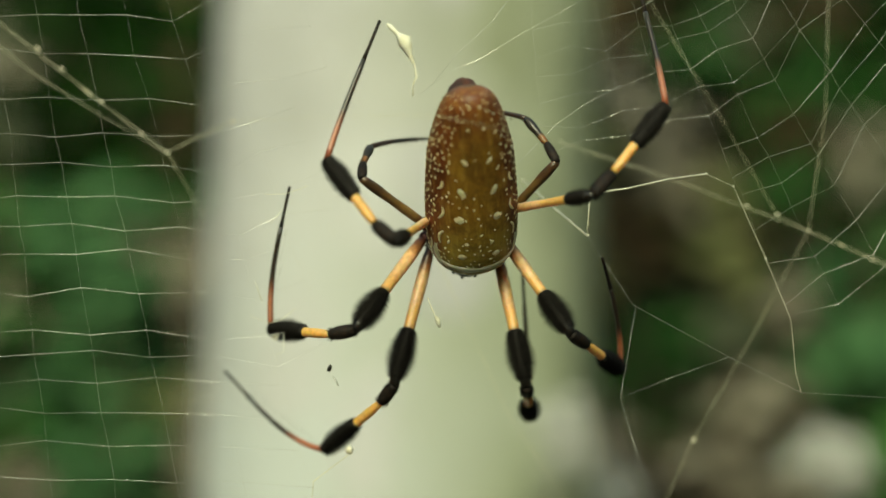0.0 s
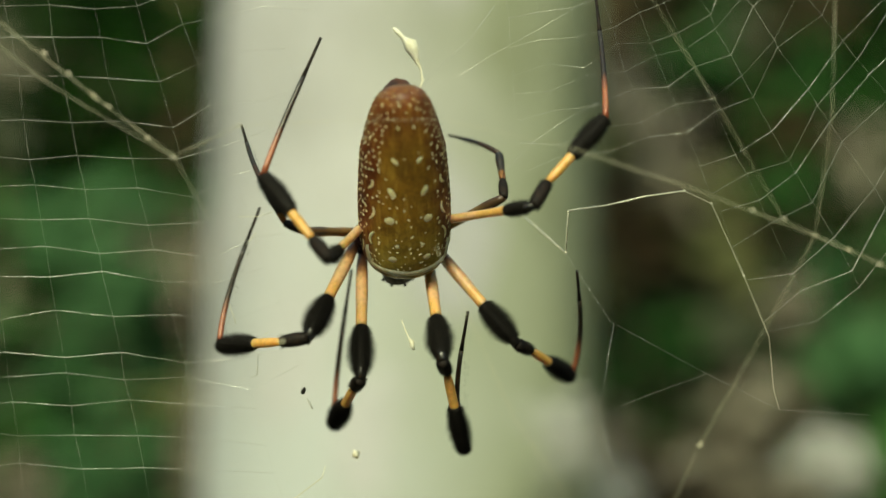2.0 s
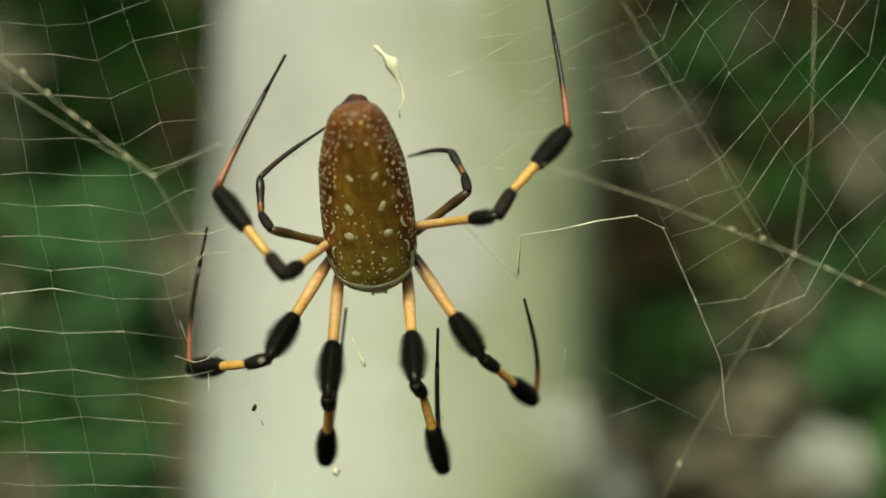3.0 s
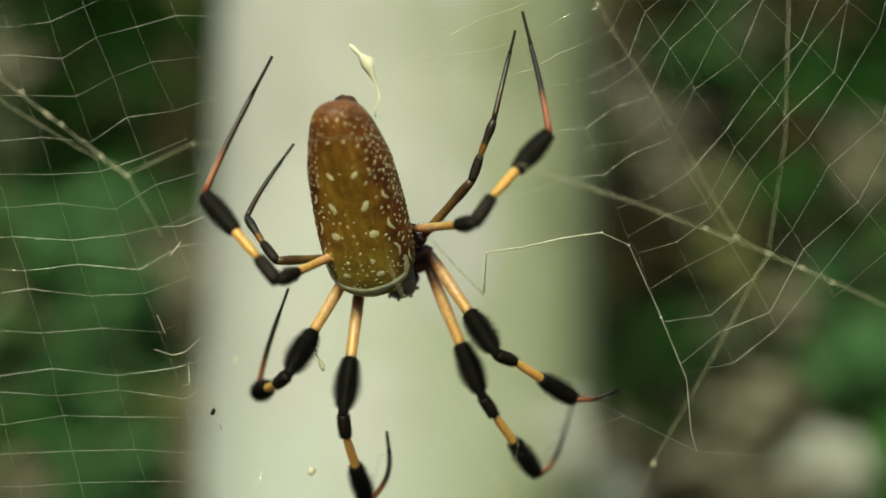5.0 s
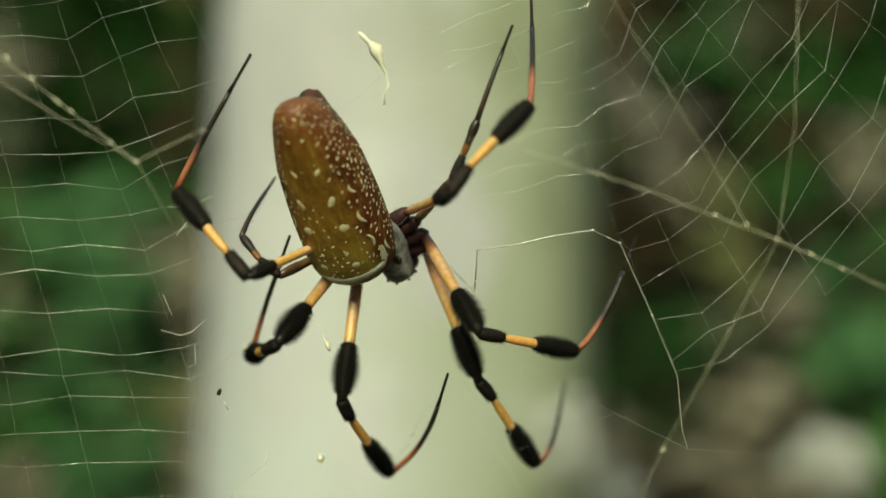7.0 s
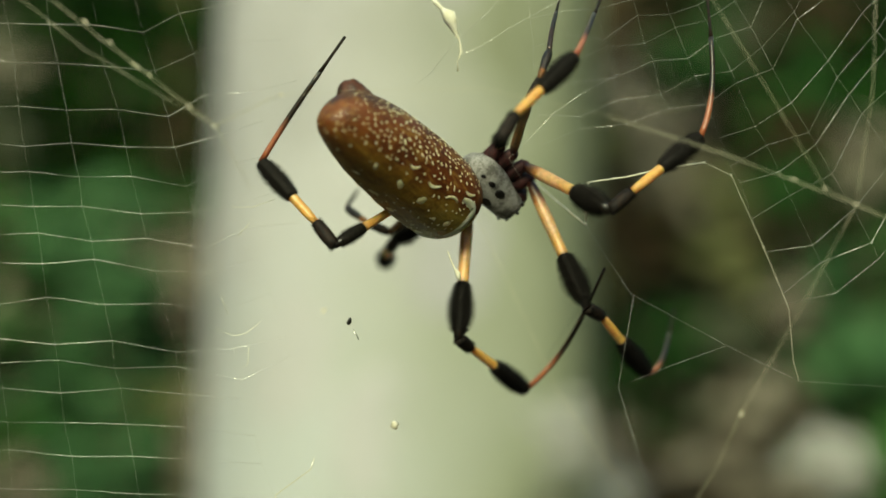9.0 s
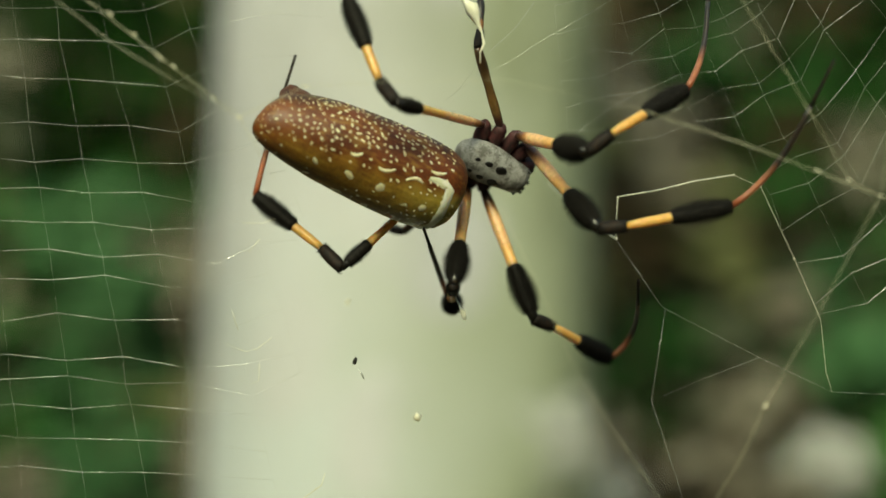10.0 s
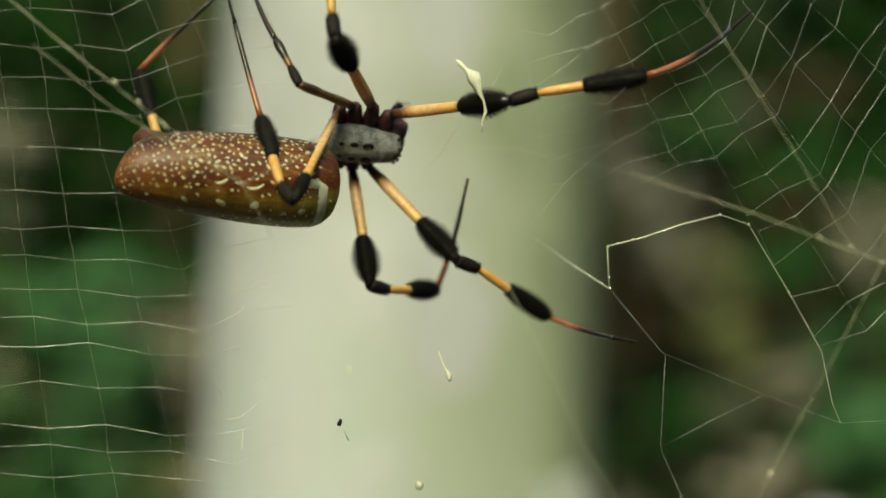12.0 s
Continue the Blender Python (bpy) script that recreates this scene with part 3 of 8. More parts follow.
# left of the trunk: near level courses that climb past the sixth ray
LEFT_HUB = (-337, -1733)
LEFT_RAYS = (0.5, 2.9, 5.2, 7.6, 9.9, 12.3, 14.7, 17.2, 19.6, 21.8, 24.1, 26.4, 28.6)
LEFT_COURSES = (-330, -265, -215, -150, -100, -38, 20, 78, 145, 224, 287, 341, 398, 450, 496, 563, 632, 674, 717, 773, 830, 890, 950, 1012, 1070)
web_left = orb("orb_web", "fine pale orb web with near level sticky threads", LEFT_HUB, LEFT_RAYS, [1670 + c for c in LEFT_COURSES],
               lambda c, n, a: c + 5 * max(0, 6 - n) - (0, 34, 58, 74, 84)[max(0, n - 8)], lambda x, y: -460 < x < 590 and -420 < y < 1130, spot(200, 441, WEB_Y), 3, 0.93, 3.2)

# right of it: courses that bend up towards the right, broken off over the open gap below the golden line
RIGHT_HUB = (863, -767)
RIGHT_RAYS = (1.5, 5.5, 9.5, 13.8, 18.2, 21.9, 25.4, 29.3, 34.0, 39.5, 45.2, 51.0, 57.0)
RIGHT_COURSES = (560, 612, 664, 716, 770, 822, 872, 910, 952, 1000, 1042, 1122, 1166, 1202, 1255, 1335, 1395, 1434, 1500)


def right_part(x, y):
    a, r = math.degrees(math.atan2(x - RIGHT_HUB[0], y - RIGHT_HUB[1])), math.hypot(x - RIGHT_HUB[0], y - RIGHT_HUB[1])
    return 520 < r < (1105 if a < 21 else 1450) and 930 < x < 1900


web_right = orb("orb_web", "pale orb web with slanting sticky threads and golden zigzag", RIGHT_HUB, RIGHT_RAYS, RIGHT_COURSES,
                lambda c, n, a: c * (1 if a < 0.52 else 0.965 - 0.20 * (a - 0.56)) * math.cos(a), right_part, spot(1250, 308, WEB_Y), 5, 0.92, 5.0)
O_R = spot(1250, 308, WEB_Y)
strand("golden_thread", [spot(x, y, WEB_Y + max(0, 1045 - x) * 0.00012) for x, y in ((925, 318), (985, 372), (1040, 418), (1045, 343), (1110, 334), (1180, 318), (1250, 308))], [r * U for r in (1.4, 1.8, 2.2, 1.8, 1.5, 1.4, 1.4)], M_GOLD, web_right, O_R)["label"] = "golden zigzag thread"
strand("golden_thread", [spot(x, y, WEB_Y) for x, y in ((1250, 308), (1298, 330), (1355, 458), (1400, 567), (1408, 660), (1418, 695))], 0.5 * U, M_GOLD, web_right, O_R)
strand("anchor_thread", [spot(x, y, WEB_Y) for x, y in ((1040, 418), (1120, 540), (1290, 632), (1418, 695), (1580, 705))], 0.22 * U, M_SILK, web_right, O_R)
strand("anchor_thread", [spot(x, y, WEB_Y) for x, y in ((1125, 545), (1098, 705), (1190, 668), (1290, 632))], 0.22 * U, M_SILK, web_right, O_R)

strand("anchor_thread", [spot(x, y, WEB_Y) for x, y in ((1098, 705), (1145, 860), (1165, 960))], 0.2 * U, M_SILK, web_right, O_R)
strand("hanging_thread", [spot(x, y, WEB_Y) for x, y in ((640, 748), (636, 768), (577, 818), (575, 870))], 1.1 * U, M_GOLD, web_left, spot(200, 441, WEB_Y))

for pts in (((450, 532), (485, 542), (505, 536), (530, 513)), ((463, 315), (500, 313), (540, 296)), ((478, 366), (497, 341)), ((455, 470), (470, 505)), ((500, 598), (512, 592), (511, 560))):
    strand("broken_thread", [spot(x, y, WEB_Y) for x, y in pts], 0.6 * U, M_GOLD, web_left, spot(200, 441, WEB_Y))

for x, y, r in ((1063, 340, 2.2), (1090, 336, 2.6), (1118, 332, 2.0), (1150, 326, 2.4), (1185, 317, 2.0), (1222, 312, 2.2), (1250, 308, 2.8), (1045, 345, 2.6), (1041, 417, 2.8), (1028, 407, 2.2), (1010, 392, 2.4), (1000, 384, 1.8), (990, 376, 2.0), (972, 361, 2.2), (956, 346, 2.0), (940, 332, 2.2), (926, 319, 2.6), (1043, 362, 1.8), (1042, 398, 2.2), (1042, 380, 2.0), (1298, 330, 2.4), (1355, 458, 2.4)):
    bm = bmesh.new()
    bmesh.ops.create_icosphere(bm, subdivisions=1, radius=r * U, matrix=Matrix.Translation(spot(x, y, WEB_Y + max(0, 1045 - x) * 0.00012) - O_R))
    part("bead", bm, M_GOLD, web_right)
for pts in (((742, 168), (800, 125), (852, 104), (905, 70), (1010, 12), (1080, -30)), ((765, 150), (812, 92), (870, 40), (915, -20)), ((925, 335), (905, 300), (938, 268), (985, 220), (1035, 185), (1100, 150))):
    strand("fine_thread", [spot(x, y, WEB_Y) for x, y in pts], 0.32 * U, M_SILK, web_right, O_R)

# the barrier threads in front of the orb
O_B = spot(784, 441, BARRIER_Y)
barrier_web = tagged(new("barrier_web"), "thick old golden barrier threads with debris caught in them", "spider web")
barrier_web.location = O_B
for pts, r in (
        (((-160, -90), (20, 55), (150, 160), (295, 270), (415, 215)), 1.15),
        (((415, 215), (600, 206), (770, 204), (985, 250)), 0.25),
        (((985, 250), (1200, 320), (1430, 410), (1568, 468), (1760, 560)), 1.1),
        (((-80, 20), (60, 130), (180, 205), (295, 270), (360, 380)), 0.7),
        (((1100, 1010), (1180, 880), (1227, 778), (1330, 600), (1430, 410), (1462, 200), (1470, -150)), 0.65),
        (((1080, -120), (1160, 20), (1270, 200), (1375, 380), (1430, 410)), 0.5),
        (((760, 430), (820, 560), (900, 735), (1035, 940), (1100, 1050)), 0.8)):
    for n in range(4 if r > 1 else 3):
        wander = random.Random(n + int(100 * r))
        strand("barrier_thread", [spot(x + wander.uniform(-3.2, 3.2) * r, y + wander.uniform(-3.2, 3.2) * r, BARRIER_Y + wander.uniform(-0.0008, 0.0008)) for x, y in pts], (0.11 + 0.11 * r) * U, M_OLD, barrier_web, O_B)


def lump(x, y, a, b, turn, parent, origin, depth, material, name, label, seed):
    rng = random.Random(seed)
    bm = bmesh.new()
    bmesh.ops.create_icosphere(bm, subdivisions=2, radius=1)
    for q in bm.verts:
        q.co *= 1 + rng.uniform(-0.3, 0.3)
    bmesh.ops.transform(bm, matrix=Matrix.Translation(spot(x, y, depth) - origin) @ Matrix.Rotation(turn, 4, "Y") @ Matrix.Diagonal((a * U, min(a, b) * U, b * U, 1)), verts=bm.verts)
    return part(name, bm, material, parent, label)


for i, (x, y, a, b, turn) in enumerate(((155, 163, 12, 3.2, 0.75), (295, 270, 6, 3, 0.3), (413, 215, 4, 2.5, 0), (1430, 408, 6.5, 3, 0.3), (1375, 380, 5, 3, 0.3), (1227, 780, 3.5, 8, 0.5),
                                        (66, 86, 7, 3, 0.8), (1545, 460, 6, 3.5, 0.3), (618, 797, 8.0, 12.0, 0), (488, 597, 3, 9, 0.5), (180, 180, 6, 2.5, 0.75), (110, 122, 6, 2.5, 0.7), (250, 236, 6, 2.5, 0.7), (1320, 364, 6, 2.5, 0.35), (1490, 434, 7, 2.5, 0.4))):
    lump(x, y, a * 0.75, b * 0.6, turn, barrier_web, O_B, 0.159 if (x, y) == (618, 797) else BARRIER_Y, M_DEBRIS, "debris", "crumb of pale debris", i)
scrap = [tube([spot(x, y, 0.161) - O_B for x, y in ((685, 42), (690, 48), (702, 60), (708, 66), (716, 75), (722, 87), (726, 100), (735, 116), (737, 134), (732, 152), (730, 170))], [r * U for r in (1.6, 4.4, 2.6, 5.5, 12.0, 9.5, 3.0, 1.6, 2.2, 0.9, 1.8)], 7)]
for v, f in scrap:
    for n, p in enumerate(v):
        v[n] = p + Vector((noise.noise(p * 900), 0.4 * noise.noise(p * 900 + Vector((5, 0, 0))), noise.noise(p * 900 + Vector((0, 9, 0))))) * 4.5 * U
raw("silk_scrap", *scrap[0], M_SCRAP, barrier_web, "cream scrap of old silk")

O_S = spot(583, 650, WEB_Y)
prey_speck = lump(583, 652, 3.4, 7.5, 0.4, None, O_S, WEB_Y, M_PREY, "gnat", "tiny dead black gnat caught in the web", 31)
prey_speck.location = O_S
tagged(prey_speck, category="insect")
raw("wing", *tube([Vector((6, 0, -16)) * U, Vector((12, 0, -26)) * U, Vector((16, 0, -34)) * U], [1.2 * U, 2.0 * U, 0.8 * U], 5), M_SILK, prey_speck)
O_F = spot(770, 562, WEB_Y)
silk_fleck = raw("silk_fleck", *tube([spot(x, y, WEB_Y) - O_F for x, y in ((757, 527), (764, 546), (770, 559), (775, 566), (776, 574), (779, 580))], [0.9 * U, 1.3 * U, 1.8 * U, 5.2 * U, 4.4 * U, 1.6 * U], 6), M_SCRAP)
silk_fleck.location = O_F
tagged(silk_fleck, "small golden fleck of silk hanging in the web", "silk")

# ------------------------------------------------------------------ the wood behind
v = [Vector((x, y, 0)) for x in (-400, 400) for y in (-400, 400)]
tagged(raw("ground", v, [(0, 2, 3, 1)], M_SOIL), "dark forest floor of soil and leaf litter", "ground", kind="structure")

# pale trunk
rng = random.Random(11)
TY = 1.15
prof = []
for i in range(60):
    z = -0.1 + i * 0.09
    girth = 0.184 * (1 if z < 3 else max(0.05, 1 - ((z - 3) / 2.3) ** 2)) + 0.10 * math.exp(-max(z, 0) * 4)
    prof.append((z, girth, girth, 0))
tv, tf = lathe(prof, 40)
tv = [Vector((p.x, p.z, p.y)) for p in tv]


def leaning(p):
    """The trunk leans a little, thickens downwards and is uneven."""
    x = p.x * (1 - 0.14 * max(-0.5, min(p.z - 1.4, 0.5))) + 0.03 * (p.z - 1.4)
    return Vector((x * (1 + 0.05 * noise.noise(Vector((x * 9, p.y * 9, p.z * 1.5)))), p.y * (1 + 0.05 * noise.noise(Vector((x * 9, p.y * 9, p.z * 1.5 + 7)))), p.z))


tv = [leaning(p) for p in tv]
tree = tagged(new("tree"), "pale lichen-grey tree trunk standing behind the web", "tree")
tree.location = (-0.037, TY + 0.17, 0)
raw("trunk", tv, [q[::-1] for q in tf], M_BARK, tree, "pale grey-green lichened trunk")

# slender brown trunks further back
M_BROWN = mat("brown_bark", (0.13, 0.098, 0.046), 0.9, dark=(0.06, 0.045, 0.02), scale=14, bump=0.9, bscale=90)
for (x0, x1, d, thick, label) in ((1075, 1120, 2.7, 0.060, "slender brown tree trunk leaning a little"), (322, 300, 2.9, 0.026, "thin brown tree trunk in the shade")):
    a, b = spot(x0, 0, d), spot(x1, 882, d)
    lean = (a - b) / (a.z - b.z)
    foot = b - lean * b.z
    ob = tagged(new("tree"), label, "tree")
    ob.location = foot
    pts = [lean * z + Vector((0.012 * math.sin(3 * z + x0), 0.01 * math.cos(2 * z), 0)) for z in (-0.05, 0.3, 0.8, 1.2, 1.6, 2.2, 3.0, 4.2)]
    raw("trunk", *tube(pts, [thick * k for k in (1.6, 1.2, 1.05, 1.0, 0.97, 0.9, 0.75, 0.5)], 14), M_BROWN, ob)
    for n in range(5):
        w = 1.3 * n + x0
        p = lean * (2.4 + 0.35 * n)
        raw("limb", *tube([p, p + Vector((0.25 * math.cos(w), 0.25 * math.sin(w), 0.2)), p + Vector((0.6 * math.cos(w), 0.6 * math.sin(w), 0.5))], [thick * 0.4, thick * 0.25, thick * 0.08], 7), M_BROWN, ob)

M_LICHEN = leaf_material("grey_lichen", (0.69, 0.695, 0.715), (0.84, 0.845, 0.855), 0.9)
M_MOSS = leaf_material("green_algae", (0.40, 0.445, 0.30), (0.49, 0.53, 0.38), 0.9)
for n in range(34):
    a0, z0, r0 = rng.uniform(-1.25, 1.25), rng.uniform(1.05, 1.75), rng.uniform(0.012, 0.04)
    green = math.sin(a0) > 0.25
    v, f = [], []
    for k in range(15):
        w = 2 * math.pi * k / 14
        r = r0 * rng.uniform(0.7, 1.2) if k else 0.0
        a, z = a0 + r * math.cos(w) / 0.184, z0 + 1.5 * r * math.sin(w)
        out = 0.1865 if k == 0 else 0.1845
        v.append(leaning(Vector((out * math.sin(a), -out * math.cos(a), z))))
    f = [(0, 1 + k, 1 + (k + 1) % 14) for k in range(14)]
    raw("moss_patch" if green else "lichen_patch", v, f, M_MOSS if green else M_LICHEN, tree)


def leaf(c, n, along, size, rng):
    n = n.normalized()
    along = (along - n * along.dot(n)).normalized()
    s = n.cross(along)
    w, l = size * 0.32, size
    v = [c, c + along * l * 0.35 + s * w - n * w * 0.3, c + along * l * 0.4 + n * w * 0.1, c + along * l * 0.35 - s * w - n * w * 0.3, c + along * l * 0.75 + s * w * 0.6 - n * w * 0.5, c + along * l * 0.75 - s * w * 0.6 - n * w * 0.5, c + along * l - n * w * 0.7]
    return v, [(0, 1, 2), (0, 2, 3), (1, 4, 2), (2, 5, 3), (4, 6, 2), (2, 6, 5)]


def shrub(x, y, h, spread, count, size, material, label, seed, low=0.0):
    rng = random.Random(seed)
    ob = tagged(new("shrub"), label, "shrub")
    ob.location = (x, y, 0)
    for _ in range(5):
        a = rng.uniform(0, 2 * math.pi)
        tip = Vector((math.cos(a) * spread * 0.7, math.sin(a) * spread * 0.7, h * rng.uniform(0.7, 1.0)))
        mid = Vector((tip.x * 0.35, tip.y * 0.35, tip.z * 0.55))
        raw("stem", *tube([Vector((0, 0, -0.05)), mid, tip], [0.014, 0.010, 0.004], 6), M_TWIG, ob)
    pieces = []
    for _ in range(count):
        a, q = rng.uniform(0, 2 * math.pi), math.sqrt(rng.random())
        z = rng.uniform(low, 1) * h
        r = spread * q * (0.6 + 0.4 * math.sin(math.pi * min(z / h, 1)))
        c = Vector((math.cos(a) * r, math.sin(a) * r, z))
        pieces.append(leaf(c, Vector((rng.gauss(0, 0.6), rng.gauss(-0.4, 0.6), 1)), Vector((rng.gauss(0, 1), rng.gauss(0, 1), -0.4)), size * rng.uniform(0.6, 1.3), rng))
    tagged(raw("foliage", *joined(pieces), material, ob), kind="stuff")
    return ob


# the darkest shrubs and the thicket get their shade from leaf colour
shrub(-1.05, 2.9, 2.3, 0.75, 1500, 0.11, M_LEAF, "dark green leafy shrub with the wood's shade in its leaf colour", 1)
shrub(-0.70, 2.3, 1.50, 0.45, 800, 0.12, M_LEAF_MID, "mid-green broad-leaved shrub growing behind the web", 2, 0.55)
shrub(1.0, 2.9, 2.4, 0.75, 1400, 0.11, M_LEAF, "dark green leafy shrub with the wood's shade in its leaf colour", 3)
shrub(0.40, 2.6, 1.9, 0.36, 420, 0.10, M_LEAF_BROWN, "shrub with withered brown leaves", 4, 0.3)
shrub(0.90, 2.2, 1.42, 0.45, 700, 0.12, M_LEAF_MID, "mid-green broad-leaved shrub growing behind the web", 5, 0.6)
shrub(0.0, 4.2, 2.8, 1.9, 2600, 0.14, M_LEAF, "dark green leafy thicket with shade in its leaf colour", 6)

# young saplings: daylight, half light or shade is painted into their leaf colours
rng = random.Random(21)
TONES = {"pale": (M_PALE, "sapling with daylight put into its pale leaf colour"), "half_lit_grey": (M_HALF_LIT_GREY, "sapling with half light put into its grey leaf colour"), "olive": (M_OLIVE, "sapling with half light put into its olive leaf colour"),
         "deep": (M_LEAF_MID, "sapling with shade put into its deep green leaf colour"), "brown": (M_LEAF_BROWN, "sapling with withered brown leaves"), "sage": (M_SAGE, "sapling with shade put into its grey-green leaf colour"), "green": (M_GREEN, "sapling with half light put into its mid-green leaf colour")}
for x, y, w, tone in ((1275, 330, 85, "olive"), (1285, 450, 110, "olive"), (1285, 590, 90, "sage"), (1165, 220, 190, "half_lit_grey"), (1110, 140, 110, "half_lit_grey"), (1330, 545, 110, "sage"), (1535, 310, 110, "sage"), (1400, 330, 100, "deep"), (992, 765, 100, "pale"), (1478, 818, 104, "pale"), (1085, 872, 75, "pale"), (1075, 790, 85, "half_lit_grey"), (1265, 800, 115, "half_lit_grey"), (1335, 865, 100, "half_lit_grey"), (1175, 715, 120, "deep"), (1245, 690, 100, "sage"), (1400, 855, 80, "half_lit_grey"), (1392, 530, 100, "half_lit_grey"),
                      (1335, 712, 105, "half_lit_grey"), (1110, 860, 90, "half_lit_grey"), (0, 105, 95, "half_lit_grey"), (8, 235, 75, "sage"), (10, 560, 90, "half_lit_grey"), (50, 830, 110, "half_lit_grey"), (310, 710, 80, "olive"),
                      (1300, 55, 105, "sage"), (1540, 268, 115, "half_lit_grey"), (110, 400, 150, "green"), (185, 375, 150, "green"), (245, 405, 120, "sage"), (200, 520, 130, "green"), (1460, 480, 120, "green"), (1135, 610, 140, "deep"), (1195, 610, 130, "deep"), (1130, 405, 120, "brown"), (1112, 855, 110, "brown"), (312, 735, 80, "brown"), (325, 225, 70, "brown"), (1450, 30, 110, "brown"), (170, 800, 150, "green"), (60, 690, 120, "green"), (342, 465, 105, "half_lit_grey"), (1062, 480, 110, "olive"), (1055, 250, 100, "olive"), (345, 770, 90, "half_lit_grey"), (120, 610, 150, "green"), (240, 660, 140, "green"), (90, 770, 140, "green"), (255, 830, 150, "green"), (20, 870, 120, "half_lit_grey"), (350, 860, 90, "half_lit_grey"), (1530, 610, 140, "green"), (1420, 640, 120, "green"), (364, 430, 75, "half_lit_grey"), (360, 540, 80, "half_lit_grey"), (362, 640, 80, "half_lit_grey"), (360, 730, 80, "half_lit_grey"), (358, 820, 80, "half_lit_grey"), (1345, 185, 150, "deep"), (1240, 95, 120, "deep"), (1440, 110, 130, "deep"), (1410, 250, 120, "brown")):
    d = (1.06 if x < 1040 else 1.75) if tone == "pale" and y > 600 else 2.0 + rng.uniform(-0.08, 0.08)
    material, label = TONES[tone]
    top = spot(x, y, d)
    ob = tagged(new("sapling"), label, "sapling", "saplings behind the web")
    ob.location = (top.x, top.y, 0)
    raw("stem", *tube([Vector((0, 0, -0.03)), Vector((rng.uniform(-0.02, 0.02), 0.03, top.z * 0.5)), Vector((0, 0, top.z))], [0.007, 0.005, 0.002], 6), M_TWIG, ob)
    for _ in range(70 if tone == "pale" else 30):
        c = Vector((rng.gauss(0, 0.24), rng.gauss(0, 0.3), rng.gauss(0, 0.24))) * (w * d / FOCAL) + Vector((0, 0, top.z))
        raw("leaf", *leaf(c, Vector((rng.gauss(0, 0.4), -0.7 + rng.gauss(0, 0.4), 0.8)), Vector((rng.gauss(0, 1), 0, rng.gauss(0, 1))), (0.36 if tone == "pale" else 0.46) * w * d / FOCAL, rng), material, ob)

# woods all round, dim by their colour; the unseen height is added to block low sky
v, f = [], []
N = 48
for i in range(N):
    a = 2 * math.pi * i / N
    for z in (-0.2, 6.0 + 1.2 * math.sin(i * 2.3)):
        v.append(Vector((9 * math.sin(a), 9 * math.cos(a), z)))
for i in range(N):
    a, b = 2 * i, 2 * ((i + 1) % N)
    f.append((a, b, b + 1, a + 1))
tagged(raw("backdrop", v, f, M_WOODS), "distant woods with dimness put into their colour", "woods", kind="structure")


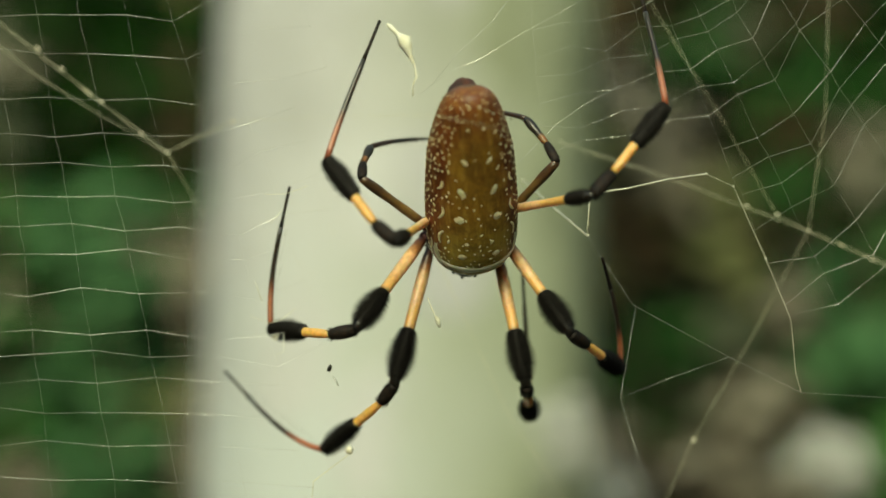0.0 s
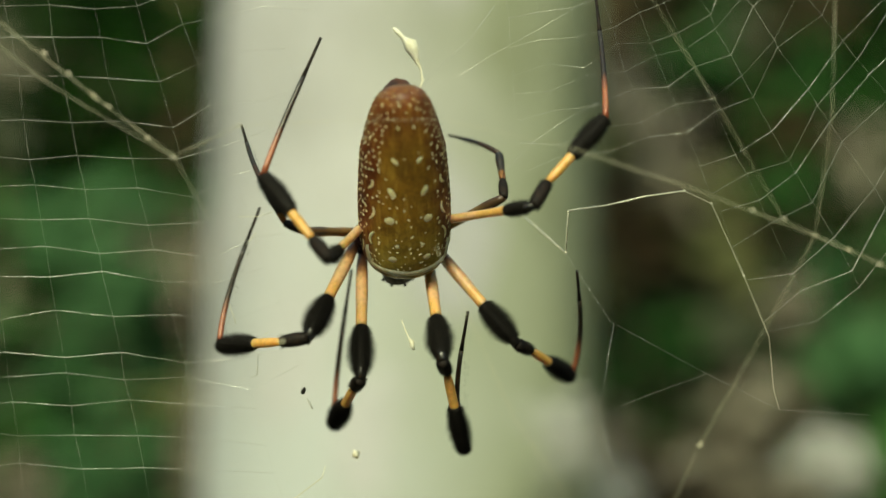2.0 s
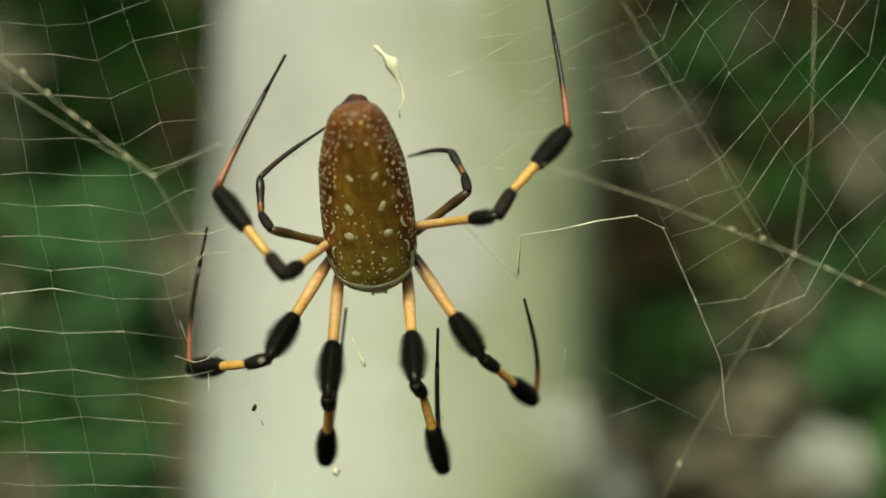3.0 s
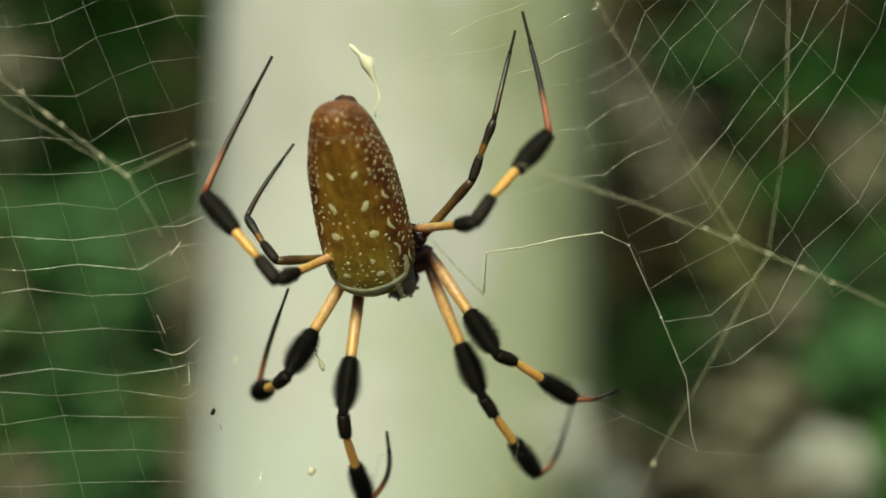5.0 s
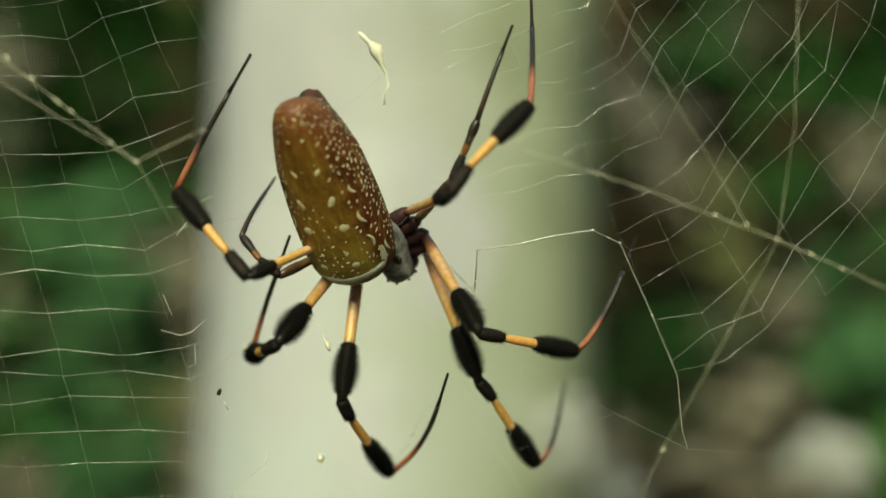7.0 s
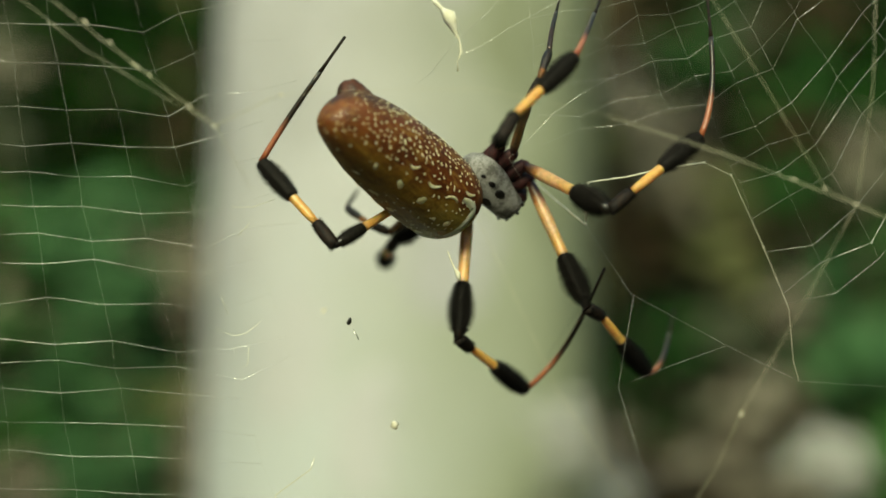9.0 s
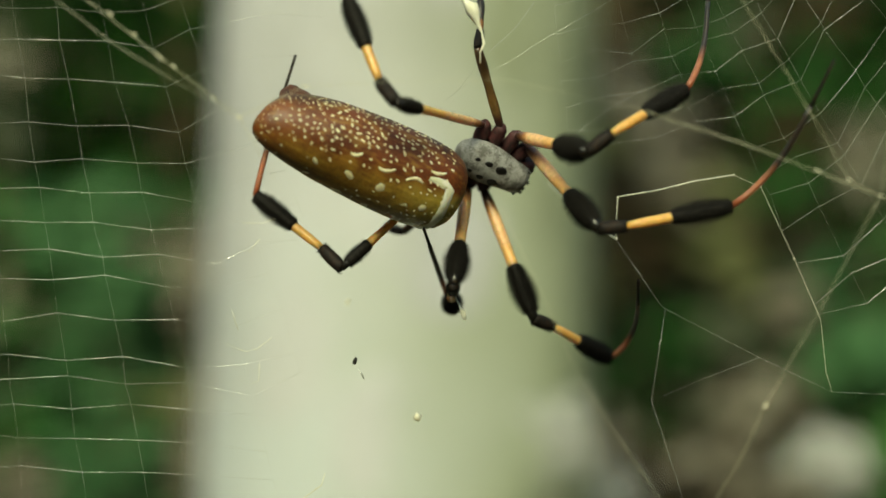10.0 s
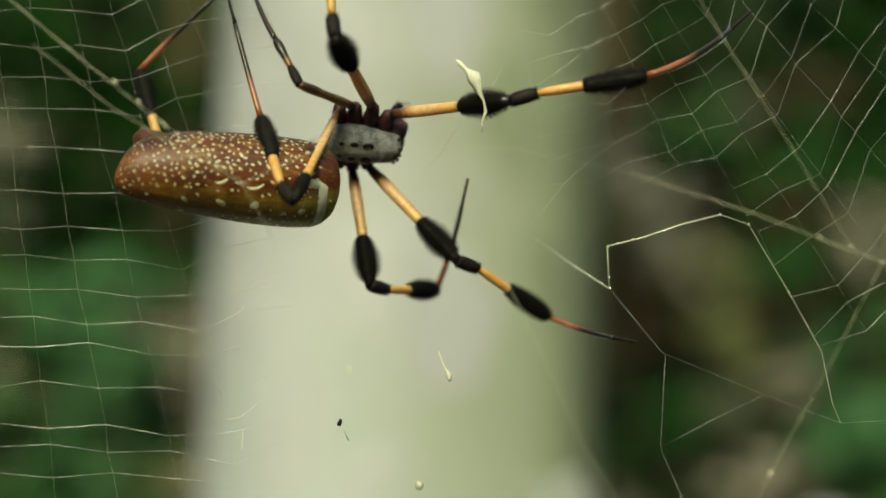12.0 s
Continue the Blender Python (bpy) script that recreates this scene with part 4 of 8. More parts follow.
def motions():
    """All keyed movement: the wind-swayed silk and the walking spider."""
    walk(spider, [(0, pose(0.003, 0.1725, 1.40114, -134.8, 5.6, -176.4)), (0.25, pose(0.00129, 0.1725, 1.40097, -135.3, -2.7, -176.5)), (0.5, pose(-0.00043, 0.1725, 1.40079, -135.8, -11, -176.4)),
        (1, pose(-0.01029, 0.1725, 1.39471, -130.8, -10.8, -176.1)), (1.5, pose(-0.00279, 0.1725, 1.39671, -125.5, -6.1, -175.9)), (2, pose(-0.00572, 0.1725, 1.40007, -135, 1.5, -176.5)),
        (2.5, pose(-0.00515, 0.1725, 1.40114, -137.9, 3.7, -176.6)), (3, pose(-0.00872, 0.1725, 1.399, -134.8, 7.6, -178.6)), (3.2, pose(-0.00979, 0.1725, 1.39971, -134.8, 6.8, -178.6)),
        (3.6, pose(-0.00956, 0.1725, 1.39979, -134.6, 8.7, 179.9)), (4, pose(-0.00922, 0.1725, 1.39989, -134.3, 11.6, 177.6)), (4.4, pose(-0.00888, 0.1725, 1.4, -134.1, 14.4, 175.4)),
        (4.8, pose(-0.00865, 0.1725, 1.40007, -134, 16.3, 173.8)), (5, pose(-0.00651, 0.1725, 1.39828, -134.1, 17.1, 173.8)), (5.5, pose(-0.00114, 0.1725, 1.3995, -133.9, 19.4, 170.3)),
        (6, pose(-0.00422, 0.1725, 1.39721, -128.7, 14.1, 168.2)), (6.5, pose(-0.00336, 0.1725, 1.39843, -129.5, 13.4, 168.4)), (7, pose(-0.00708, 0.1725, 1.40029, -135.3, 18.6, 167.1)),
        (7.2, pose(-0.00601, 0.1725, 1.40207, -135.4, 19.1, 167.1)), (7.6, pose(-0.00409, 0.1725, 1.403, -135.2, 19.4, 165)), (8, pose(-0.00129, 0.1725, 1.40436, -134.9, 20, 162)),
        (8.4, pose(0.00151, 0.1725, 1.40572, -134.7, 20.5, 158.9)), (8.8, pose(0.00343, 0.1725, 1.40665, -134.5, 20.9, 156.8)), (9, pose(0.00586, 0.1725, 1.40829, -136.1, 26.6, 152.9)),
        (9.5, pose(0.01029, 0.1725, 1.4113, -145.2, 39, 141.8)), (9.75, pose(0.00815, 0.1725, 1.41105, -147.1, 40, 137.5)), (10, pose(0.00601, 0.1725, 1.4108, -149.2, 40.9, 133.1)),
        (10.5, pose(0.00472, 0.1725, 1.41208, -154, 41.7, 129.2)), (11, pose(0.01437, 0.1725, 1.41909, -154.3, 39.6, 128.4)), (11.5, pose(-0.00136, 0.1725, 1.42421, -167, 41.6, 113.9)),
        (12, pose(-0.01057, 0.1725, 1.42334, -173.4, 43.8, 106.6))])
    walk(abdomen, [(0, pose(-0.00057, -0.01083, 0.0004, 3.5, -3.2, -0.3)), (0.25, pose(-0.00017, -0.01098, 0.00021, 3.7, -9.1, 4)), (0.5, pose(0.00029, -0.01115, 0, 3.7, -15, 8.3)),
        (1, pose(0.00071, -0.01189, 0.00027, 4.7, -12, 10.1)), (1.5, pose(-0.00062, -0.01277, 0.00076, 3.8, -4.2, 4.1)), (2, pose(-0.0007, -0.01143, -0.00019, 6.6, -4.5, 0.7)),
        (2.5, pose(-0.00071, -0.01066, 0.00003, 2.1, -1.8, 0.5)), (3, pose(-0.00017, -0.01094, 0.00024, 5.4, 1.3, -1.5)), (3.2, pose(-0.00022, -0.01094, 0.00024, 2, 1, -1.1)),
        (3.6, pose(-0.0001, -0.01094, 0.00032, 2.3, 2.8, -2.4)), (4, pose(0.00006, -0.01098, 0.00043, 3, 5.4, -4.4)), (4.4, pose(0.00022, -0.01108, 0.00054, 3.7, 8, -6.4)),
        (4.8, pose(0.00032, -0.01119, 0.00061, 4.2, 9.7, -7.8)), (5, pose(0.00049, -0.01189, -0.00001, 7.8, 11, -7.4)), (5.5, pose(0.00162, -0.0127, -0.00001, 5.9, 11.2, -8.2)),
        (6, pose(0.00295, -0.01322, 0.00114, 7.6, 6, -0.7)), (6.5, pose(0.00167, -0.01276, 0.00093, 5.2, 7.5, -4.7)), (7, pose(0.00215, -0.01219, 0.0007, 3.9, 13.3, -7.2)),
        (7.2, pose(0.00279, -0.01181, 0.00122, 1.4, 13.7, -8.5)), (7.6, pose(0.0032, -0.01169, 0.00186, -1.2, 13.1, -7.5)), (8, pose(0.00377, -0.01155, 0.00282, -5.1, 12.5, -6.1)),
        (8.4, pose(0.00431, -0.01144, 0.00381, -9.2, 12.2, -4.8)), (8.8, pose(0.00465, -0.01139, 0.00452, -12, 12.2, -4)), (9, pose(0.0047, -0.01213, 0.0049, -16, 13.1, -6.8)),
        (9.5, pose(0.00425, -0.01519, 0.00458, -5.7, 19.1, -3.7)), (9.75, pose(0.00391, -0.01575, 0.00508, -2.6, 19.1, -1.2)), (10, pose(0.0035, -0.01631, 0.00559, 0.4, 18.7, 1.3)),
        (10.5, pose(0.00304, -0.0147, 0.00626, -19.3, 16.8, -21.4)), (11, pose(0.00313, -0.01357, 0.00715, -19.4, 15, -17.5)), (11.5, pose(0.00181, -0.0153, 0.00758, -10.9, 16.6, -13.3)),
        (12, pose(0.00128, -0.01593, 0.00791, -6.8, 20.4, -8.1))])
    walk(legs['a'][0], [(0, pose(0.00448, 0.00168, -0.00126, 57.8, 16.7, -12.3)), (0.25, pose(0.00448, 0.00168, -0.00126, 54.1, 13.8, -10.3)), (0.5, pose(0.00448, 0.00168, -0.00126, 50.4, 10.8, -7.9)),
        (1, pose(0.00448, 0.00168, -0.00126, 48.9, 3, -1.3)), (1.5, pose(0.00448, 0.00168, -0.00126, 58.8, 2.1, -0.6)), (2, pose(0.00448, 0.00168, -0.00126, 79.2, 1.9, -0.5)),
        (2.5, pose(0.00448, 0.00168, -0.00126, 80.6, 8.2, -1.6)), (3, pose(0.00448, 0.00168, -0.00126, 74.2, 9.7, -2)), (3.2, pose(0.00448, 0.00168, -0.00126, 80.5, 8.7, -1.8)),
        (3.6, pose(0.00448, 0.00168, -0.00126, 76.4, 10.4, -2.1)), (4, pose(0.00448, 0.00168, -0.00126, 70.3, 13.5, -3.1)), (4.4, pose(0.00448, 0.00168, -0.00126, 64.3, 17.2, -4.6)),
        (4.8, pose(0.00448, 0.00168, -0.00126, 60.4, 19.8, -6.1)), (5, pose(0.00448, 0.00168, -0.00126, 67.2, 18.6, -5.5)), (5.5, pose(0.00448, 0.00168, -0.00126, 62.5, 15.9, -4.2)),
        (6, pose(0.00448, 0.00168, -0.00126, 47.4, 15.6, -3.9)), (6.5, pose(0.00448, 0.00168, -0.00126, 48.7, 18.7, -6.9)), (7, pose(0.00448, 0.00168, -0.00126, 65.3, 18.2, -6.5)),
        (7.2, pose(0.00448, 0.00168, -0.00126, 55.6, 23.6, -9.8)), (7.6, pose(0.00448, 0.00168, -0.00126, 56.5, 23.5, -9.7)), (8, pose(0.00448, 0.00168, -0.00126, 57.8, 23.3, -9.5)),
        (8.4, pose(0.00448, 0.00168, -0.00126, 59.1, 22.9, -9.3)), (8.8, pose(0.00448, 0.00168, -0.00126, 60, 22.6, -9.1)), (9, pose(0.00448, 0.00168, -0.00126, 67.6, 17.9, -6.6)),
        (9.5, pose(0.00448, 0.00168, -0.00126, 72.7, 14.1, -5.2)), (9.75, pose(0.00448, 0.00168, -0.00126, 63.2, 14.6, -5.4)), (10, pose(0.00448, 0.00168, -0.00126, 53.6, 16.1, -6.4)),
        (10.5, pose(0.00448, 0.00168, -0.00126, 68, 12.9, -4.5)), (11, pose(0.00448, 0.00168, -0.00126, 48, 22.3, -10.7)), (11.5, pose(0.00448, 0.00168, -0.00126, 54, 17.8, -6.8)),
        (12, pose(0.00448, 0.00168, -0.00126, 52.6, 8.5, 0.3))])
    walk(legs['a'][1], [(0, pose(0.01101, 0.01038, 0.01378, 6.1, 29.8, -29.6)), (0.25, pose(0.00995, 0.01175, 0.01334, 4.1, 29.8, -30.1)), (0.5, pose(0.00878, 0.01304, 0.01278, 2.6, 29.9, -30.8)),
        (1, pose(0.0055, 0.01385, 0.01272, 43.5, 21.4, -9)), (1.5, pose(0.00515, 0.01128, 0.01461, -21.2, 23.7, -21.8)), (2, pose(0.00512, 0.00514, 0.01696, -24.8, 22.8, -24.1)),
        (2.5, pose(0.00718, 0.00464, 0.01686, -24.5, 18.9, -33.4)), (3, pose(0.00767, 0.00664, 0.01634, -25.7, 26.4, -16)), (3.2, pose(0.00733, 0.00464, 0.01684, -20.8, 25.4, -18.7)),
        (3.6, pose(0.00791, 0.00593, 0.01648, -17.7, 25.4, -18.8)), (4, pose(0.00891, 0.00771, 0.01573, -13.1, 25.3, -19.2)), (4.4, pose(0.01006, 0.00929, 0.01472, -8.6, 25.2, -19.8)),
        (4.8, pose(0.0109, 0.01023, 0.01391, -5.5, 25.1, -20.2)), (5, pose(0.0106, 0.00832, 0.01496, 14.3, 24.3, -8.1)), (5.5, pose(0.00961, 0.00989, 0.01458, 10.1, 22.2, 2.1)),
        (6, pose(0.009, 0.01395, 0.01191, 44.7, 14.4, 17.8)), (6.5, pose(0.0104, 0.0133, 0.01195, 10.1, 27.8, -9.2)), (7, pose(0.01058, 0.0088, 0.01476, 3.5, 27.3, -4.2)),
        (7.2, pose(0.0123, 0.01097, 0.01278, 5.4, 27.9, -13.8)), (7.6, pose(0.01229, 0.01074, 0.01293, 5.9, 27.6, -10.1)), (8, pose(0.01224, 0.01041, 0.01317, 6.1, 27.1, -4.6)),
        (8.4, pose(0.01215, 0.01009, 0.01341, 5.7, 26.6, 0.6)), (8.8, pose(0.01206, 0.00988, 0.01357, 5.2, 26.3, 4)), (9, pose(0.01053, 0.00811, 0.01507, -24.4, 22.8, -18.7)),
        (9.5, pose(0.00927, 0.00678, 0.01593, -23.8, 22.2, -20.1)), (9.75, pose(0.00944, 0.00961, 0.01477, -18.3, 23.6, -16.1)), (10, pose(0.00982, 0.01216, 0.01309, -12.7, 24.7, -11.9)),
        (10.5, pose(0.00884, 0.00832, 0.01552, -28.2, 19.9, -25.6)), (11, pose(0.01192, 0.01293, 0.0115, -27.4, 16.1, -33.3)), (11.5, pose(0.01034, 0.01198, 0.01303, -22.6, 13.4, -39.2)),
        (12, pose(0.00662, 0.01295, 0.01333, -8.1, 16.7, -26.8))])
    walk(legs['a'][2], [(0, pose(0.01274, 0.01308, 0.01408, -6.5, 36.3, -41.8)), (0.25, pose(0.01166, 0.01447, 0.01354, -10.1, 36.1, -42.8)), (0.5, pose(0.01048, 0.01577, 0.0129, -13.2, 35.9, -44.4)),
        (1, pose(0.00666, 0.01603, 0.01478, 0, 37.7, -24.9)), (1.5, pose(0.00583, 0.01424, 0.01355, 18.4, 35.2, -5.5)), (2, pose(0.00583, 0.00803, 0.01572, -20, 34.9, -25.6)),
        (2.5, pose(0.00843, 0.00733, 0.0156, -30.6, 33.2, -30.2)), (3, pose(0.00787, 0.0096, 0.01509, -5.9, 37.8, -12.8)), (3.2, pose(0.00783, 0.00765, 0.01581, -6.4, 37.8, -13.9)),
        (3.6, pose(0.0085, 0.00897, 0.0156, -2.6, 37.8, -13.8)), (4, pose(0.00964, 0.01077, 0.01507, 2.9, 37.8, -13.6)), (4.4, pose(0.01094, 0.01236, 0.01429, 8.5, 37.7, -13.5)),
        (4.8, pose(0.01189, 0.01328, 0.01363, 12.3, 37.7, -13.4)), (5, pose(0.01136, 0.01136, 0.01568, 4.5, 36.7, -4.5)), (5.5, pose(0.00971, 0.01307, 0.0151, 6.5, 35.7, 7.9)),
        (6, pose(0.00883, 0.01631, 0.0141, -10.8, 35.2, -10.3)), (6.5, pose(0.01117, 0.01638, 0.01245, 5.6, 35.1, -13.3)), (7, pose(0.0109, 0.012, 0.01494, -2.5, 34.8, -2.5)),
        (7.2, pose(0.0132, 0.01405, 0.01305, 5.8, 35.2, -17.9)), (7.6, pose(0.013, 0.01387, 0.01323, 3, 35, -14.8)), (8, pose(0.01265, 0.01359, 0.01347, -1.9, 35, -10.6)),
        (8.4, pose(0.01225, 0.0133, 0.01369, -7.4, 35.2, -6.9)), (8.8, pose(0.01196, 0.01309, 0.01383, -11.4, 35.5, -4.8)), (9, pose(0.01098, 0.01106, 0.01384, -14.8, 34.5, -9.9)),
        (9.5, pose(0.00983, 0.00971, 0.01473, -27.5, 28.9, -26.9)), (9.75, pose(0.00989, 0.01266, 0.01385, -22.4, 29.2, -26.1)), (10, pose(0.01018, 0.0153, 0.01245, -17.2, 29.5, -25.2)),
        (10.5, pose(0.0096, 0.0111, 0.01409, -16.8, 29.2, -26.1)), (11, pose(0.01314, 0.01554, 0.01007, -13.7, 29.5, -25.1)), (11.5, pose(0.012, 0.01446, 0.01183, 3.2, 29.4, -26.4)),
        (12, pose(0.00794, 0.01586, 0.01289, 3.1, 29.5, -30))])
    walk(legs['a'][3], [(0, pose(0.02066, 0.02326, 0.01289, -68.2, -34.5, -34.3)), (0.25, pose(0.01935, 0.02474, 0.0117, -67.6, -41.1, -29.6)), (0.5, pose(0.01807, 0.02599, 0.0105, -67.9, -48, -24.5)),
        (1, pose(0.01211, 0.02779, 0.01479, -68.4, -31.5, -24.9)), (1.5, pose(0.00936, 0.02626, 0.01688, -100.7, 3.8, -15.3)), (2, pose(0.00881, 0.0201, 0.01208, -134.7, -1.8, -13.3)),
        (2.5, pose(0.01092, 0.01878, 0.01008, -134, -3.6, -10.5)), (3, pose(0.00993, 0.02235, 0.01403, -134, 11.1, -10.1)), (3.2, pose(0.01007, 0.02037, 0.01466, -134.4, 11.4, -11)),
        (3.6, pose(0.01123, 0.02163, 0.01512, -138.2, 10.9, -12.6)), (4, pose(0.01309, 0.02325, 0.01559, -143.8, 10.4, -14.7)), (4.4, pose(0.01506, 0.02455, 0.01581, -149.4, 9.8, -17)),
        (4.8, pose(0.01645, 0.02521, 0.01581, -153.1, 10.3, -18)), (5, pose(0.01298, 0.02419, 0.01649, 127.7, 72.1, -75.3)), (5.5, pose(0.00879, 0.02593, 0.0163, 37.4, 66.4, 171.8)),
        (6, pose(0.00973, 0.02908, 0.01212, 91.9, 79.3, -134.5)), (6.5, pose(0.01485, 0.02876, 0.0135, -148.4, 40, 6.4)), (7, pose(0.01114, 0.02495, 0.01448, -176.4, 86.2, -40.8)),
        (7.2, pose(0.01789, 0.02609, 0.01412, 112.3, 82.7, -94)), (7.6, pose(0.01669, 0.02628, 0.01377, 25.8, 84.7, 171.2)), (8, pose(0.01478, 0.02637, 0.01311, -145.2, 80.6, -11.9)),
        (8.4, pose(0.01283, 0.02617, 0.01232, -138.8, 69, -18.7)), (8.8, pose(0.01156, 0.02587, 0.01175, -129.8, 64.6, -18.3)), (9, pose(0.01127, 0.02372, 0.01111, -143.3, 66.7, -31.3)),
        (9.5, pose(0.01244, 0.02127, 0.00948, 148.6, 65.2, -86.4)), (9.75, pose(0.01299, 0.02448, 0.00954, 129.9, 70.4, -108.4)), (10, pose(0.01374, 0.0273, 0.00911, 102.8, 72.4, -139.2)),
        (10.5, pose(0.01342, 0.02305, 0.01082, 162.2, 74.6, -88.7)), (11, pose(0.01712, 0.02758, 0.00741, 77, 68.1, -164.9)), (11.5, pose(0.01806, 0.0259, 0.01245, 69.1, 45, 149.3)),
        (12, pose(0.0147, 0.0269, 0.0135, 83.2, 40, 146.3))])
    walk(legs['b'][0], [(0, pose(0.00518, -0.00014, -0.00126, 67.8, 30.3, -30.5)), (0.25, pose(0.00518, -0.00014, -0.00126, 69.1, 19.9, -26)), (0.5, pose(0.00518, -0.00014, -0.00126, 70.7, 9.3, -22)),
        (1, pose(0.00518, -0.00014, -0.00126, 78, 13.1, -23.1)), (1.5, pose(0.00518, -0.00014, -0.00126, 74.7, 21.5, -25.2)), (2, pose(0.00518, -0.00014, -0.00126, 79.8, 18.8, -24.6)),
        (2.5, pose(0.00518, -0.00014, -0.00126, 77.2, 26.6, -26.3)), (3, pose(0.00518, -0.00014, -0.00126, 68.8, 26.6, -26.3)), (3.2, pose(0.00518, -0.00014, -0.00126, 69.8, 28.5, -27.1)),
        (3.6, pose(0.00518, -0.00014, -0.00126, 69.8, 28.2, -27)), (4, pose(0.00518, -0.00014, -0.00126, 69.6, 27.8, -26.8)), (4.4, pose(0.00518, -0.00014, -0.00126, 69.2, 27.5, -26.7)),
        (4.8, pose(0.00518, -0.00014, -0.00126, 69, 27.4, -26.6)), (5, pose(0.00518, -0.00014, -0.00126, 65.5, 31.4, -28.6)), (5.5, pose(0.00518, -0.00014, -0.00126, 75.9, 30.4, -28.2)),
        (6, pose(0.00518, -0.00014, -0.00126, 48.9, 32.8, -29.6)), (6.5, pose(0.00518, -0.00014, -0.00126, 47.9, 34.5, -31.4)), (7, pose(0.00518, -0.00014, -0.00126, 79.4, 32, -30)),
        (7.2, pose(0.00518, -0.00014, -0.00126, 80.4, 33.4, -30.3)), (7.6, pose(0.00518, -0.00014, -0.00126, 68.8, 38.2, -31.9)), (8, pose(0.00518, -0.00014, -0.00126, 43.6, 47.6, -40.5)),
        (8.4, pose(0.00518, -0.00014, -0.00126, 11.1, 53.7, -58.8)), (8.8, pose(0.00518, -0.00014, -0.00126, -8.4, 53.8, -71.8)), (9, pose(0.00518, -0.00014, -0.00126, -34.3, 47.5, -97.2)),
        (9.5, pose(0.00518, -0.00014, -0.00126, -28.9, 47.9, -96.2)), (9.75, pose(0.00518, -0.00014, -0.00126, 43, 43.4, -48.3)), (10, pose(0.00518, -0.00014, -0.00126, 85.1, 10.7, -30.9)),
        (10.5, pose(0.00518, -0.00014, -0.00126, 93.1, 16.7, -31)), (11, pose(0.00518, -0.00014, -0.00126, 83, 24.5, -31.2)), (11.5, pose(0.00518, -0.00014, -0.00126, 80.7, 15.1, -29.8)),
        (12, pose(0.00518, -0.00014, -0.00126, 70, 15.7, -30))])
    walk(legs['b'][1], [(0, pose(0.0151, 0.00133, 0.01206, -24.2, 45.2, -81.1)), (0.25, pose(0.01255, 0.00288, 0.01338, -24.8, 46.5, -76.9)), (0.5, pose(0.0096, 0.00403, 0.01426, -25.7, 47.6, -73.3)),
        (1, pose(0.00995, 0.0016, 0.01462, 6.4, 48.9, -62.1)), (1.5, pose(0.01239, 0.00133, 0.0137, -15.5, 48.5, -70.7)), (2, pose(0.01122, 0.00033, 0.01427, -14.1, 46.9, -79.4)),
        (2.5, pose(0.01334, -0.00005, 0.01328, -13.3, 47.5, -75.7)), (3, pose(0.01408, 0.0022, 0.01264, -26.8, 46.8, -78.7)), (3.2, pose(0.01444, 0.00158, 0.01249, -24.9, 46.8, -78.6)),
        (3.6, pose(0.01438, 0.00165, 0.01253, -29.7, 46.6, -79.1)), (4, pose(0.01431, 0.00177, 0.01256, -36.8, 46.5, -79.3)), (4.4, pose(0.01427, 0.0019, 0.01256, -43.6, 46.6, -79.2)),
        (4.8, pose(0.01426, 0.00201, 0.01255, -47.9, 46.8, -78.9)), (5, pose(0.01544, 0.00215, 0.01168, -38.3, 49.7, -74.2)), (5.5, pose(0.01432, -0.00041, 0.01268, -38.2, 47.5, -78.5)),
        (6, pose(0.01651, 0.00603, 0.0093, -34.3, 47.8, -77.8)), (6.5, pose(0.01699, 0.00574, 0.00893, -34.4, 49.3, -74.6)), (7, pose(0.01425, -0.00181, 0.01263, -40.5, 43.8, -84.9)),
        (7.2, pose(0.0144, -0.00229, 0.01246, -41.6, 45.5, -82.2)), (7.6, pose(0.01653, -0.00011, 0.01095, -42.9, 43.8, -84.8)), (8, pose(0.01947, 0.00354, 0.00649, -44.7, 41.2, -88.5)),
        (8.4, pose(0.02051, 0.00613, 0.00064, -46.1, 38.6, -91.9)), (8.8, pose(0.02024, 0.00687, -0.00269, -46.9, 36.7, -94.1)), (9, pose(0.0197, 0.00502, -0.00762, -40.2, 43.2, -85.2)),
        (9.5, pose(0.02034, 0.00422, -0.00666, -61.3, 32.1, -96.6)), (9.75, pose(0.01949, 0.00211, 0.007, -54.1, 33.9, -95.3)), (10, pose(0.00856, -0.00051, 0.01506, -46.7, 35.4, -93.8)),
        (10.5, pose(0.00883, -0.00338, 0.01468, -43.5, 37.5, -91.1)), (11, pose(0.01211, -0.00196, 0.01379, -33.6, 39.5, -87.9)), (11.5, pose(0.01024, 0.00005, 0.01462, -19, 44.2, -75.2)),
        (12, pose(0.01169, 0.00268, 0.01383, -37.2, 47.9, -65.3))])
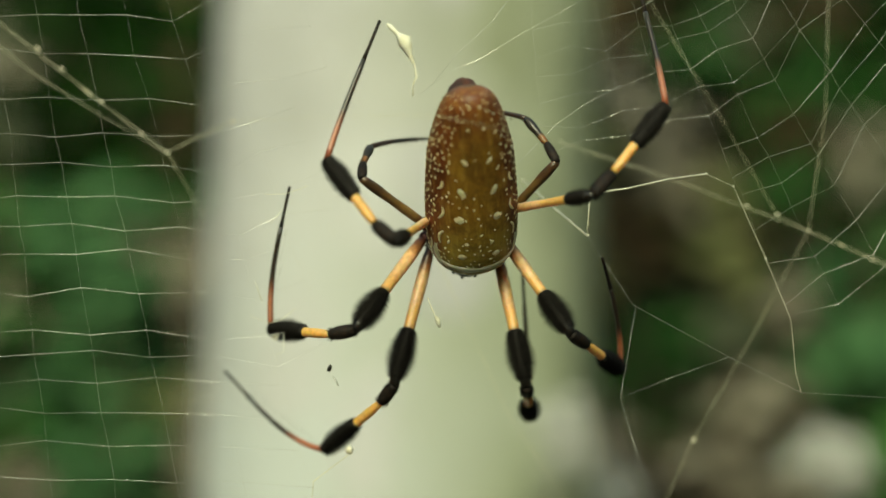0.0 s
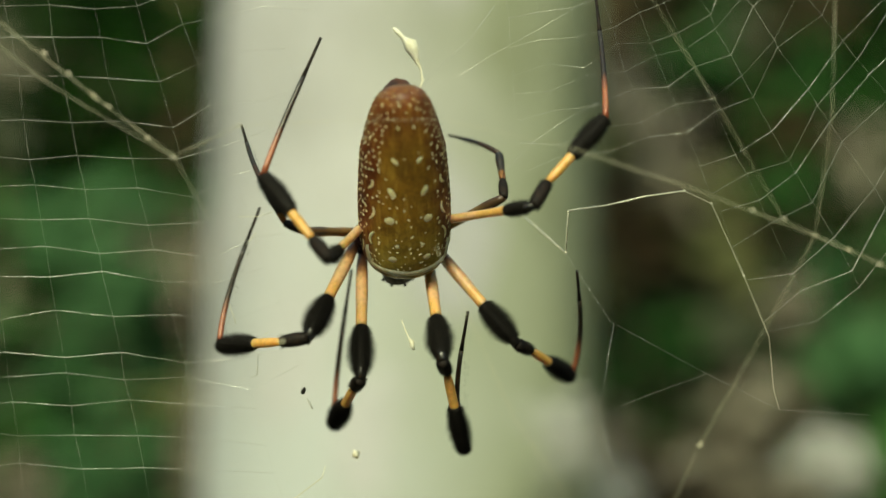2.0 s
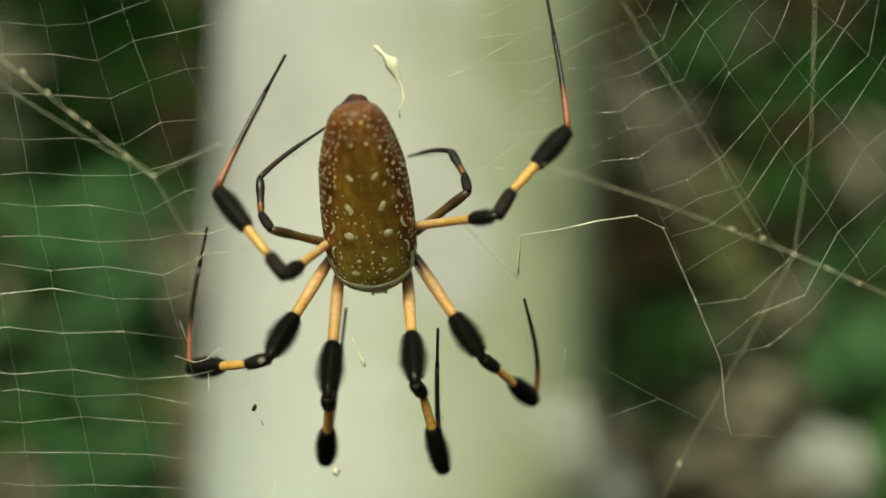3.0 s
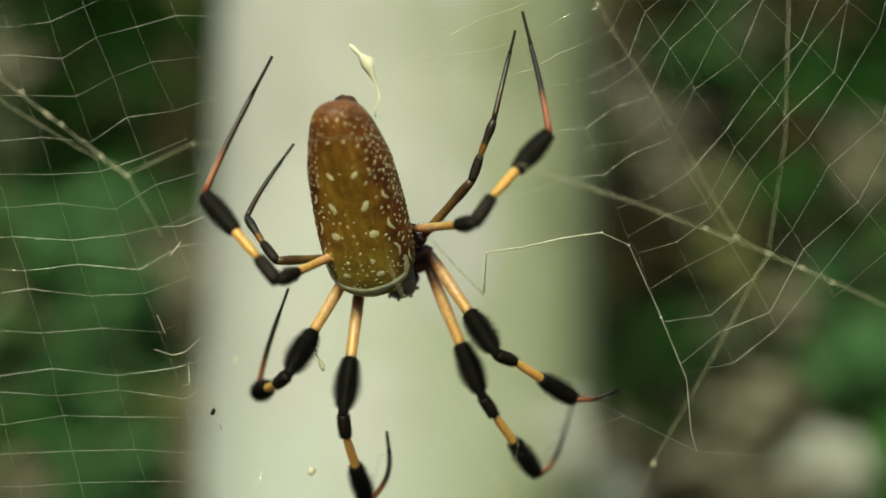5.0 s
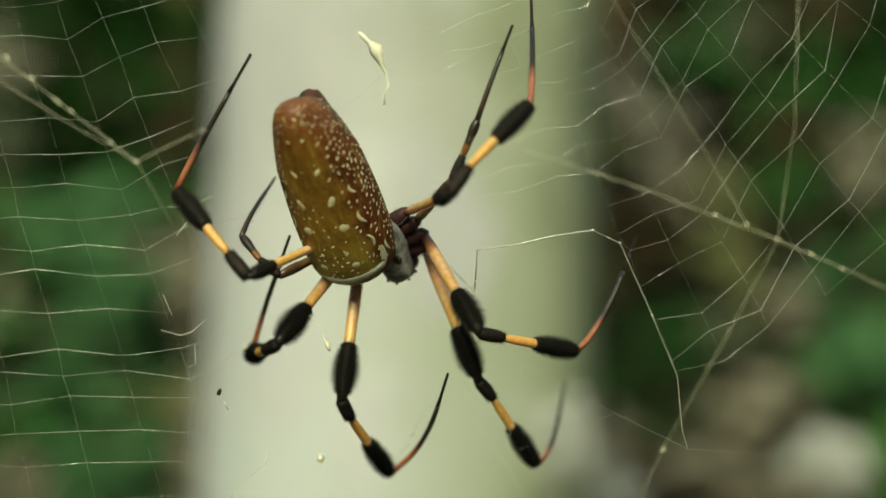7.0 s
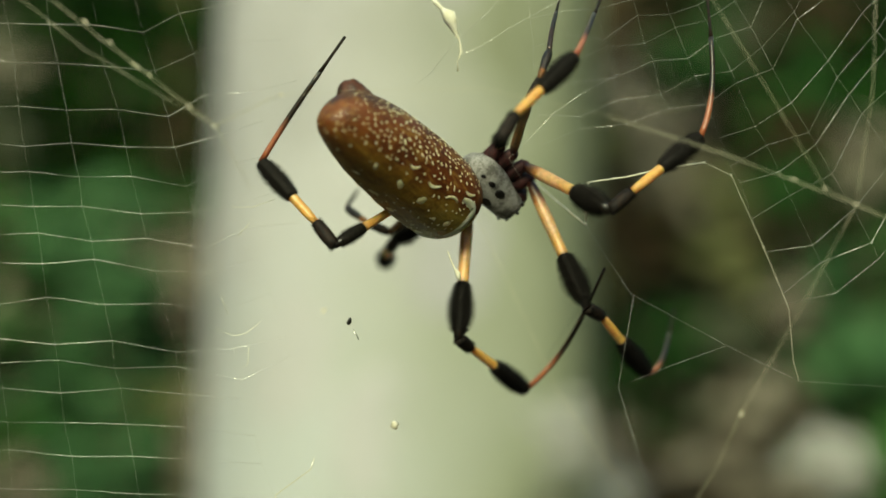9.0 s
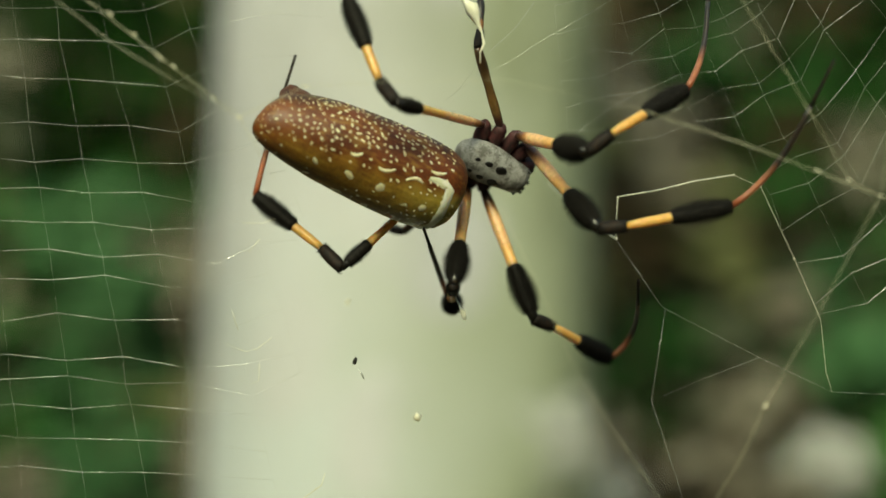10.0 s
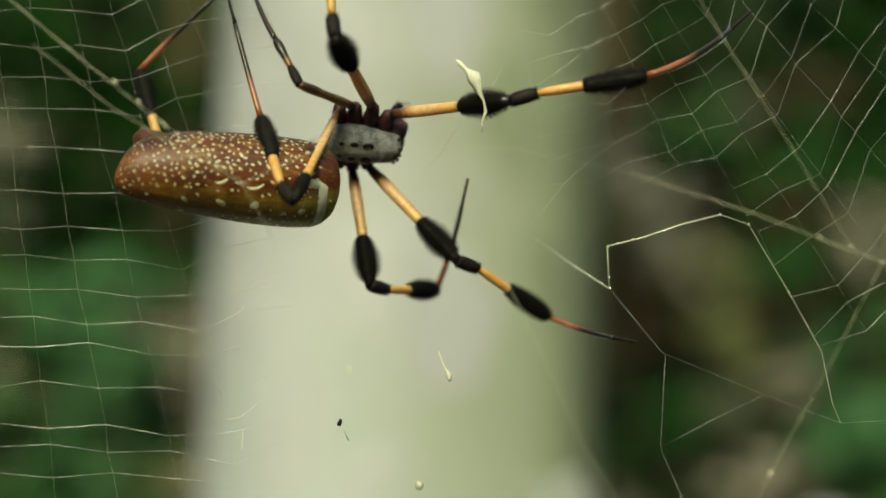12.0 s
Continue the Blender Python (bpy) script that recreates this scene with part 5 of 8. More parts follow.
    walk(legs['b'][2], [(0, pose(0.0181, 0.00283, 0.01104, -55.3, 44.3, -99.1)), (0.25, pose(0.01541, 0.00464, 0.01237, -47.8, 51.4, -90.8)), (0.5, pose(0.0123, 0.00601, 0.01324, -38.3, 57.6, -79.3)),
        (1, pose(0.01317, 0.00297, 0.01487, -43.5, 53.6, -87.6)), (1.5, pose(0.01535, 0.00311, 0.01308, -58.1, 44, -99.4)), (2, pose(0.01444, 0.00157, 0.01369, -46.3, 51.3, -91.1)),
        (2.5, pose(0.01649, 0.00137, 0.01274, -45.3, 53, -88.3)), (3, pose(0.01693, 0.00394, 0.01156, -48.1, 48.8, -94.6)), (3.2, pose(0.01734, 0.00326, 0.01149, -50.6, 47.7, -95.9)),
        (3.6, pose(0.01712, 0.00346, 0.01134, -54.4, 47, -96.7)), (4, pose(0.01678, 0.00378, 0.01111, -60, 46.2, -97.5)), (4.4, pose(0.01643, 0.0041, 0.0109, -65.3, 45.7, -97.9)),
        (4.8, pose(0.0162, 0.00431, 0.01077, -68.6, 45.6, -98)), (5, pose(0.01763, 0.0045, 0.01028, -66.3, 49.3, -95.7)), (5.5, pose(0.0167, 0.0017, 0.01122, -64.2, 46.9, -97.3)),
        (6, pose(0.01903, 0.00807, 0.00797, -60.5, 46.2, -97.9)), (6.5, pose(0.01938, 0.00796, 0.00764, -60, 47.7, -96.6)), (7, pose(0.01676, -0.00001, 0.01099, -65.7, 45.6, -98.2)),
        (7.2, pose(0.01677, -0.00029, 0.01084, -66.6, 45.8, -98.1)), (7.6, pose(0.01893, 0.00177, 0.00923, -66.2, 45, -98.6)), (8, pose(0.02192, 0.00523, 0.00464, -65.5, 43.8, -99.3)),
        (8.4, pose(0.02299, 0.00762, -0.00133, -64.8, 42.6, -100.1)), (8.8, pose(0.02274, 0.00822, -0.00474, -64.3, 41.8, -100.6)), (9, pose(0.02224, 0.00679, -0.00926, -61.6, 44.3, -98.8)),
        (9.5, pose(0.02219, 0.00565, -0.00927, -71.9, 30, -106.5)), (9.75, pose(0.02167, 0.0035, 0.00464, -63.1, 36.1, -103.5)), (10, pose(0.01105, 0.0008, 0.01298, -52.9, 41.4, -99.2)),
        (10.5, pose(0.0114, -0.00196, 0.01277, -51.4, 40.6, -100.1)), (11, pose(0.01498, -0.00062, 0.0123, -48, 41.6, -99)), (11.5, pose(0.01324, 0.00167, 0.0138, -39.8, 44, -95.5)),
        (12, pose(0.01356, 0.00528, 0.01241, -60.8, 50.4, -87.8))])
    walk(legs['b'][3], [(0, pose(0.02578, 0.00845, 0.00412, -135.2, -21.3, -37.3)), (0.25, pose(0.0234, 0.01134, 0.00692, -131.6, -24.6, -36.2)), (0.5, pose(0.02023, 0.01378, 0.00934, -128, -27.6, -34.9)),
        (1, pose(0.02142, 0.00983, 0.01007, -136.9, -19.3, -41.2)), (1.5, pose(0.02263, 0.00892, 0.00589, -128.5, -10, -43.6)), (2, pose(0.02269, 0.00806, 0.00836, -126.6, -13.4, -44.8)),
        (2.5, pose(0.02457, 0.00828, 0.00771, -119.4, -18.5, -40.3)), (3, pose(0.02529, 0.00988, 0.0058, -133.2, -21.8, -41.6)), (3.2, pose(0.02548, 0.00918, 0.00538, -133.7, -21.2, -40.3)),
        (3.6, pose(0.02474, 0.00961, 0.00481, -143.7, -20.7, -36.5)), (4, pose(0.02358, 0.01031, 0.00406, -159.1, -18.1, -32)), (4.4, pose(0.02236, 0.01101, 0.00344, -173.8, -12.8, -29.9)),
        (4.8, pose(0.02155, 0.01147, 0.00311, 177.2, -7.9, -30.5)), (5, pose(0.02314, 0.01215, 0.00325, -177.3, -2.7, -34.2)), (5.5, pose(0.02277, 0.00872, 0.00398, -179.9, -18.5, -24.8)),
        (6, pose(0.02578, 0.0146, 0.00088, -158.1, -11.7, -37)), (6.5, pose(0.0261, 0.01476, 0.00078, -162.6, -8.7, -38.3)), (7, pose(0.02264, 0.00689, 0.00348, -166.4, 2, -42.1)),
        (7.2, pose(0.02247, 0.00672, 0.0033, -168.5, 0.1, -39.2)), (7.6, pose(0.02477, 0.00858, 0.00161, -175, -0.7, -40)), (8, pose(0.02794, 0.01174, -0.00309, 175.2, -1.4, -41.4)),
        (8.4, pose(0.02918, 0.01383, -0.00917, 165.4, -1.7, -43.4)), (8.8, pose(0.02905, 0.01422, -0.01265, 159, -1.6, -45.2)), (9, pose(0.02889, 0.01306, -0.01667, 153.2, -3.6, -49.7)),
        (9.5, pose(0.02728, 0.00996, -0.01896, 139, -1.5, -46.6)), (9.75, pose(0.02829, 0.00827, -0.00384, 152.1, -6.8, -43.9)), (10, pose(0.01905, 0.0058, 0.00594, 165.1, -15.1, -43.3)),
        (10.5, pose(0.01968, 0.00263, 0.00579, 160.8, -11.3, -56.2)), (11, pose(0.02367, 0.00388, 0.00576, 161.9, -24.4, -37.3)), (11.5, pose(0.02274, 0.00602, 0.00839, 160.7, -30.6, -58)),
        (12, pose(0.01899, 0.01341, 0.00586, -173.5, 35.9, -87.6))])
    walk(legs['c'][0], [(0, pose(0.00476, -0.00182, -0.00126, -1.7, 30.2, -139.7)), (0.25, pose(0.00476, -0.00182, -0.00126, 0.1, 30.3, -133.3)), (0.5, pose(0.00476, -0.00182, -0.00126, 2.4, 30.2, -126.6)),
        (1, pose(0.00476, -0.00182, -0.00126, 14.3, 29.2, -119.4)), (1.5, pose(0.00476, -0.00182, -0.00126, 28.5, 30.2, -122.2)), (2, pose(0.00476, -0.00182, -0.00126, 42.2, 27.1, -117.2)),
        (2.5, pose(0.00476, -0.00182, -0.00126, 29.4, 23.4, -111.5)), (3, pose(0.00476, -0.00182, -0.00126, 27.8, 30.7, -126.6)), (3.2, pose(0.00476, -0.00182, -0.00126, 25.2, 30.3, -125.6)),
        (3.6, pose(0.00476, -0.00182, -0.00126, 27.8, 29.6, -124)), (4, pose(0.00476, -0.00182, -0.00126, 31.4, 28.4, -121.7)), (4.4, pose(0.00476, -0.00182, -0.00126, 34.6, 27.1, -119.3)),
        (4.8, pose(0.00476, -0.00182, -0.00126, 36.6, 26.1, -117.7)), (5, pose(0.00476, -0.00182, -0.00126, 31, 28.1, -121.1)), (5.5, pose(0.00476, -0.00182, -0.00126, 28.3, 28.9, -122.7)),
        (6, pose(0.00476, -0.00182, -0.00126, 29.5, 24.3, -113.3)), (6.5, pose(0.00476, -0.00182, -0.00126, 24.6, 22, -108.6)), (7, pose(0.00476, -0.00182, -0.00126, 48.2, 21.1, -107.2)),
        (7.2, pose(0.00476, -0.00182, -0.00126, 50, 18, -104.4)), (7.6, pose(0.00476, -0.00182, -0.00126, 49.6, 16.6, -103.2)), (8, pose(0.00476, -0.00182, -0.00126, 48.7, 14.8, -101.5)),
        (8.4, pose(0.00476, -0.00182, -0.00126, 47.6, 13.1, -100)), (8.8, pose(0.00476, -0.00182, -0.00126, 46.7, 12.1, -99)), (9, pose(0.00476, -0.00182, -0.00126, -3.5, 4.9, -80.9)),
        (9.5, pose(0.00476, -0.00182, -0.00126, -3.2, 3.4, -106.5)), (9.75, pose(0.00476, -0.00182, -0.00126, -2.6, 3.6, -101.6)), (10, pose(0.00476, -0.00182, -0.00126, -2, 3.8, -96.6)),
        (10.5, pose(0.00476, -0.00182, -0.00126, -3.6, 3.3, -106.6)), (11, pose(0.00476, -0.00182, -0.00126, -2.2, 3.7, -100.4)), (11.5, pose(0.00476, -0.00182, -0.00126, -18.9, 6.1, -87.1)),
        (12, pose(0.00476, -0.00182, -0.00126, -52.5, -3.4, -100.4))])
    walk(legs['c'][1], [(0, pose(0.0125, -0.01068, -0.00156, -97.8, -6.2, 178.8)), (0.25, pose(0.01332, -0.0099, -0.00124, -96.1, 9.3, 176.9)), (0.5, pose(0.01405, -0.00903, -0.00084, -97.8, 25, 175)),
        (1, pose(0.014, -0.00865, 0.00128, -110.5, 36.8, 171.5)), (1.5, pose(0.012, -0.00973, 0.00359, -93.8, 29, 173.5)), (2, pose(0.01088, -0.009, 0.00577, -103.5, 56.3, 167.9)),
        (2.5, pose(0.01346, -0.00771, 0.00404, -113.2, 22.8, -178)), (3, pose(0.01145, -0.01028, 0.00345, -90.7, 21.6, -177.7)), (3.2, pose(0.01195, -0.01007, 0.00307, -85.4, 11.2, -178)),
        (3.6, pose(0.01187, -0.00989, 0.00351, -76.3, 13.4, -177.7)), (4, pose(0.01178, -0.00958, 0.00413, -61.3, 15.7, -176.7)), (4.4, pose(0.01172, -0.00921, 0.00469, -46.2, 16.7, -176)),
        (4.8, pose(0.01169, -0.00894, 0.00504, -36.6, 16.7, -176)), (5, pose(0.01193, -0.00947, 0.00408, -66.7, 22.3, -171.3)), (5.5, pose(0.01202, -0.00969, 0.00362, -31.8, 25.9, -167.9)),
        (6, pose(0.01322, -0.00806, 0.00402, -47.1, 18.8, -177.2)), (6.5, pose(0.01431, -0.00698, 0.00329, -70, 15, -179.7)), (7, pose(0.01131, -0.00716, 0.00693, -48.6, 35.1, -166.6)),
        (7.2, pose(0.0114, -0.00639, 0.00731, -53.8, 36.6, -165.1)), (7.6, pose(0.0116, -0.00606, 0.00732, -46.8, 37.6, -164)), (8, pose(0.01192, -0.00559, 0.00729, -36.3, 38.7, -162.5)),
        (8.4, pose(0.01223, -0.00514, 0.0072, -25.9, 39.3, -161.2)), (8.8, pose(0.01245, -0.00485, 0.00712, -18.9, 39.5, -160.6)), (9, pose(0.01635, 0.0001, -0.00197, -13.8, 40.4, -156.3)),
        (9.5, pose(0.01604, -0.00512, -0.00191, -57.7, 36.2, -163.8)), (9.75, pose(0.01629, -0.00414, -0.00179, -59, 37.1, -163.1)), (10, pose(0.01645, -0.00315, -0.00168, -60.2, 38.2, -162.2)),
        (10.5, pose(0.01603, -0.00514, -0.002, -66.8, 40.3, -160.9)), (11, pose(0.01633, -0.00391, -0.00172, -69.8, 36.6, -162.8)), (11.5, pose(0.01586, -0.00086, -0.00505, -64.1, 26.7, -167.7)),
        (12, pose(0.01171, -0.00366, -0.01058, -62.4, 15.2, -173.9))])
    walk(legs['c'][2], [(0, pose(0.01217, -0.01024, -0.00473, -99.2, -18.8, 165.2)), (0.25, pose(0.01385, -0.00959, -0.0044, -93.1, 5.6, 162.6)), (0.5, pose(0.01543, -0.00872, -0.00373, -92.5, 31.1, 161.3)),
        (1, pose(0.01596, -0.0078, -0.00114, -85.4, 45.2, 161.6)), (1.5, pose(0.01357, -0.00969, 0.00078, -49, 50.8, 165.2)), (2, pose(0.01359, -0.00881, 0.00404, -59.2, 47.7, 161.7)),
        (2.5, pose(0.01456, -0.0064, 0.00131, -101, 4.6, 153.5)), (3, pose(0.01264, -0.01019, 0.00045, -59.5, 10.6, 154.6)), (3.2, pose(0.01258, -0.01031, -0.00008, -66.6, 10, 154.3)),
        (3.6, pose(0.01263, -0.01063, 0.00047, -72.4, 10.4, 154.4)), (4, pose(0.01263, -0.01108, 0.00141, -81.2, 12, 154.8)), (4.4, pose(0.01254, -0.01139, 0.00246, -89.7, 14.6, 155)),
        (4.8, pose(0.01242, -0.01149, 0.0032, -95, 16.9, 154.9)), (5, pose(0.01323, -0.01056, 0.00134, -85.1, 23.6, 154.9)), (5.5, pose(0.01332, -0.01221, 0.00209, -92.3, 24, 154.9)),
        (6, pose(0.01409, -0.01022, 0.00179, -81.1, 38.9, 155.9)), (6.5, pose(0.0151, -0.00808, 0.00036, -84.6, 32, 154.9)), (7, pose(0.01316, -0.00891, 0.00495, -85.9, 30.5, 154.7)),
        (7.2, pose(0.01339, -0.00784, 0.00523, -87.5, 35, 155)), (7.6, pose(0.01359, -0.00779, 0.00546, -90.3, 35.3, 155.1)), (8, pose(0.01383, -0.00771, 0.0058, -94.6, 36, 155)),
        (8.4, pose(0.01401, -0.0076, 0.00612, -98.9, 36.9, 154.9)), (8.8, pose(0.01409, -0.0075, 0.00631, -101.9, 37.7, 154.7)), (9, pose(0.01807, -0.00257, -0.00256, -88.2, 40.3, 154.4)),
        (9.5, pose(0.01806, -0.00632, -0.00411, -88.4, 25.2, 153.9)), (9.75, pose(0.01836, -0.00524, -0.00399, -101.4, 25, 153.9)), (10, pose(0.01858, -0.00415, -0.00387, -114.6, 26.1, 153.5)),
        (10.5, pose(0.01825, -0.00572, -0.00426, -112, 30.4, 151.4)), (11, pose(0.01838, -0.00445, -0.00415, -114.1, 24.1, 154.4)), (11.5, pose(0.01743, -0.00196, -0.00764, -107.7, 33, 150.5)),
        (12, pose(0.01261, -0.00506, -0.01334, -101.5, 32.8, 150.6))])
    walk(legs['c'][3], [(0, pose(0.01093, -0.00915, -0.00905, -146.8, 5.3, -117.4)), (0.25, pose(0.01435, -0.00948, -0.00899, -103.1, -6.3, -109.3)), (0.5, pose(0.01775, -0.00929, -0.00769, -57.1, -12.1, -110.4)),
        (1, pose(0.01894, -0.00918, -0.00439, -63.2, 3.8, -101.3)), (1.5, pose(0.01541, -0.01331, -0.00143, -83.5, -8, -104.8)), (2, pose(0.01563, -0.01198, 0.00137, -73.3, 2.1, -102.7)),
        (2.5, pose(0.01528, -0.00577, -0.00321, -102.3, 9.3, -102.4)), (3, pose(0.01229, -0.01262, -0.00346, -135.8, -3.6, -95.3)), (3.2, pose(0.01245, -0.01228, -0.00426, -138.8, -5.1, -93.7)),
        (3.6, pose(0.01274, -0.01223, -0.00386, -136.7, -5.5, -93.2)), (4, pose(0.01319, -0.01212, -0.00306, -133.8, -6.5, -92.2)), (4.4, pose(0.01359, -0.01191, -0.00201, -131.2, -7.8, -91.1)),
        (4.8, pose(0.01381, -0.01169, -0.0012, -129.6, -8.8, -90.2)), (5, pose(0.01474, -0.0117, -0.00288, -127.6, -9.7, -89.5)), (5.5, pose(0.0151, -0.01284, -0.00212, -120.2, -13.8, -86.6)),
        (6, pose(0.01641, -0.01204, -0.00176, -125.6, -28, -76.8)), (6.5, pose(0.01712, -0.00951, -0.00354, -127, -20.1, -83.2)), (7, pose(0.01513, -0.01021, 0.00098, -107.6, 6, -96.6)),
        (7.2, pose(0.0157, -0.00914, 0.00144, -106.6, 5.4, -96.4)), (7.6, pose(0.01602, -0.00889, 0.00169, -103.3, 7.9, -97.1)), (8, pose(0.01644, -0.00851, 0.00207, -98.3, 11.3, -97.7)),
        (8.4, pose(0.0168, -0.00811, 0.00247, -93, 14.5, -98.1)), (8.8, pose(0.017, -0.00783, 0.00273, -89.1, 16.5, -98.1)), (9, pose(0.0207, -0.00399, -0.00608, -80.3, 22.8, -97.5)),
        (9.5, pose(0.01977, -0.0073, -0.0083, -71, 27.1, -96.3)), (9.75, pose(0.02049, -0.00527, -0.0081, -68.2, 27, -96.3)), (10, pose(0.0211, -0.00325, -0.00764, -65.4, 26.8, -96.4)),
        (10.5, pose(0.02098, -0.00523, -0.00796, -67.5, 28.5, -95.6)), (11, pose(0.02076, -0.00349, -0.008, -68.7, 32.5, -93.7)), (11.5, pose(0.02021, -0.00191, -0.01134, -62.9, 24.6, -97.7)),
        (12, pose(0.0152, -0.00546, -0.01714, -62.3, 24.2, -98))])
    walk(legs['d'][0], [(0, pose(0.00406, -0.00336, -0.00126, 101, 38.3, -46.5)), (0.25, pose(0.00406, -0.00336, -0.00126, 99.4, 34.3, -47.4)), (0.5, pose(0.00406, -0.00336, -0.00126, 98.6, 30.1, -48.2)),
        (1, pose(0.00406, -0.00336, -0.00126, 98.8, 30.5, -48.1)), (1.5, pose(0.00406, -0.00336, -0.00126, 97.1, 28.8, -48.4)), (2, pose(0.00406, -0.00336, -0.00126, 101, 32.4, -47.7)),
        (2.5, pose(0.00406, -0.00336, -0.00126, 100.7, 34.9, -47.2)), (3, pose(0.00406, -0.00336, -0.00126, 98.1, 35, -47.2)), (3.2, pose(0.00406, -0.00336, -0.00126, 99, 34.6, -47.2)),
        (3.6, pose(0.00406, -0.00336, -0.00126, 98.6, 34.9, -47.2)), (4, pose(0.00406, -0.00336, -0.00126, 98.1, 35.4, -47.1)), (4.4, pose(0.00406, -0.00336, -0.00126, 97.7, 36, -47)),
        (4.8, pose(0.00406, -0.00336, -0.00126, 97.5, 36.5, -46.9)), (5, pose(0.00406, -0.00336, -0.00126, 99.9, 40.2, -46.2)), (5.5, pose(0.00406, -0.00336, -0.00126, 99.6, 43.1, -45.5)),
        (6, pose(0.00406, -0.00336, -0.00126, 96.4, 40, -46.1)), (6.5, pose(0.00406, -0.00336, -0.00126, 97.1, 37.7, -46.4)), (7, pose(0.00406, -0.00336, -0.00126, 95.2, 41.7, -45.9)),
        (7.2, pose(0.00406, -0.00336, -0.00126, 91.4, 40.6, -46)), (7.6, pose(0.00406, -0.00336, -0.00126, 90.4, 40, -46)), (8, pose(0.00406, -0.00336, -0.00126, 89, 39.1, -46)),
        (8.4, pose(0.00406, -0.00336, -0.00126, 87.6, 38.3, -45.9)), (8.8, pose(0.00406, -0.00336, -0.00126, 86.6, 37.9, -45.9)), (9, pose(0.00406, -0.00336, -0.00126, 84.5, 41.9, -46.3)),
        (9.5, pose(0.00406, -0.00336, -0.00126, 89.1, 54.9, -47.4)), (9.75, pose(0.00406, -0.00336, -0.00126, 86.2, 51.2, -47.1)), (10, pose(0.00406, -0.00336, -0.00126, 83.3, 47.8, -46.7)),
        (10.5, pose(0.00406, -0.00336, -0.00126, -118, 71.2, 57.1)), (11, pose(0.00406, -0.00336, -0.00126, -136.6, 67.3, 65.4)), (11.5, pose(0.00406, -0.00336, -0.00126, 155.8, 72.2, -6.5)),
        (12, pose(0.00406, -0.00336, -0.00126, 159.3, 71.5, -11.5))])
    walk(legs['d'][1], [(0, pose(0.00954, -0.0146, 0.01385, -76.8, 27.8, -143.4)), (0.25, pose(0.0091, -0.01355, 0.01472, -80.1, 28.5, -143.3)), (0.5, pose(0.00836, -0.01257, 0.01552, -82.9, 28.6, -143.2)),
        (1, pose(0.0084, -0.01267, 0.01545, -77.2, 28.5, -143.3)), (1.5, pose(0.00847, -0.01197, 0.0158, -60.3, 20.5, -146.7)), (2, pose(0.00822, -0.01351, 0.015, -78.2, 25, -144.8)),
        (2.5, pose(0.00887, -0.01393, 0.01455, -74.4, 33.3, -142.5)), (3, pose(0.0096, -0.0134, 0.01465, -77.5, 21.8, -145.8)), (3.2, pose(0.0093, -0.01352, 0.01468, -73.8, 23.8, -145.2)),
        (3.6, pose(0.00946, -0.01348, 0.01465, -72.1, 22.3, -145.7)), (4, pose(0.0097, -0.01347, 0.01457, -69.7, 20, -146.6)), (4.4, pose(0.00994, -0.0135, 0.01446, -67.5, 17.5, -147.6)),
        (4.8, pose(0.0101, -0.01356, 0.01437, -66.1, 15.8, -148.4)), (5, pose(0.01025, -0.01469, 0.01351, -62.8, 13.9, -149.3)), (5.5, pose(0.01101, -0.01507, 0.01285, -58.8, 9.9, -151.6)),
        (6, pose(0.01116, -0.0139, 0.01368, -50.9, 14.9, -148)), (6.5, pose(0.01049, -0.01365, 0.01414, -50.5, 12.7, -149.8)), (7, pose(0.01183, -0.01393, 0.01332, -55.7, 13.2, -149.5)),
        (7.2, pose(0.0126, -0.01287, 0.01362, -55.4, 10.5, -151.4)), (7.6, pose(0.01271, -0.01251, 0.01377, -55.2, 10.2, -151.6)), (8, pose(0.01291, -0.012, 0.01396, -54.9, 9.9, -151.8)),
        (8.4, pose(0.01311, -0.01151, 0.01411, -54.6, 9.6, -152)), (8.8, pose(0.01326, -0.01119, 0.01419, -54.4, 9.4, -152.1)), (9, pose(0.01441, -0.01149, 0.01328, -48.6, 4.7, -155.9)),
        (9.5, pose(0.01515, -0.01495, 0.01003, -46.4, -6.4, -166.1)), (9.75, pose(0.01538, -0.01365, 0.01101, -47, -4.7, -164.4)), (10, pose(0.01563, -0.01228, 0.01183, -47.2, -2.8, -162.7)),
        (10.5, pose(0.00291, -0.02212, -0.00685, -28.8, -26, 167.6)), (11, pose(0.01183, -0.0206, -0.00646, -44.1, -11.6, -172.1)), (11.5, pose(0.00963, -0.02201, 0.00119, -41.8, -17.4, -178.5)),
        (12, pose(0.00683, -0.02265, 0.00093, -59.9, -12.4, -174.3))])
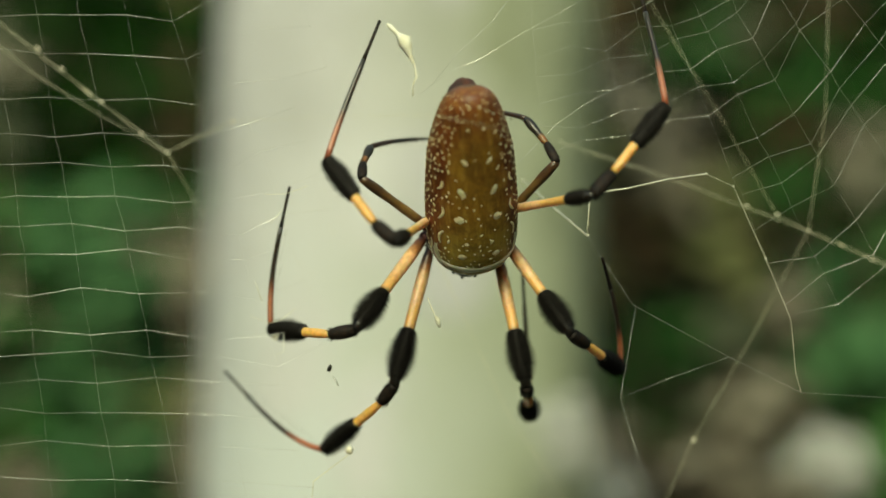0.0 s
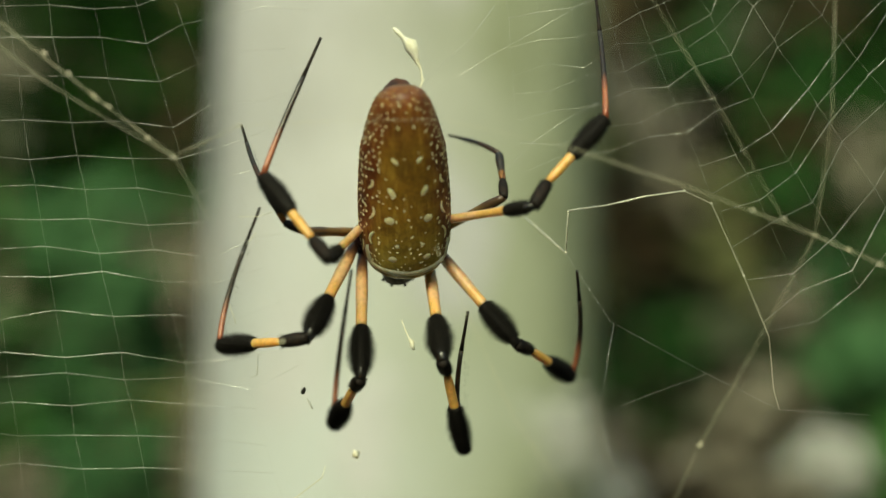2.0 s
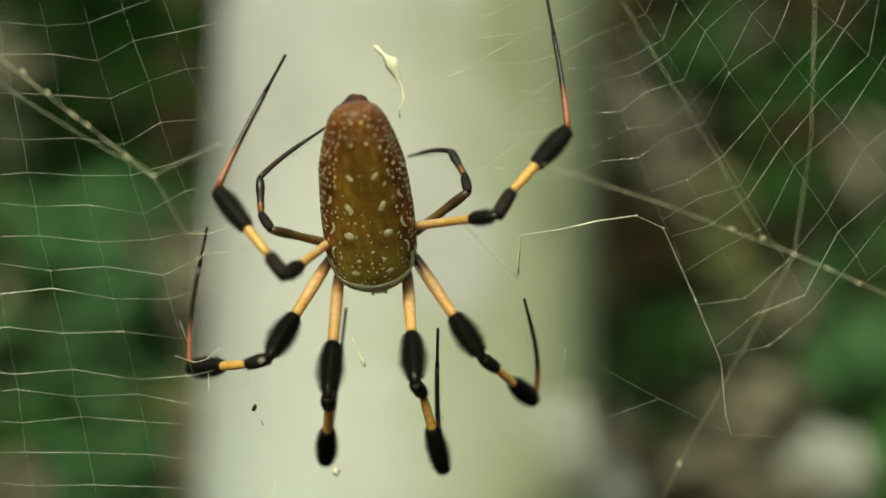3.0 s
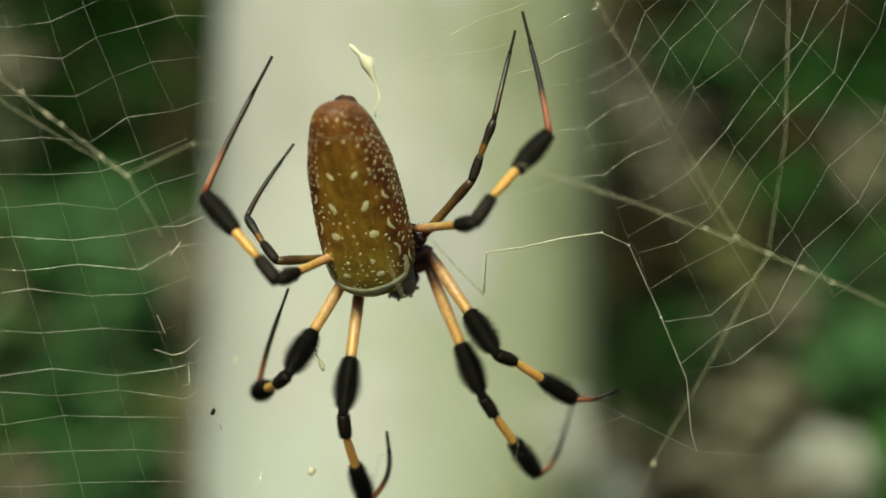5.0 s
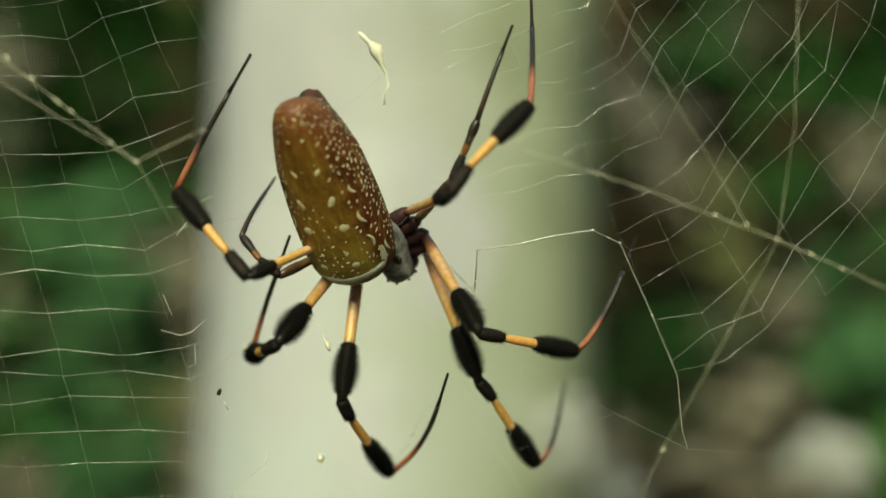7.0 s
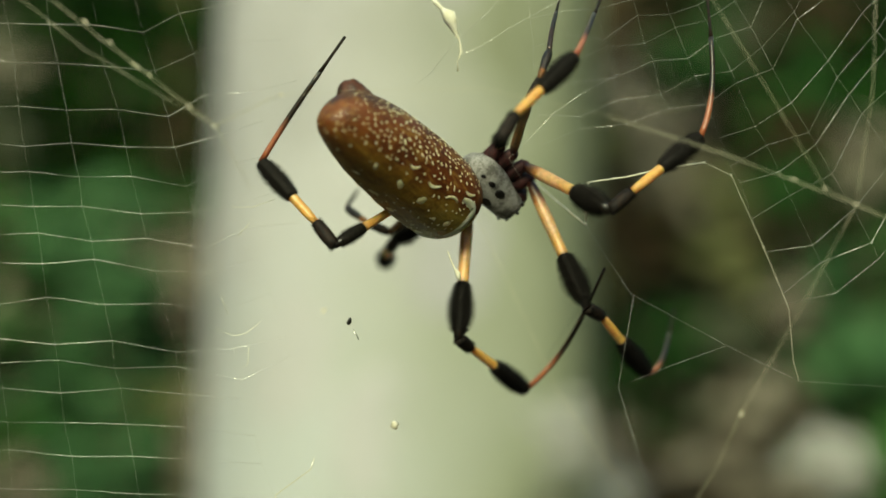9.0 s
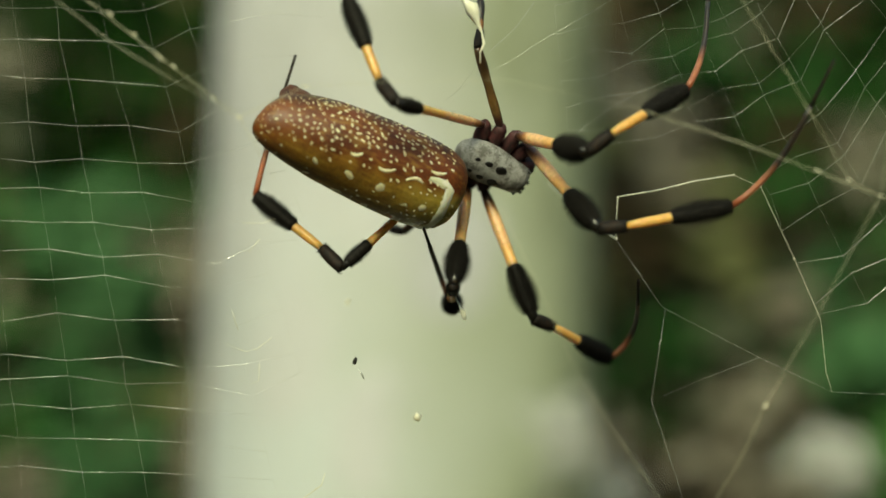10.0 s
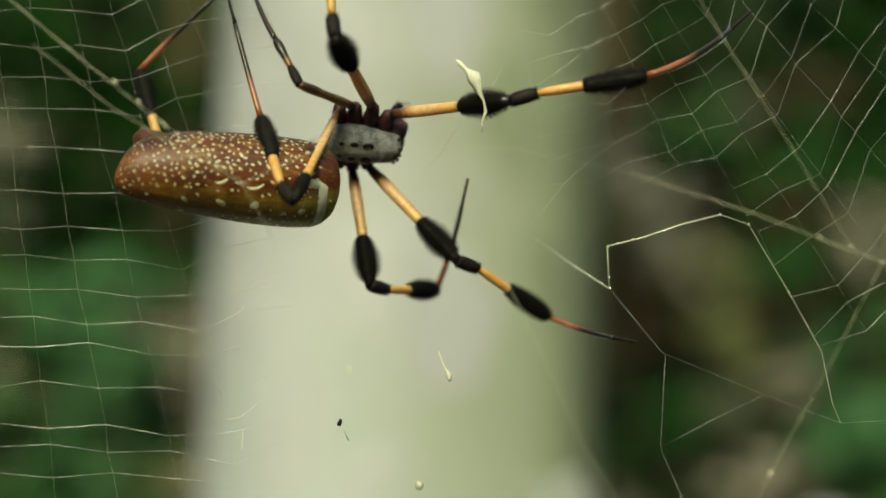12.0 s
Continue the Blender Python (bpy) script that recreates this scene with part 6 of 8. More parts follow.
    walk(legs['d'][2], [(0, pose(0.01151, -0.01425, 0.01048, -68.4, 20, -153.8)), (0.25, pose(0.01098, -0.01299, 0.01132, -68, 26.5, -151)), (0.5, pose(0.01014, -0.01184, 0.0121, -67.6, 32.9, -148)),
        (1, pose(0.01038, -0.01227, 0.01209, -61, 32.5, -148.3)), (1.5, pose(0.01054, -0.01294, 0.01261, -57.8, 26.8, -152.1)), (2, pose(0.01001, -0.01323, 0.01152, -66.9, 26, -152.6)),
        (2.5, pose(0.01116, -0.0135, 0.01139, -68.4, 24.6, -153.2)), (3, pose(0.01125, -0.0133, 0.0111, -60.6, 22.1, -154.5)), (3.2, pose(0.01117, -0.01355, 0.01123, -61.8, 21.4, -154.9)),
        (3.6, pose(0.01131, -0.01368, 0.01119, -60.6, 20.8, -155.3)), (4, pose(0.0115, -0.01391, 0.01111, -58.9, 20, -155.8)), (4.4, pose(0.01167, -0.01419, 0.01101, -57.2, 19.1, -156.4)),
        (4.8, pose(0.01176, -0.0144, 0.01092, -56, 18.5, -156.8)), (5, pose(0.01189, -0.0158, 0.01012, -56.4, 17.6, -157.4)), (5.5, pose(0.01248, -0.01659, 0.00955, -53.3, 14.3, -159.8)),
        (6, pose(0.01313, -0.01558, 0.01074, -46.2, 17.9, -156.6)), (6.5, pose(0.01233, -0.01548, 0.01119, -47.1, 19.2, -155.4)), (7, pose(0.01359, -0.01546, 0.01016, -53.7, 16.6, -157.6)),
        (7.2, pose(0.01418, -0.01455, 0.01044, -54, 17.5, -156.9)), (7.6, pose(0.01428, -0.01421, 0.0106, -51.1, 16.9, -157.5)), (8, pose(0.01446, -0.01373, 0.0108, -46.9, 15.8, -158.4)),
        (8.4, pose(0.01465, -0.01327, 0.01096, -42.9, 14.7, -159.6)), (8.8, pose(0.01479, -0.01296, 0.01105, -40.2, 13.9, -160.6)), (9, pose(0.01569, -0.01376, 0.01035, -42.7, 11.3, -163.6)),
        (9.5, pose(0.0155, -0.01765, 0.0072, -44.5, 0.9, -174.4)), (9.75, pose(0.01588, -0.01629, 0.00815, -38, 1.2, -174.1)), (10, pose(0.01629, -0.01487, 0.00895, -31.4, 1.1, -174.3)),
        (10.5, pose(0.00137, -0.02531, -0.00855, -57.4, -11.3, 173)), (11, pose(0.01167, -0.02346, -0.00914, -39.9, -13.8, 170.8)), (11.5, pose(0.00893, -0.02495, -0.0013, -35.9, -29.4, 149.6)),
        (12, pose(0.0063, -0.02468, -0.00239, -60.6, -21.6, 157.3))])
    walk(legs['d'][3], [(0, pose(0.0164, -0.01633, 0.00093, -124.5, -21, -69.4)), (0.25, pose(0.01692, -0.01439, 0.00226, -117.7, -22.4, -65.5)), (0.5, pose(0.01699, -0.01246, 0.00361, -111, -24.1, -61.6)),
        (1, pose(0.01753, -0.01408, 0.00402, -110, -27.7, -69.1)), (1.5, pose(0.01695, -0.01614, 0.00436, -114.8, -30.3, -74.2)), (2, pose(0.0159, -0.015, 0.00249, -122.1, -22.4, -69.4)),
        (2.5, pose(0.01676, -0.01518, 0.00216, -123.3, -19, -73.7)), (3, pose(0.01679, -0.0166, 0.00228, -125.8, -24.9, -81.3)), (3.2, pose(0.01653, -0.01674, 0.00226, -123.1, -23.2, -82.9)),
        (3.6, pose(0.01663, -0.01713, 0.0023, -125.2, -24.6, -83.1)), (4, pose(0.01673, -0.01775, 0.00232, -128.5, -26.6, -83.5)), (4.4, pose(0.01679, -0.01841, 0.00233, -131.8, -28.6, -84)),
        (4.8, pose(0.0168, -0.01888, 0.00232, -134.2, -30, -84.3)), (5, pose(0.01676, -0.02032, 0.00145, -131.9, -29, -86.6)), (5.5, pose(0.01677, -0.02196, 0.00106, -134, -33, -88.1)),
        (6, pose(0.01836, -0.02157, 0.00324, -139.1, -42.3, -79.6)), (6.5, pose(0.01781, -0.02114, 0.00363, -129.5, -37.8, -87.9)), (7, pose(0.01838, -0.02049, 0.00173, -142, -33.4, -83)),
        (7.2, pose(0.01914, -0.01941, 0.00201, -143, -32.9, -82.7)), (7.6, pose(0.01919, -0.0196, 0.00247, -142.3, -35, -86.4)), (8, pose(0.01923, -0.01987, 0.00313, -141, -37.8, -92.1)),
        (8.4, pose(0.01921, -0.02011, 0.00377, -139.4, -40.5, -98.1)), (8.8, pose(0.01916, -0.02027, 0.0042, -138.1, -42.2, -102.4)), (9, pose(0.01935, -0.02105, 0.00308, -141.2, -40.5, -103.7)),
        (9.5, pose(0.01637, -0.0254, -0.00045, -148.3, -40.5, -116.7)), (9.75, pose(0.01689, -0.02484, 0.00143, -132, -43.2, -126)), (10, pose(0.01732, -0.02414, 0.00326, -114.1, -44.1, -137.5)),
        (10.5, pose(-0.00114, -0.03094, -0.01757, -86.6, -32.2, -140.2)), (11, pose(0.00869, -0.03148, -0.01594, -72.8, -29.4, -163.1)), (11.5, pose(0.00174, -0.03099, -0.00689, -89, -30.5, 150.6)),
        (12, pose(0.001, -0.02828, -0.01124, -153, -35.8, -149.8))])
    walk(legs['e'][0], [(0, pose(-0.00392, 0.00308, -0.00126, 60.7, -1.9, 6.8)), (0.25, pose(-0.00392, 0.00308, -0.00126, 70.8, -8, 9.6)), (0.5, pose(-0.00392, 0.00308, -0.00126, 81.3, -13.2, 10.9)),
        (1, pose(-0.00392, 0.00308, -0.00126, 78.7, -15.8, 11.4)), (1.5, pose(-0.00392, 0.00308, -0.00126, 70.8, -8, 9.2)), (2, pose(-0.00392, 0.00308, -0.00126, 93.2, -2.8, 8.5)),
        (2.5, pose(-0.00392, 0.00308, -0.00126, 85.6, -1.9, 8.5)), (3, pose(-0.00392, 0.00308, -0.00126, 83.7, 3.4, 8)), (3.2, pose(-0.00392, 0.00308, -0.00126, 85.8, 3.2, 8)),
        (3.6, pose(-0.00392, 0.00308, -0.00126, 78.5, 2.1, 8.1)), (4, pose(-0.00392, 0.00308, -0.00126, 67, 1.4, 8.4)), (4.4, pose(-0.00392, 0.00308, -0.00126, 55.4, 1.8, 8.1)),
        (4.8, pose(-0.00392, 0.00308, -0.00126, 47.9, 2.6, 7.5)), (5, pose(-0.00392, 0.00308, -0.00126, 47.8, 0.3, 9.5)), (5.5, pose(-0.00392, 0.00308, -0.00126, 45.8, -0.8, 10.6)),
        (6, pose(-0.00392, 0.00308, -0.00126, 40, -3.2, 13.2)), (6.5, pose(-0.00392, 0.00308, -0.00126, 40.4, -3.8, 13.9)), (7, pose(-0.00392, 0.00308, -0.00126, 46.2, 1.8, 8)),
        (7.2, pose(-0.00392, 0.00308, -0.00126, 46.4, 3.1, 6.7)), (7.6, pose(-0.00392, 0.00308, -0.00126, 47.8, 3.2, 6.6)), (8, pose(-0.00392, 0.00308, -0.00126, 49.8, 3.1, 6.7)),
        (8.4, pose(-0.00392, 0.00308, -0.00126, 51.7, 2.8, 6.9)), (8.8, pose(-0.00392, 0.00308, -0.00126, 53, 2.5, 7.2)), (9, pose(-0.00392, 0.00308, -0.00126, 52.9, 2.7, 7)),
        (9.5, pose(-0.00392, 0.00308, -0.00126, 63.4, 9.9, 2.5)), (9.75, pose(-0.00392, 0.00308, -0.00126, 67, 0.2, 7)), (10, pose(-0.00392, 0.00308, -0.00126, 68.7, -10, 11.2)),
        (10.5, pose(-0.00392, 0.00308, -0.00126, 59.7, -8.2, 10.3)), (11, pose(-0.00392, 0.00308, -0.00126, 70.7, -1.3, 7.1)), (11.5, pose(-0.00392, 0.00308, -0.00126, 59.4, -12.2, 12.2)),
        (12, pose(-0.00392, 0.00308, -0.00126, 32.1, -25.5, 25.8))])
    walk(legs['e'][1], [(0, pose(-0.00552, 0.01204, 0.01492, -23.1, -2.3, 7.2)), (0.25, pose(-0.00734, 0.00868, 0.0161, -24.4, -6.7, -2.8)), (0.5, pose(-0.00858, 0.00506, 0.0166, -21.6, -11.1, -13.3)),
        (1, pose(-0.00949, 0.00569, 0.01625, -10.2, -4.5, 9.9)), (1.5, pose(-0.00731, 0.00873, 0.01609, 6.4, -4.4, 11.2)), (2, pose(-0.00465, 0.00191, 0.01725, -16.8, -4.3, 12.8)),
        (2.5, pose(-0.00475, 0.0044, 0.01723, -21.7, -5.7, 8.6)), (3, pose(-0.0031, 0.00524, 0.01716, -15.1, -3.9, 14.3)), (3.2, pose(-0.00309, 0.00456, 0.01722, -11, -3.5, 15.8)),
        (3.6, pose(-0.0038, 0.00683, 0.01692, -6.3, -3.4, 16.5)), (4, pose(-0.00457, 0.01031, 0.01582, 1.1, -3.4, 17.4)), (4.4, pose(-0.00493, 0.01358, 0.01401, 8.5, -3.4, 18.3)),
        (4.8, pose(-0.00492, 0.01551, 0.01249, 13.4, -3.5, 18.7)), (5, pose(-0.00591, 0.0154, 0.01248, 12.3, -1.6, 10.3)), (5.5, pose(-0.00649, 0.01577, 0.01204, 0.4, -1.4, 8.8)),
        (6, pose(-0.00781, 0.01677, 0.01065, -5.1, -1.5, 8.7)), (6.5, pose(-0.00807, 0.01662, 0.01074, -7.4, -0.9, 13.8)), (7, pose(-0.0053, 0.01587, 0.01212, 10.6, -0.8, 10.7)),
        (7.2, pose(-0.00468, 0.01588, 0.01216, 11.8, -1, 11.9)), (7.6, pose(-0.0046, 0.01556, 0.01246, 8.9, -0.9, 11.4)), (8, pose(-0.00455, 0.01508, 0.01289, 4.7, -0.8, 10.5)),
        (8.4, pose(-0.00459, 0.01458, 0.01329, 0.5, -0.8, 9.4)), (8.8, pose(-0.00467, 0.01424, 0.01355, -2.4, -0.8, 8.6)), (9, pose(-0.00458, 0.01428, 0.01353, -18.8, -1.7, 3.6)),
        (9.5, pose(-0.00143, 0.01152, 0.01508, 22, -2.4, 26.5)), (9.75, pose(-0.00473, 0.01027, 0.01583, 12.7, -4.5, 33.3)), (10, pose(-0.00817, 0.00913, 0.01577, 3, -5.4, 40)),
        (10.5, pose(-0.00783, 0.01188, 0.01461, -11.2, -4.3, 56.4)), (11, pose(-0.00508, 0.00912, 0.01625, -14.4, -6.9, 44.6)), (11.5, pose(-0.00922, 0.01161, 0.01435, -0.1, -8.7, 31)),
        (12, pose(-0.01458, 0.01539, 0.00764, -1.1, -8.7, 27.5))])
    walk(legs['e'][2], [(0, pose(-0.00585, 0.01499, 0.01366, -25.2, -4.2, 9.2)), (0.25, pose(-0.00704, 0.01161, 0.01478, -30.8, -5.8, 6.2)), (0.5, pose(-0.00767, 0.00792, 0.01543, -34.8, -8.5, 2)),
        (1, pose(-0.00999, 0.00882, 0.01569, -2, -5.8, 10)), (1.5, pose(-0.00795, 0.01187, 0.01645, -2.1, -6.1, 3.5)), (2, pose(-0.00526, 0.00494, 0.01632, 12.9, -6.6, 9.6)),
        (2.5, pose(-0.00509, 0.00738, 0.01605, -20.2, -6.9, 4.8)), (3, pose(-0.00382, 0.00827, 0.01632, 12.9, -7, 4.3)), (3.2, pose(-0.00392, 0.00761, 0.01661, 9.4, -7.7, 7.9)),
        (3.6, pose(-0.00469, 0.00991, 0.01657, 9.1, -7.8, 8.8)), (4, pose(-0.00554, 0.01338, 0.01589, 8.5, -8, 10.2)), (4.4, pose(-0.00595, 0.01659, 0.01449, 7.9, -8.2, 11.6)),
        (4.8, pose(-0.00597, 0.01846, 0.01324, 7.6, -8.4, 12.5)), (5, pose(-0.00649, 0.0185, 0.01316, 5.2, -8, 9.5)), (5.5, pose(-0.00698, 0.01896, 0.01206, 3, -7.7, 5.5)),
        (6, pose(-0.00828, 0.01995, 0.01037, 5.7, -8.2, 11.2)), (6.5, pose(-0.00883, 0.01973, 0.01032, 1.8, -8.2, 11.1)), (7, pose(-0.00589, 0.01898, 0.01271, 8.7, -7.5, 3.6)),
        (7.2, pose(-0.00534, 0.01896, 0.01282, 8.6, -7, 0.6)), (7.6, pose(-0.00524, 0.01868, 0.01296, 6.8, -7, 0.5)), (8, pose(-0.00514, 0.01824, 0.01315, 4.1, -7, 0.3)),
        (8.4, pose(-0.00512, 0.01776, 0.01332, 1.4, -7, 0)), (8.8, pose(-0.00515, 0.01743, 0.01341, -0.5, -7, -0.3)), (9, pose(-0.00474, 0.01733, 0.01249, -5.4, -7.2, -4.9)),
        (9.5, pose(-0.00281, 0.01417, 0.01628, 15.9, -8.8, 12.3)), (9.75, pose(-0.0065, 0.01287, 0.01654, 1.8, -10.7, 24.3)), (10, pose(-0.01025, 0.01158, 0.01593, -12.6, -9.6, 36.1)),
        (10.5, pose(-0.01044, 0.01367, 0.01398, -14.8, -5, 54.9)), (11, pose(-0.0072, 0.01141, 0.01546, -11.5, -7.8, 42.6)), (11.5, pose(-0.01087, 0.01437, 0.01435, 4.6, -8.5, 31.7)),
        (12, pose(-0.01606, 0.01826, 0.00758, 6.7, -7.7, 23.6))])
    walk(legs['e'][3], [(0, pose(-0.00732, 0.02662, 0.00815, -151.6, 7.7, 3.5)), (0.25, pose(-0.00757, 0.02274, 0.00817, -161.3, -12.3, 10.1)), (0.5, pose(-0.00695, 0.0186, 0.00813, -172.4, -32.5, 22)),
        (1, pose(-0.01221, 0.02158, 0.01523, 169.9, -32.4, 26.6)), (1.5, pose(-0.0087, 0.02479, 0.01599, -160.3, -39.1, 7.9)), (2, pose(-0.00771, 0.01734, 0.01919, -158.6, -32.8, -12.4)),
        (2.5, pose(-0.00557, 0.01955, 0.01161, -161.2, -15.3, 6.3)), (3, pose(-0.00511, 0.02084, 0.01919, -157.9, -9.7, -8.8)), (3.2, pose(-0.00595, 0.02024, 0.01871, -117.7, 12.3, 11.2)),
        (3.6, pose(-0.00692, 0.02251, 0.01859, -107.5, 16.3, 12.7)), (4, pose(-0.00807, 0.02594, 0.01778, -90.5, 19.2, 14.4)), (4.4, pose(-0.00879, 0.02911, 0.01626, -73.4, 19.3, 15.5)),
        (4.8, pose(-0.009, 0.03095, 0.01492, -63.1, 17.8, 16)), (5, pose(-0.00877, 0.0312, 0.01432, -61.3, 14.9, 11.6)), (5.5, pose(-0.00832, 0.03183, 0.01273, -67.9, 3.2, 6.1)),
        (6, pose(-0.01097, 0.03256, 0.01165, -83.8, 1.3, 12.2)), (6.5, pose(-0.01137, 0.03243, 0.01072, -78, 2.1, 11.4)), (7, pose(-0.00696, 0.03175, 0.01465, -68.3, 10.6, 6.4)),
        (7.2, pose(-0.0057, 0.03177, 0.01473, -66.7, 10, 3.1)), (7.6, pose(-0.00554, 0.03155, 0.01447, -66.2, 8.9, 2.4)), (8, pose(-0.00533, 0.03116, 0.01407, -65.3, 7.3, 1.3)),
        (8.4, pose(-0.00516, 0.03072, 0.01362, -64.4, 5.5, 0.3)), (8.8, pose(-0.00507, 0.03038, 0.0133, -63.8, 4.3, -0.4)), (9, pose(-0.00349, 0.03017, 0.01128, -66.4, 6.3, -6.2)),
        (9.5, pose(-0.00599, 0.02624, 0.01979, -40, 29.8, 24.1)), (9.75, pose(-0.0119, 0.02464, 0.01695, -49.3, 51.3, 26.9)), (10, pose(-0.01732, 0.02208, 0.01315, -95.2, 71.7, -7.7)),
        (10.5, pose(-0.02052, 0.02111, 0.01069, -74.9, 23.6, 47)), (11, pose(-0.01553, 0.021, 0.0129, -77.6, 7.1, 39.5)), (11.5, pose(-0.0178, 0.02528, 0.01538, -62, -14.4, 31.3)),
        (12, pose(-0.02139, 0.02997, 0.00907, -40.8, -14.4, 22.8))])
    walk(legs['f'][0], [(0, pose(-0.00462, 0.00098, -0.00126, 70.2, -17.4, 23.1)), (0.25, pose(-0.00462, 0.00098, -0.00126, 74.7, -26.7, 26.3)), (0.5, pose(-0.00462, 0.00098, -0.00126, 80.1, -35.2, 28.5)),
        (1, pose(-0.00462, 0.00098, -0.00126, 74, -37.1, 29)), (1.5, pose(-0.00462, 0.00098, -0.00126, 56.2, -36.3, 28.6)), (2, pose(-0.00462, 0.00098, -0.00126, 57.5, -29.4, 23.2)),
        (2.5, pose(-0.00462, 0.00098, -0.00126, 76.1, -21.8, 19.6)), (3, pose(-0.00462, 0.00098, -0.00126, 52.4, -19.1, 18.2)), (3.2, pose(-0.00462, 0.00098, -0.00126, 66.3, -18.7, 18)),
        (3.6, pose(-0.00462, 0.00098, -0.00126, 61.4, -18.4, 17.8)), (4, pose(-0.00462, 0.00098, -0.00126, 54.3, -17.6, 17.3)), (4.4, pose(-0.00462, 0.00098, -0.00126, 47.3, -16.4, 16.3)),
        (4.8, pose(-0.00462, 0.00098, -0.00126, 42.6, -15.5, 15.3)), (5, pose(-0.00462, 0.00098, -0.00126, 61.3, -13.2, 13.5)), (5.5, pose(-0.00462, 0.00098, -0.00126, 65, -22.5, 18.4)),
        (6, pose(-0.00462, 0.00098, -0.00126, 63.6, -30.2, 22.5)), (6.5, pose(-0.00462, 0.00098, -0.00126, 62.1, -32.3, 23.8)), (7, pose(-0.00462, 0.00098, -0.00126, 69.6, -11.9, 14)),
        (7.2, pose(-0.00462, 0.00098, -0.00126, 70.3, -8, 12.6)), (7.6, pose(-0.00462, 0.00098, -0.00126, 70.8, -16.7, 15.7)), (8, pose(-0.00462, 0.00098, -0.00126, 70, -30.9, 21.2)),
        (8.4, pose(-0.00462, 0.00098, -0.00126, 66.1, -44.9, 28.4)), (8.8, pose(-0.00462, 0.00098, -0.00126, 61.2, -53.4, 34.8)), (9, pose(-0.00462, 0.00098, -0.00126, 67.1, -31.7, 20.6)),
        (9.5, pose(-0.00462, 0.00098, -0.00126, 73, -18.8, 15.5)), (9.75, pose(-0.00462, 0.00098, -0.00126, 71.8, -25.5, 17.8)), (10, pose(-0.00462, 0.00098, -0.00126, 69.5, -32.1, 20.4)),
        (10.5, pose(-0.00462, 0.00098, -0.00126, 66.4, -21.9, 15.8)), (11, pose(-0.00462, 0.00098, -0.00126, 76.2, -14.9, 13.3)), (11.5, pose(-0.00462, 0.00098, -0.00126, 98.1, -60.2, 16.1)),
        (12, pose(-0.00462, 0.00098, -0.00126, 104.4, -68.4, 12.3))])
    walk(legs['f'][1], [(0, pose(-0.01116, 0.00432, 0.01371, -9.7, -30.9, 41.4)), (0.25, pose(-0.01304, 0.00173, 0.01311, -14, -29.5, 49.2)), (0.5, pose(-0.01431, -0.00103, 0.01215, -18.7, -27.5, 56.6)),
        (1, pose(-0.0153, 0.00031, 0.01152, -17.2, -26.7, 59.5)), (1.5, pose(-0.01627, 0.0052, 0.00989, -32.2, -25.5, 62.5)), (2, pose(-0.01448, 0.00649, 0.011, -24.8, -31.4, 50.2)),
        (2.5, pose(-0.01163, 0.00272, 0.01376, -14.5, -32.8, 45.4)), (3, pose(-0.01191, 0.00929, 0.01122, -13.9, -34.8, 35.8)), (3.2, pose(-0.01135, 0.00584, 0.0132, -16.9, -32.2, 47.2)),
        (3.6, pose(-0.01146, 0.00716, 0.01263, -17.6, -33.4, 42.8)), (4, pose(-0.01141, 0.00906, 0.01164, -18.8, -35.1, 36.4)), (4.4, pose(-0.01111, 0.01087, 0.01049, -20.1, -36.9, 30.2)),
        (4.8, pose(-0.01076, 0.01202, 0.00962, -21.1, -38.1, 26.1)), (5, pose(-0.00974, 0.00798, 0.01298, -17.8, -34.9, 37.3)), (5.5, pose(-0.01234, 0.00584, 0.01269, -14.1, -30.5, 55.5)),
        (6, pose(-0.0144, 0.00495, 0.01164, -15.2, -30.1, 57.2)), (6.5, pose(-0.01497, 0.00493, 0.01119, -34.7, -24, 71.7)), (7, pose(-0.00916, 0.00583, 0.01403, -16.9, -35.4, 45.1)),
        (7.2, pose(-0.00796, 0.006, 0.01428, -19.5, -35.7, 43.9)), (7.6, pose(-0.01045, 0.00502, 0.01382, -29.2, -32.1, 53.6)), (8, pose(-0.01418, 0.0034, 0.01218, -41.9, -23.6, 67)),
        (8.4, pose(-0.0173, 0.0018, 0.00953, -50.9, -12.8, 77.7)), (8.8, pose(-0.01884, 0.00088, 0.00744, -54.9, -5.5, 83.3)), (9, pose(-0.01446, 0.00421, 0.0118, -37.2, -7.3, 81.6)),
        (9.5, pose(-0.01088, 0.00432, 0.01382, -12.6, -10.5, 74.5)), (9.75, pose(-0.0127, 0.00387, 0.01303, -14.4, -11.1, 72.2)), (10, pose(-0.01444, 0.00355, 0.01197, -16.2, -11.7, 70)),
        (10.5, pose(-0.01191, 0.00584, 0.01292, -15.4, -13.1, 64.7)), (11, pose(-0.00959, 0.0039, 0.01438, -12.1, -13.8, 61.9)), (11.5, pose(-0.01772, -0.00525, 0.00695, -71.8, -4.3, 72.6)),
        (12, pose(-0.0184, -0.00627, 0.00469, -84.8, 5.3, 74.5))])
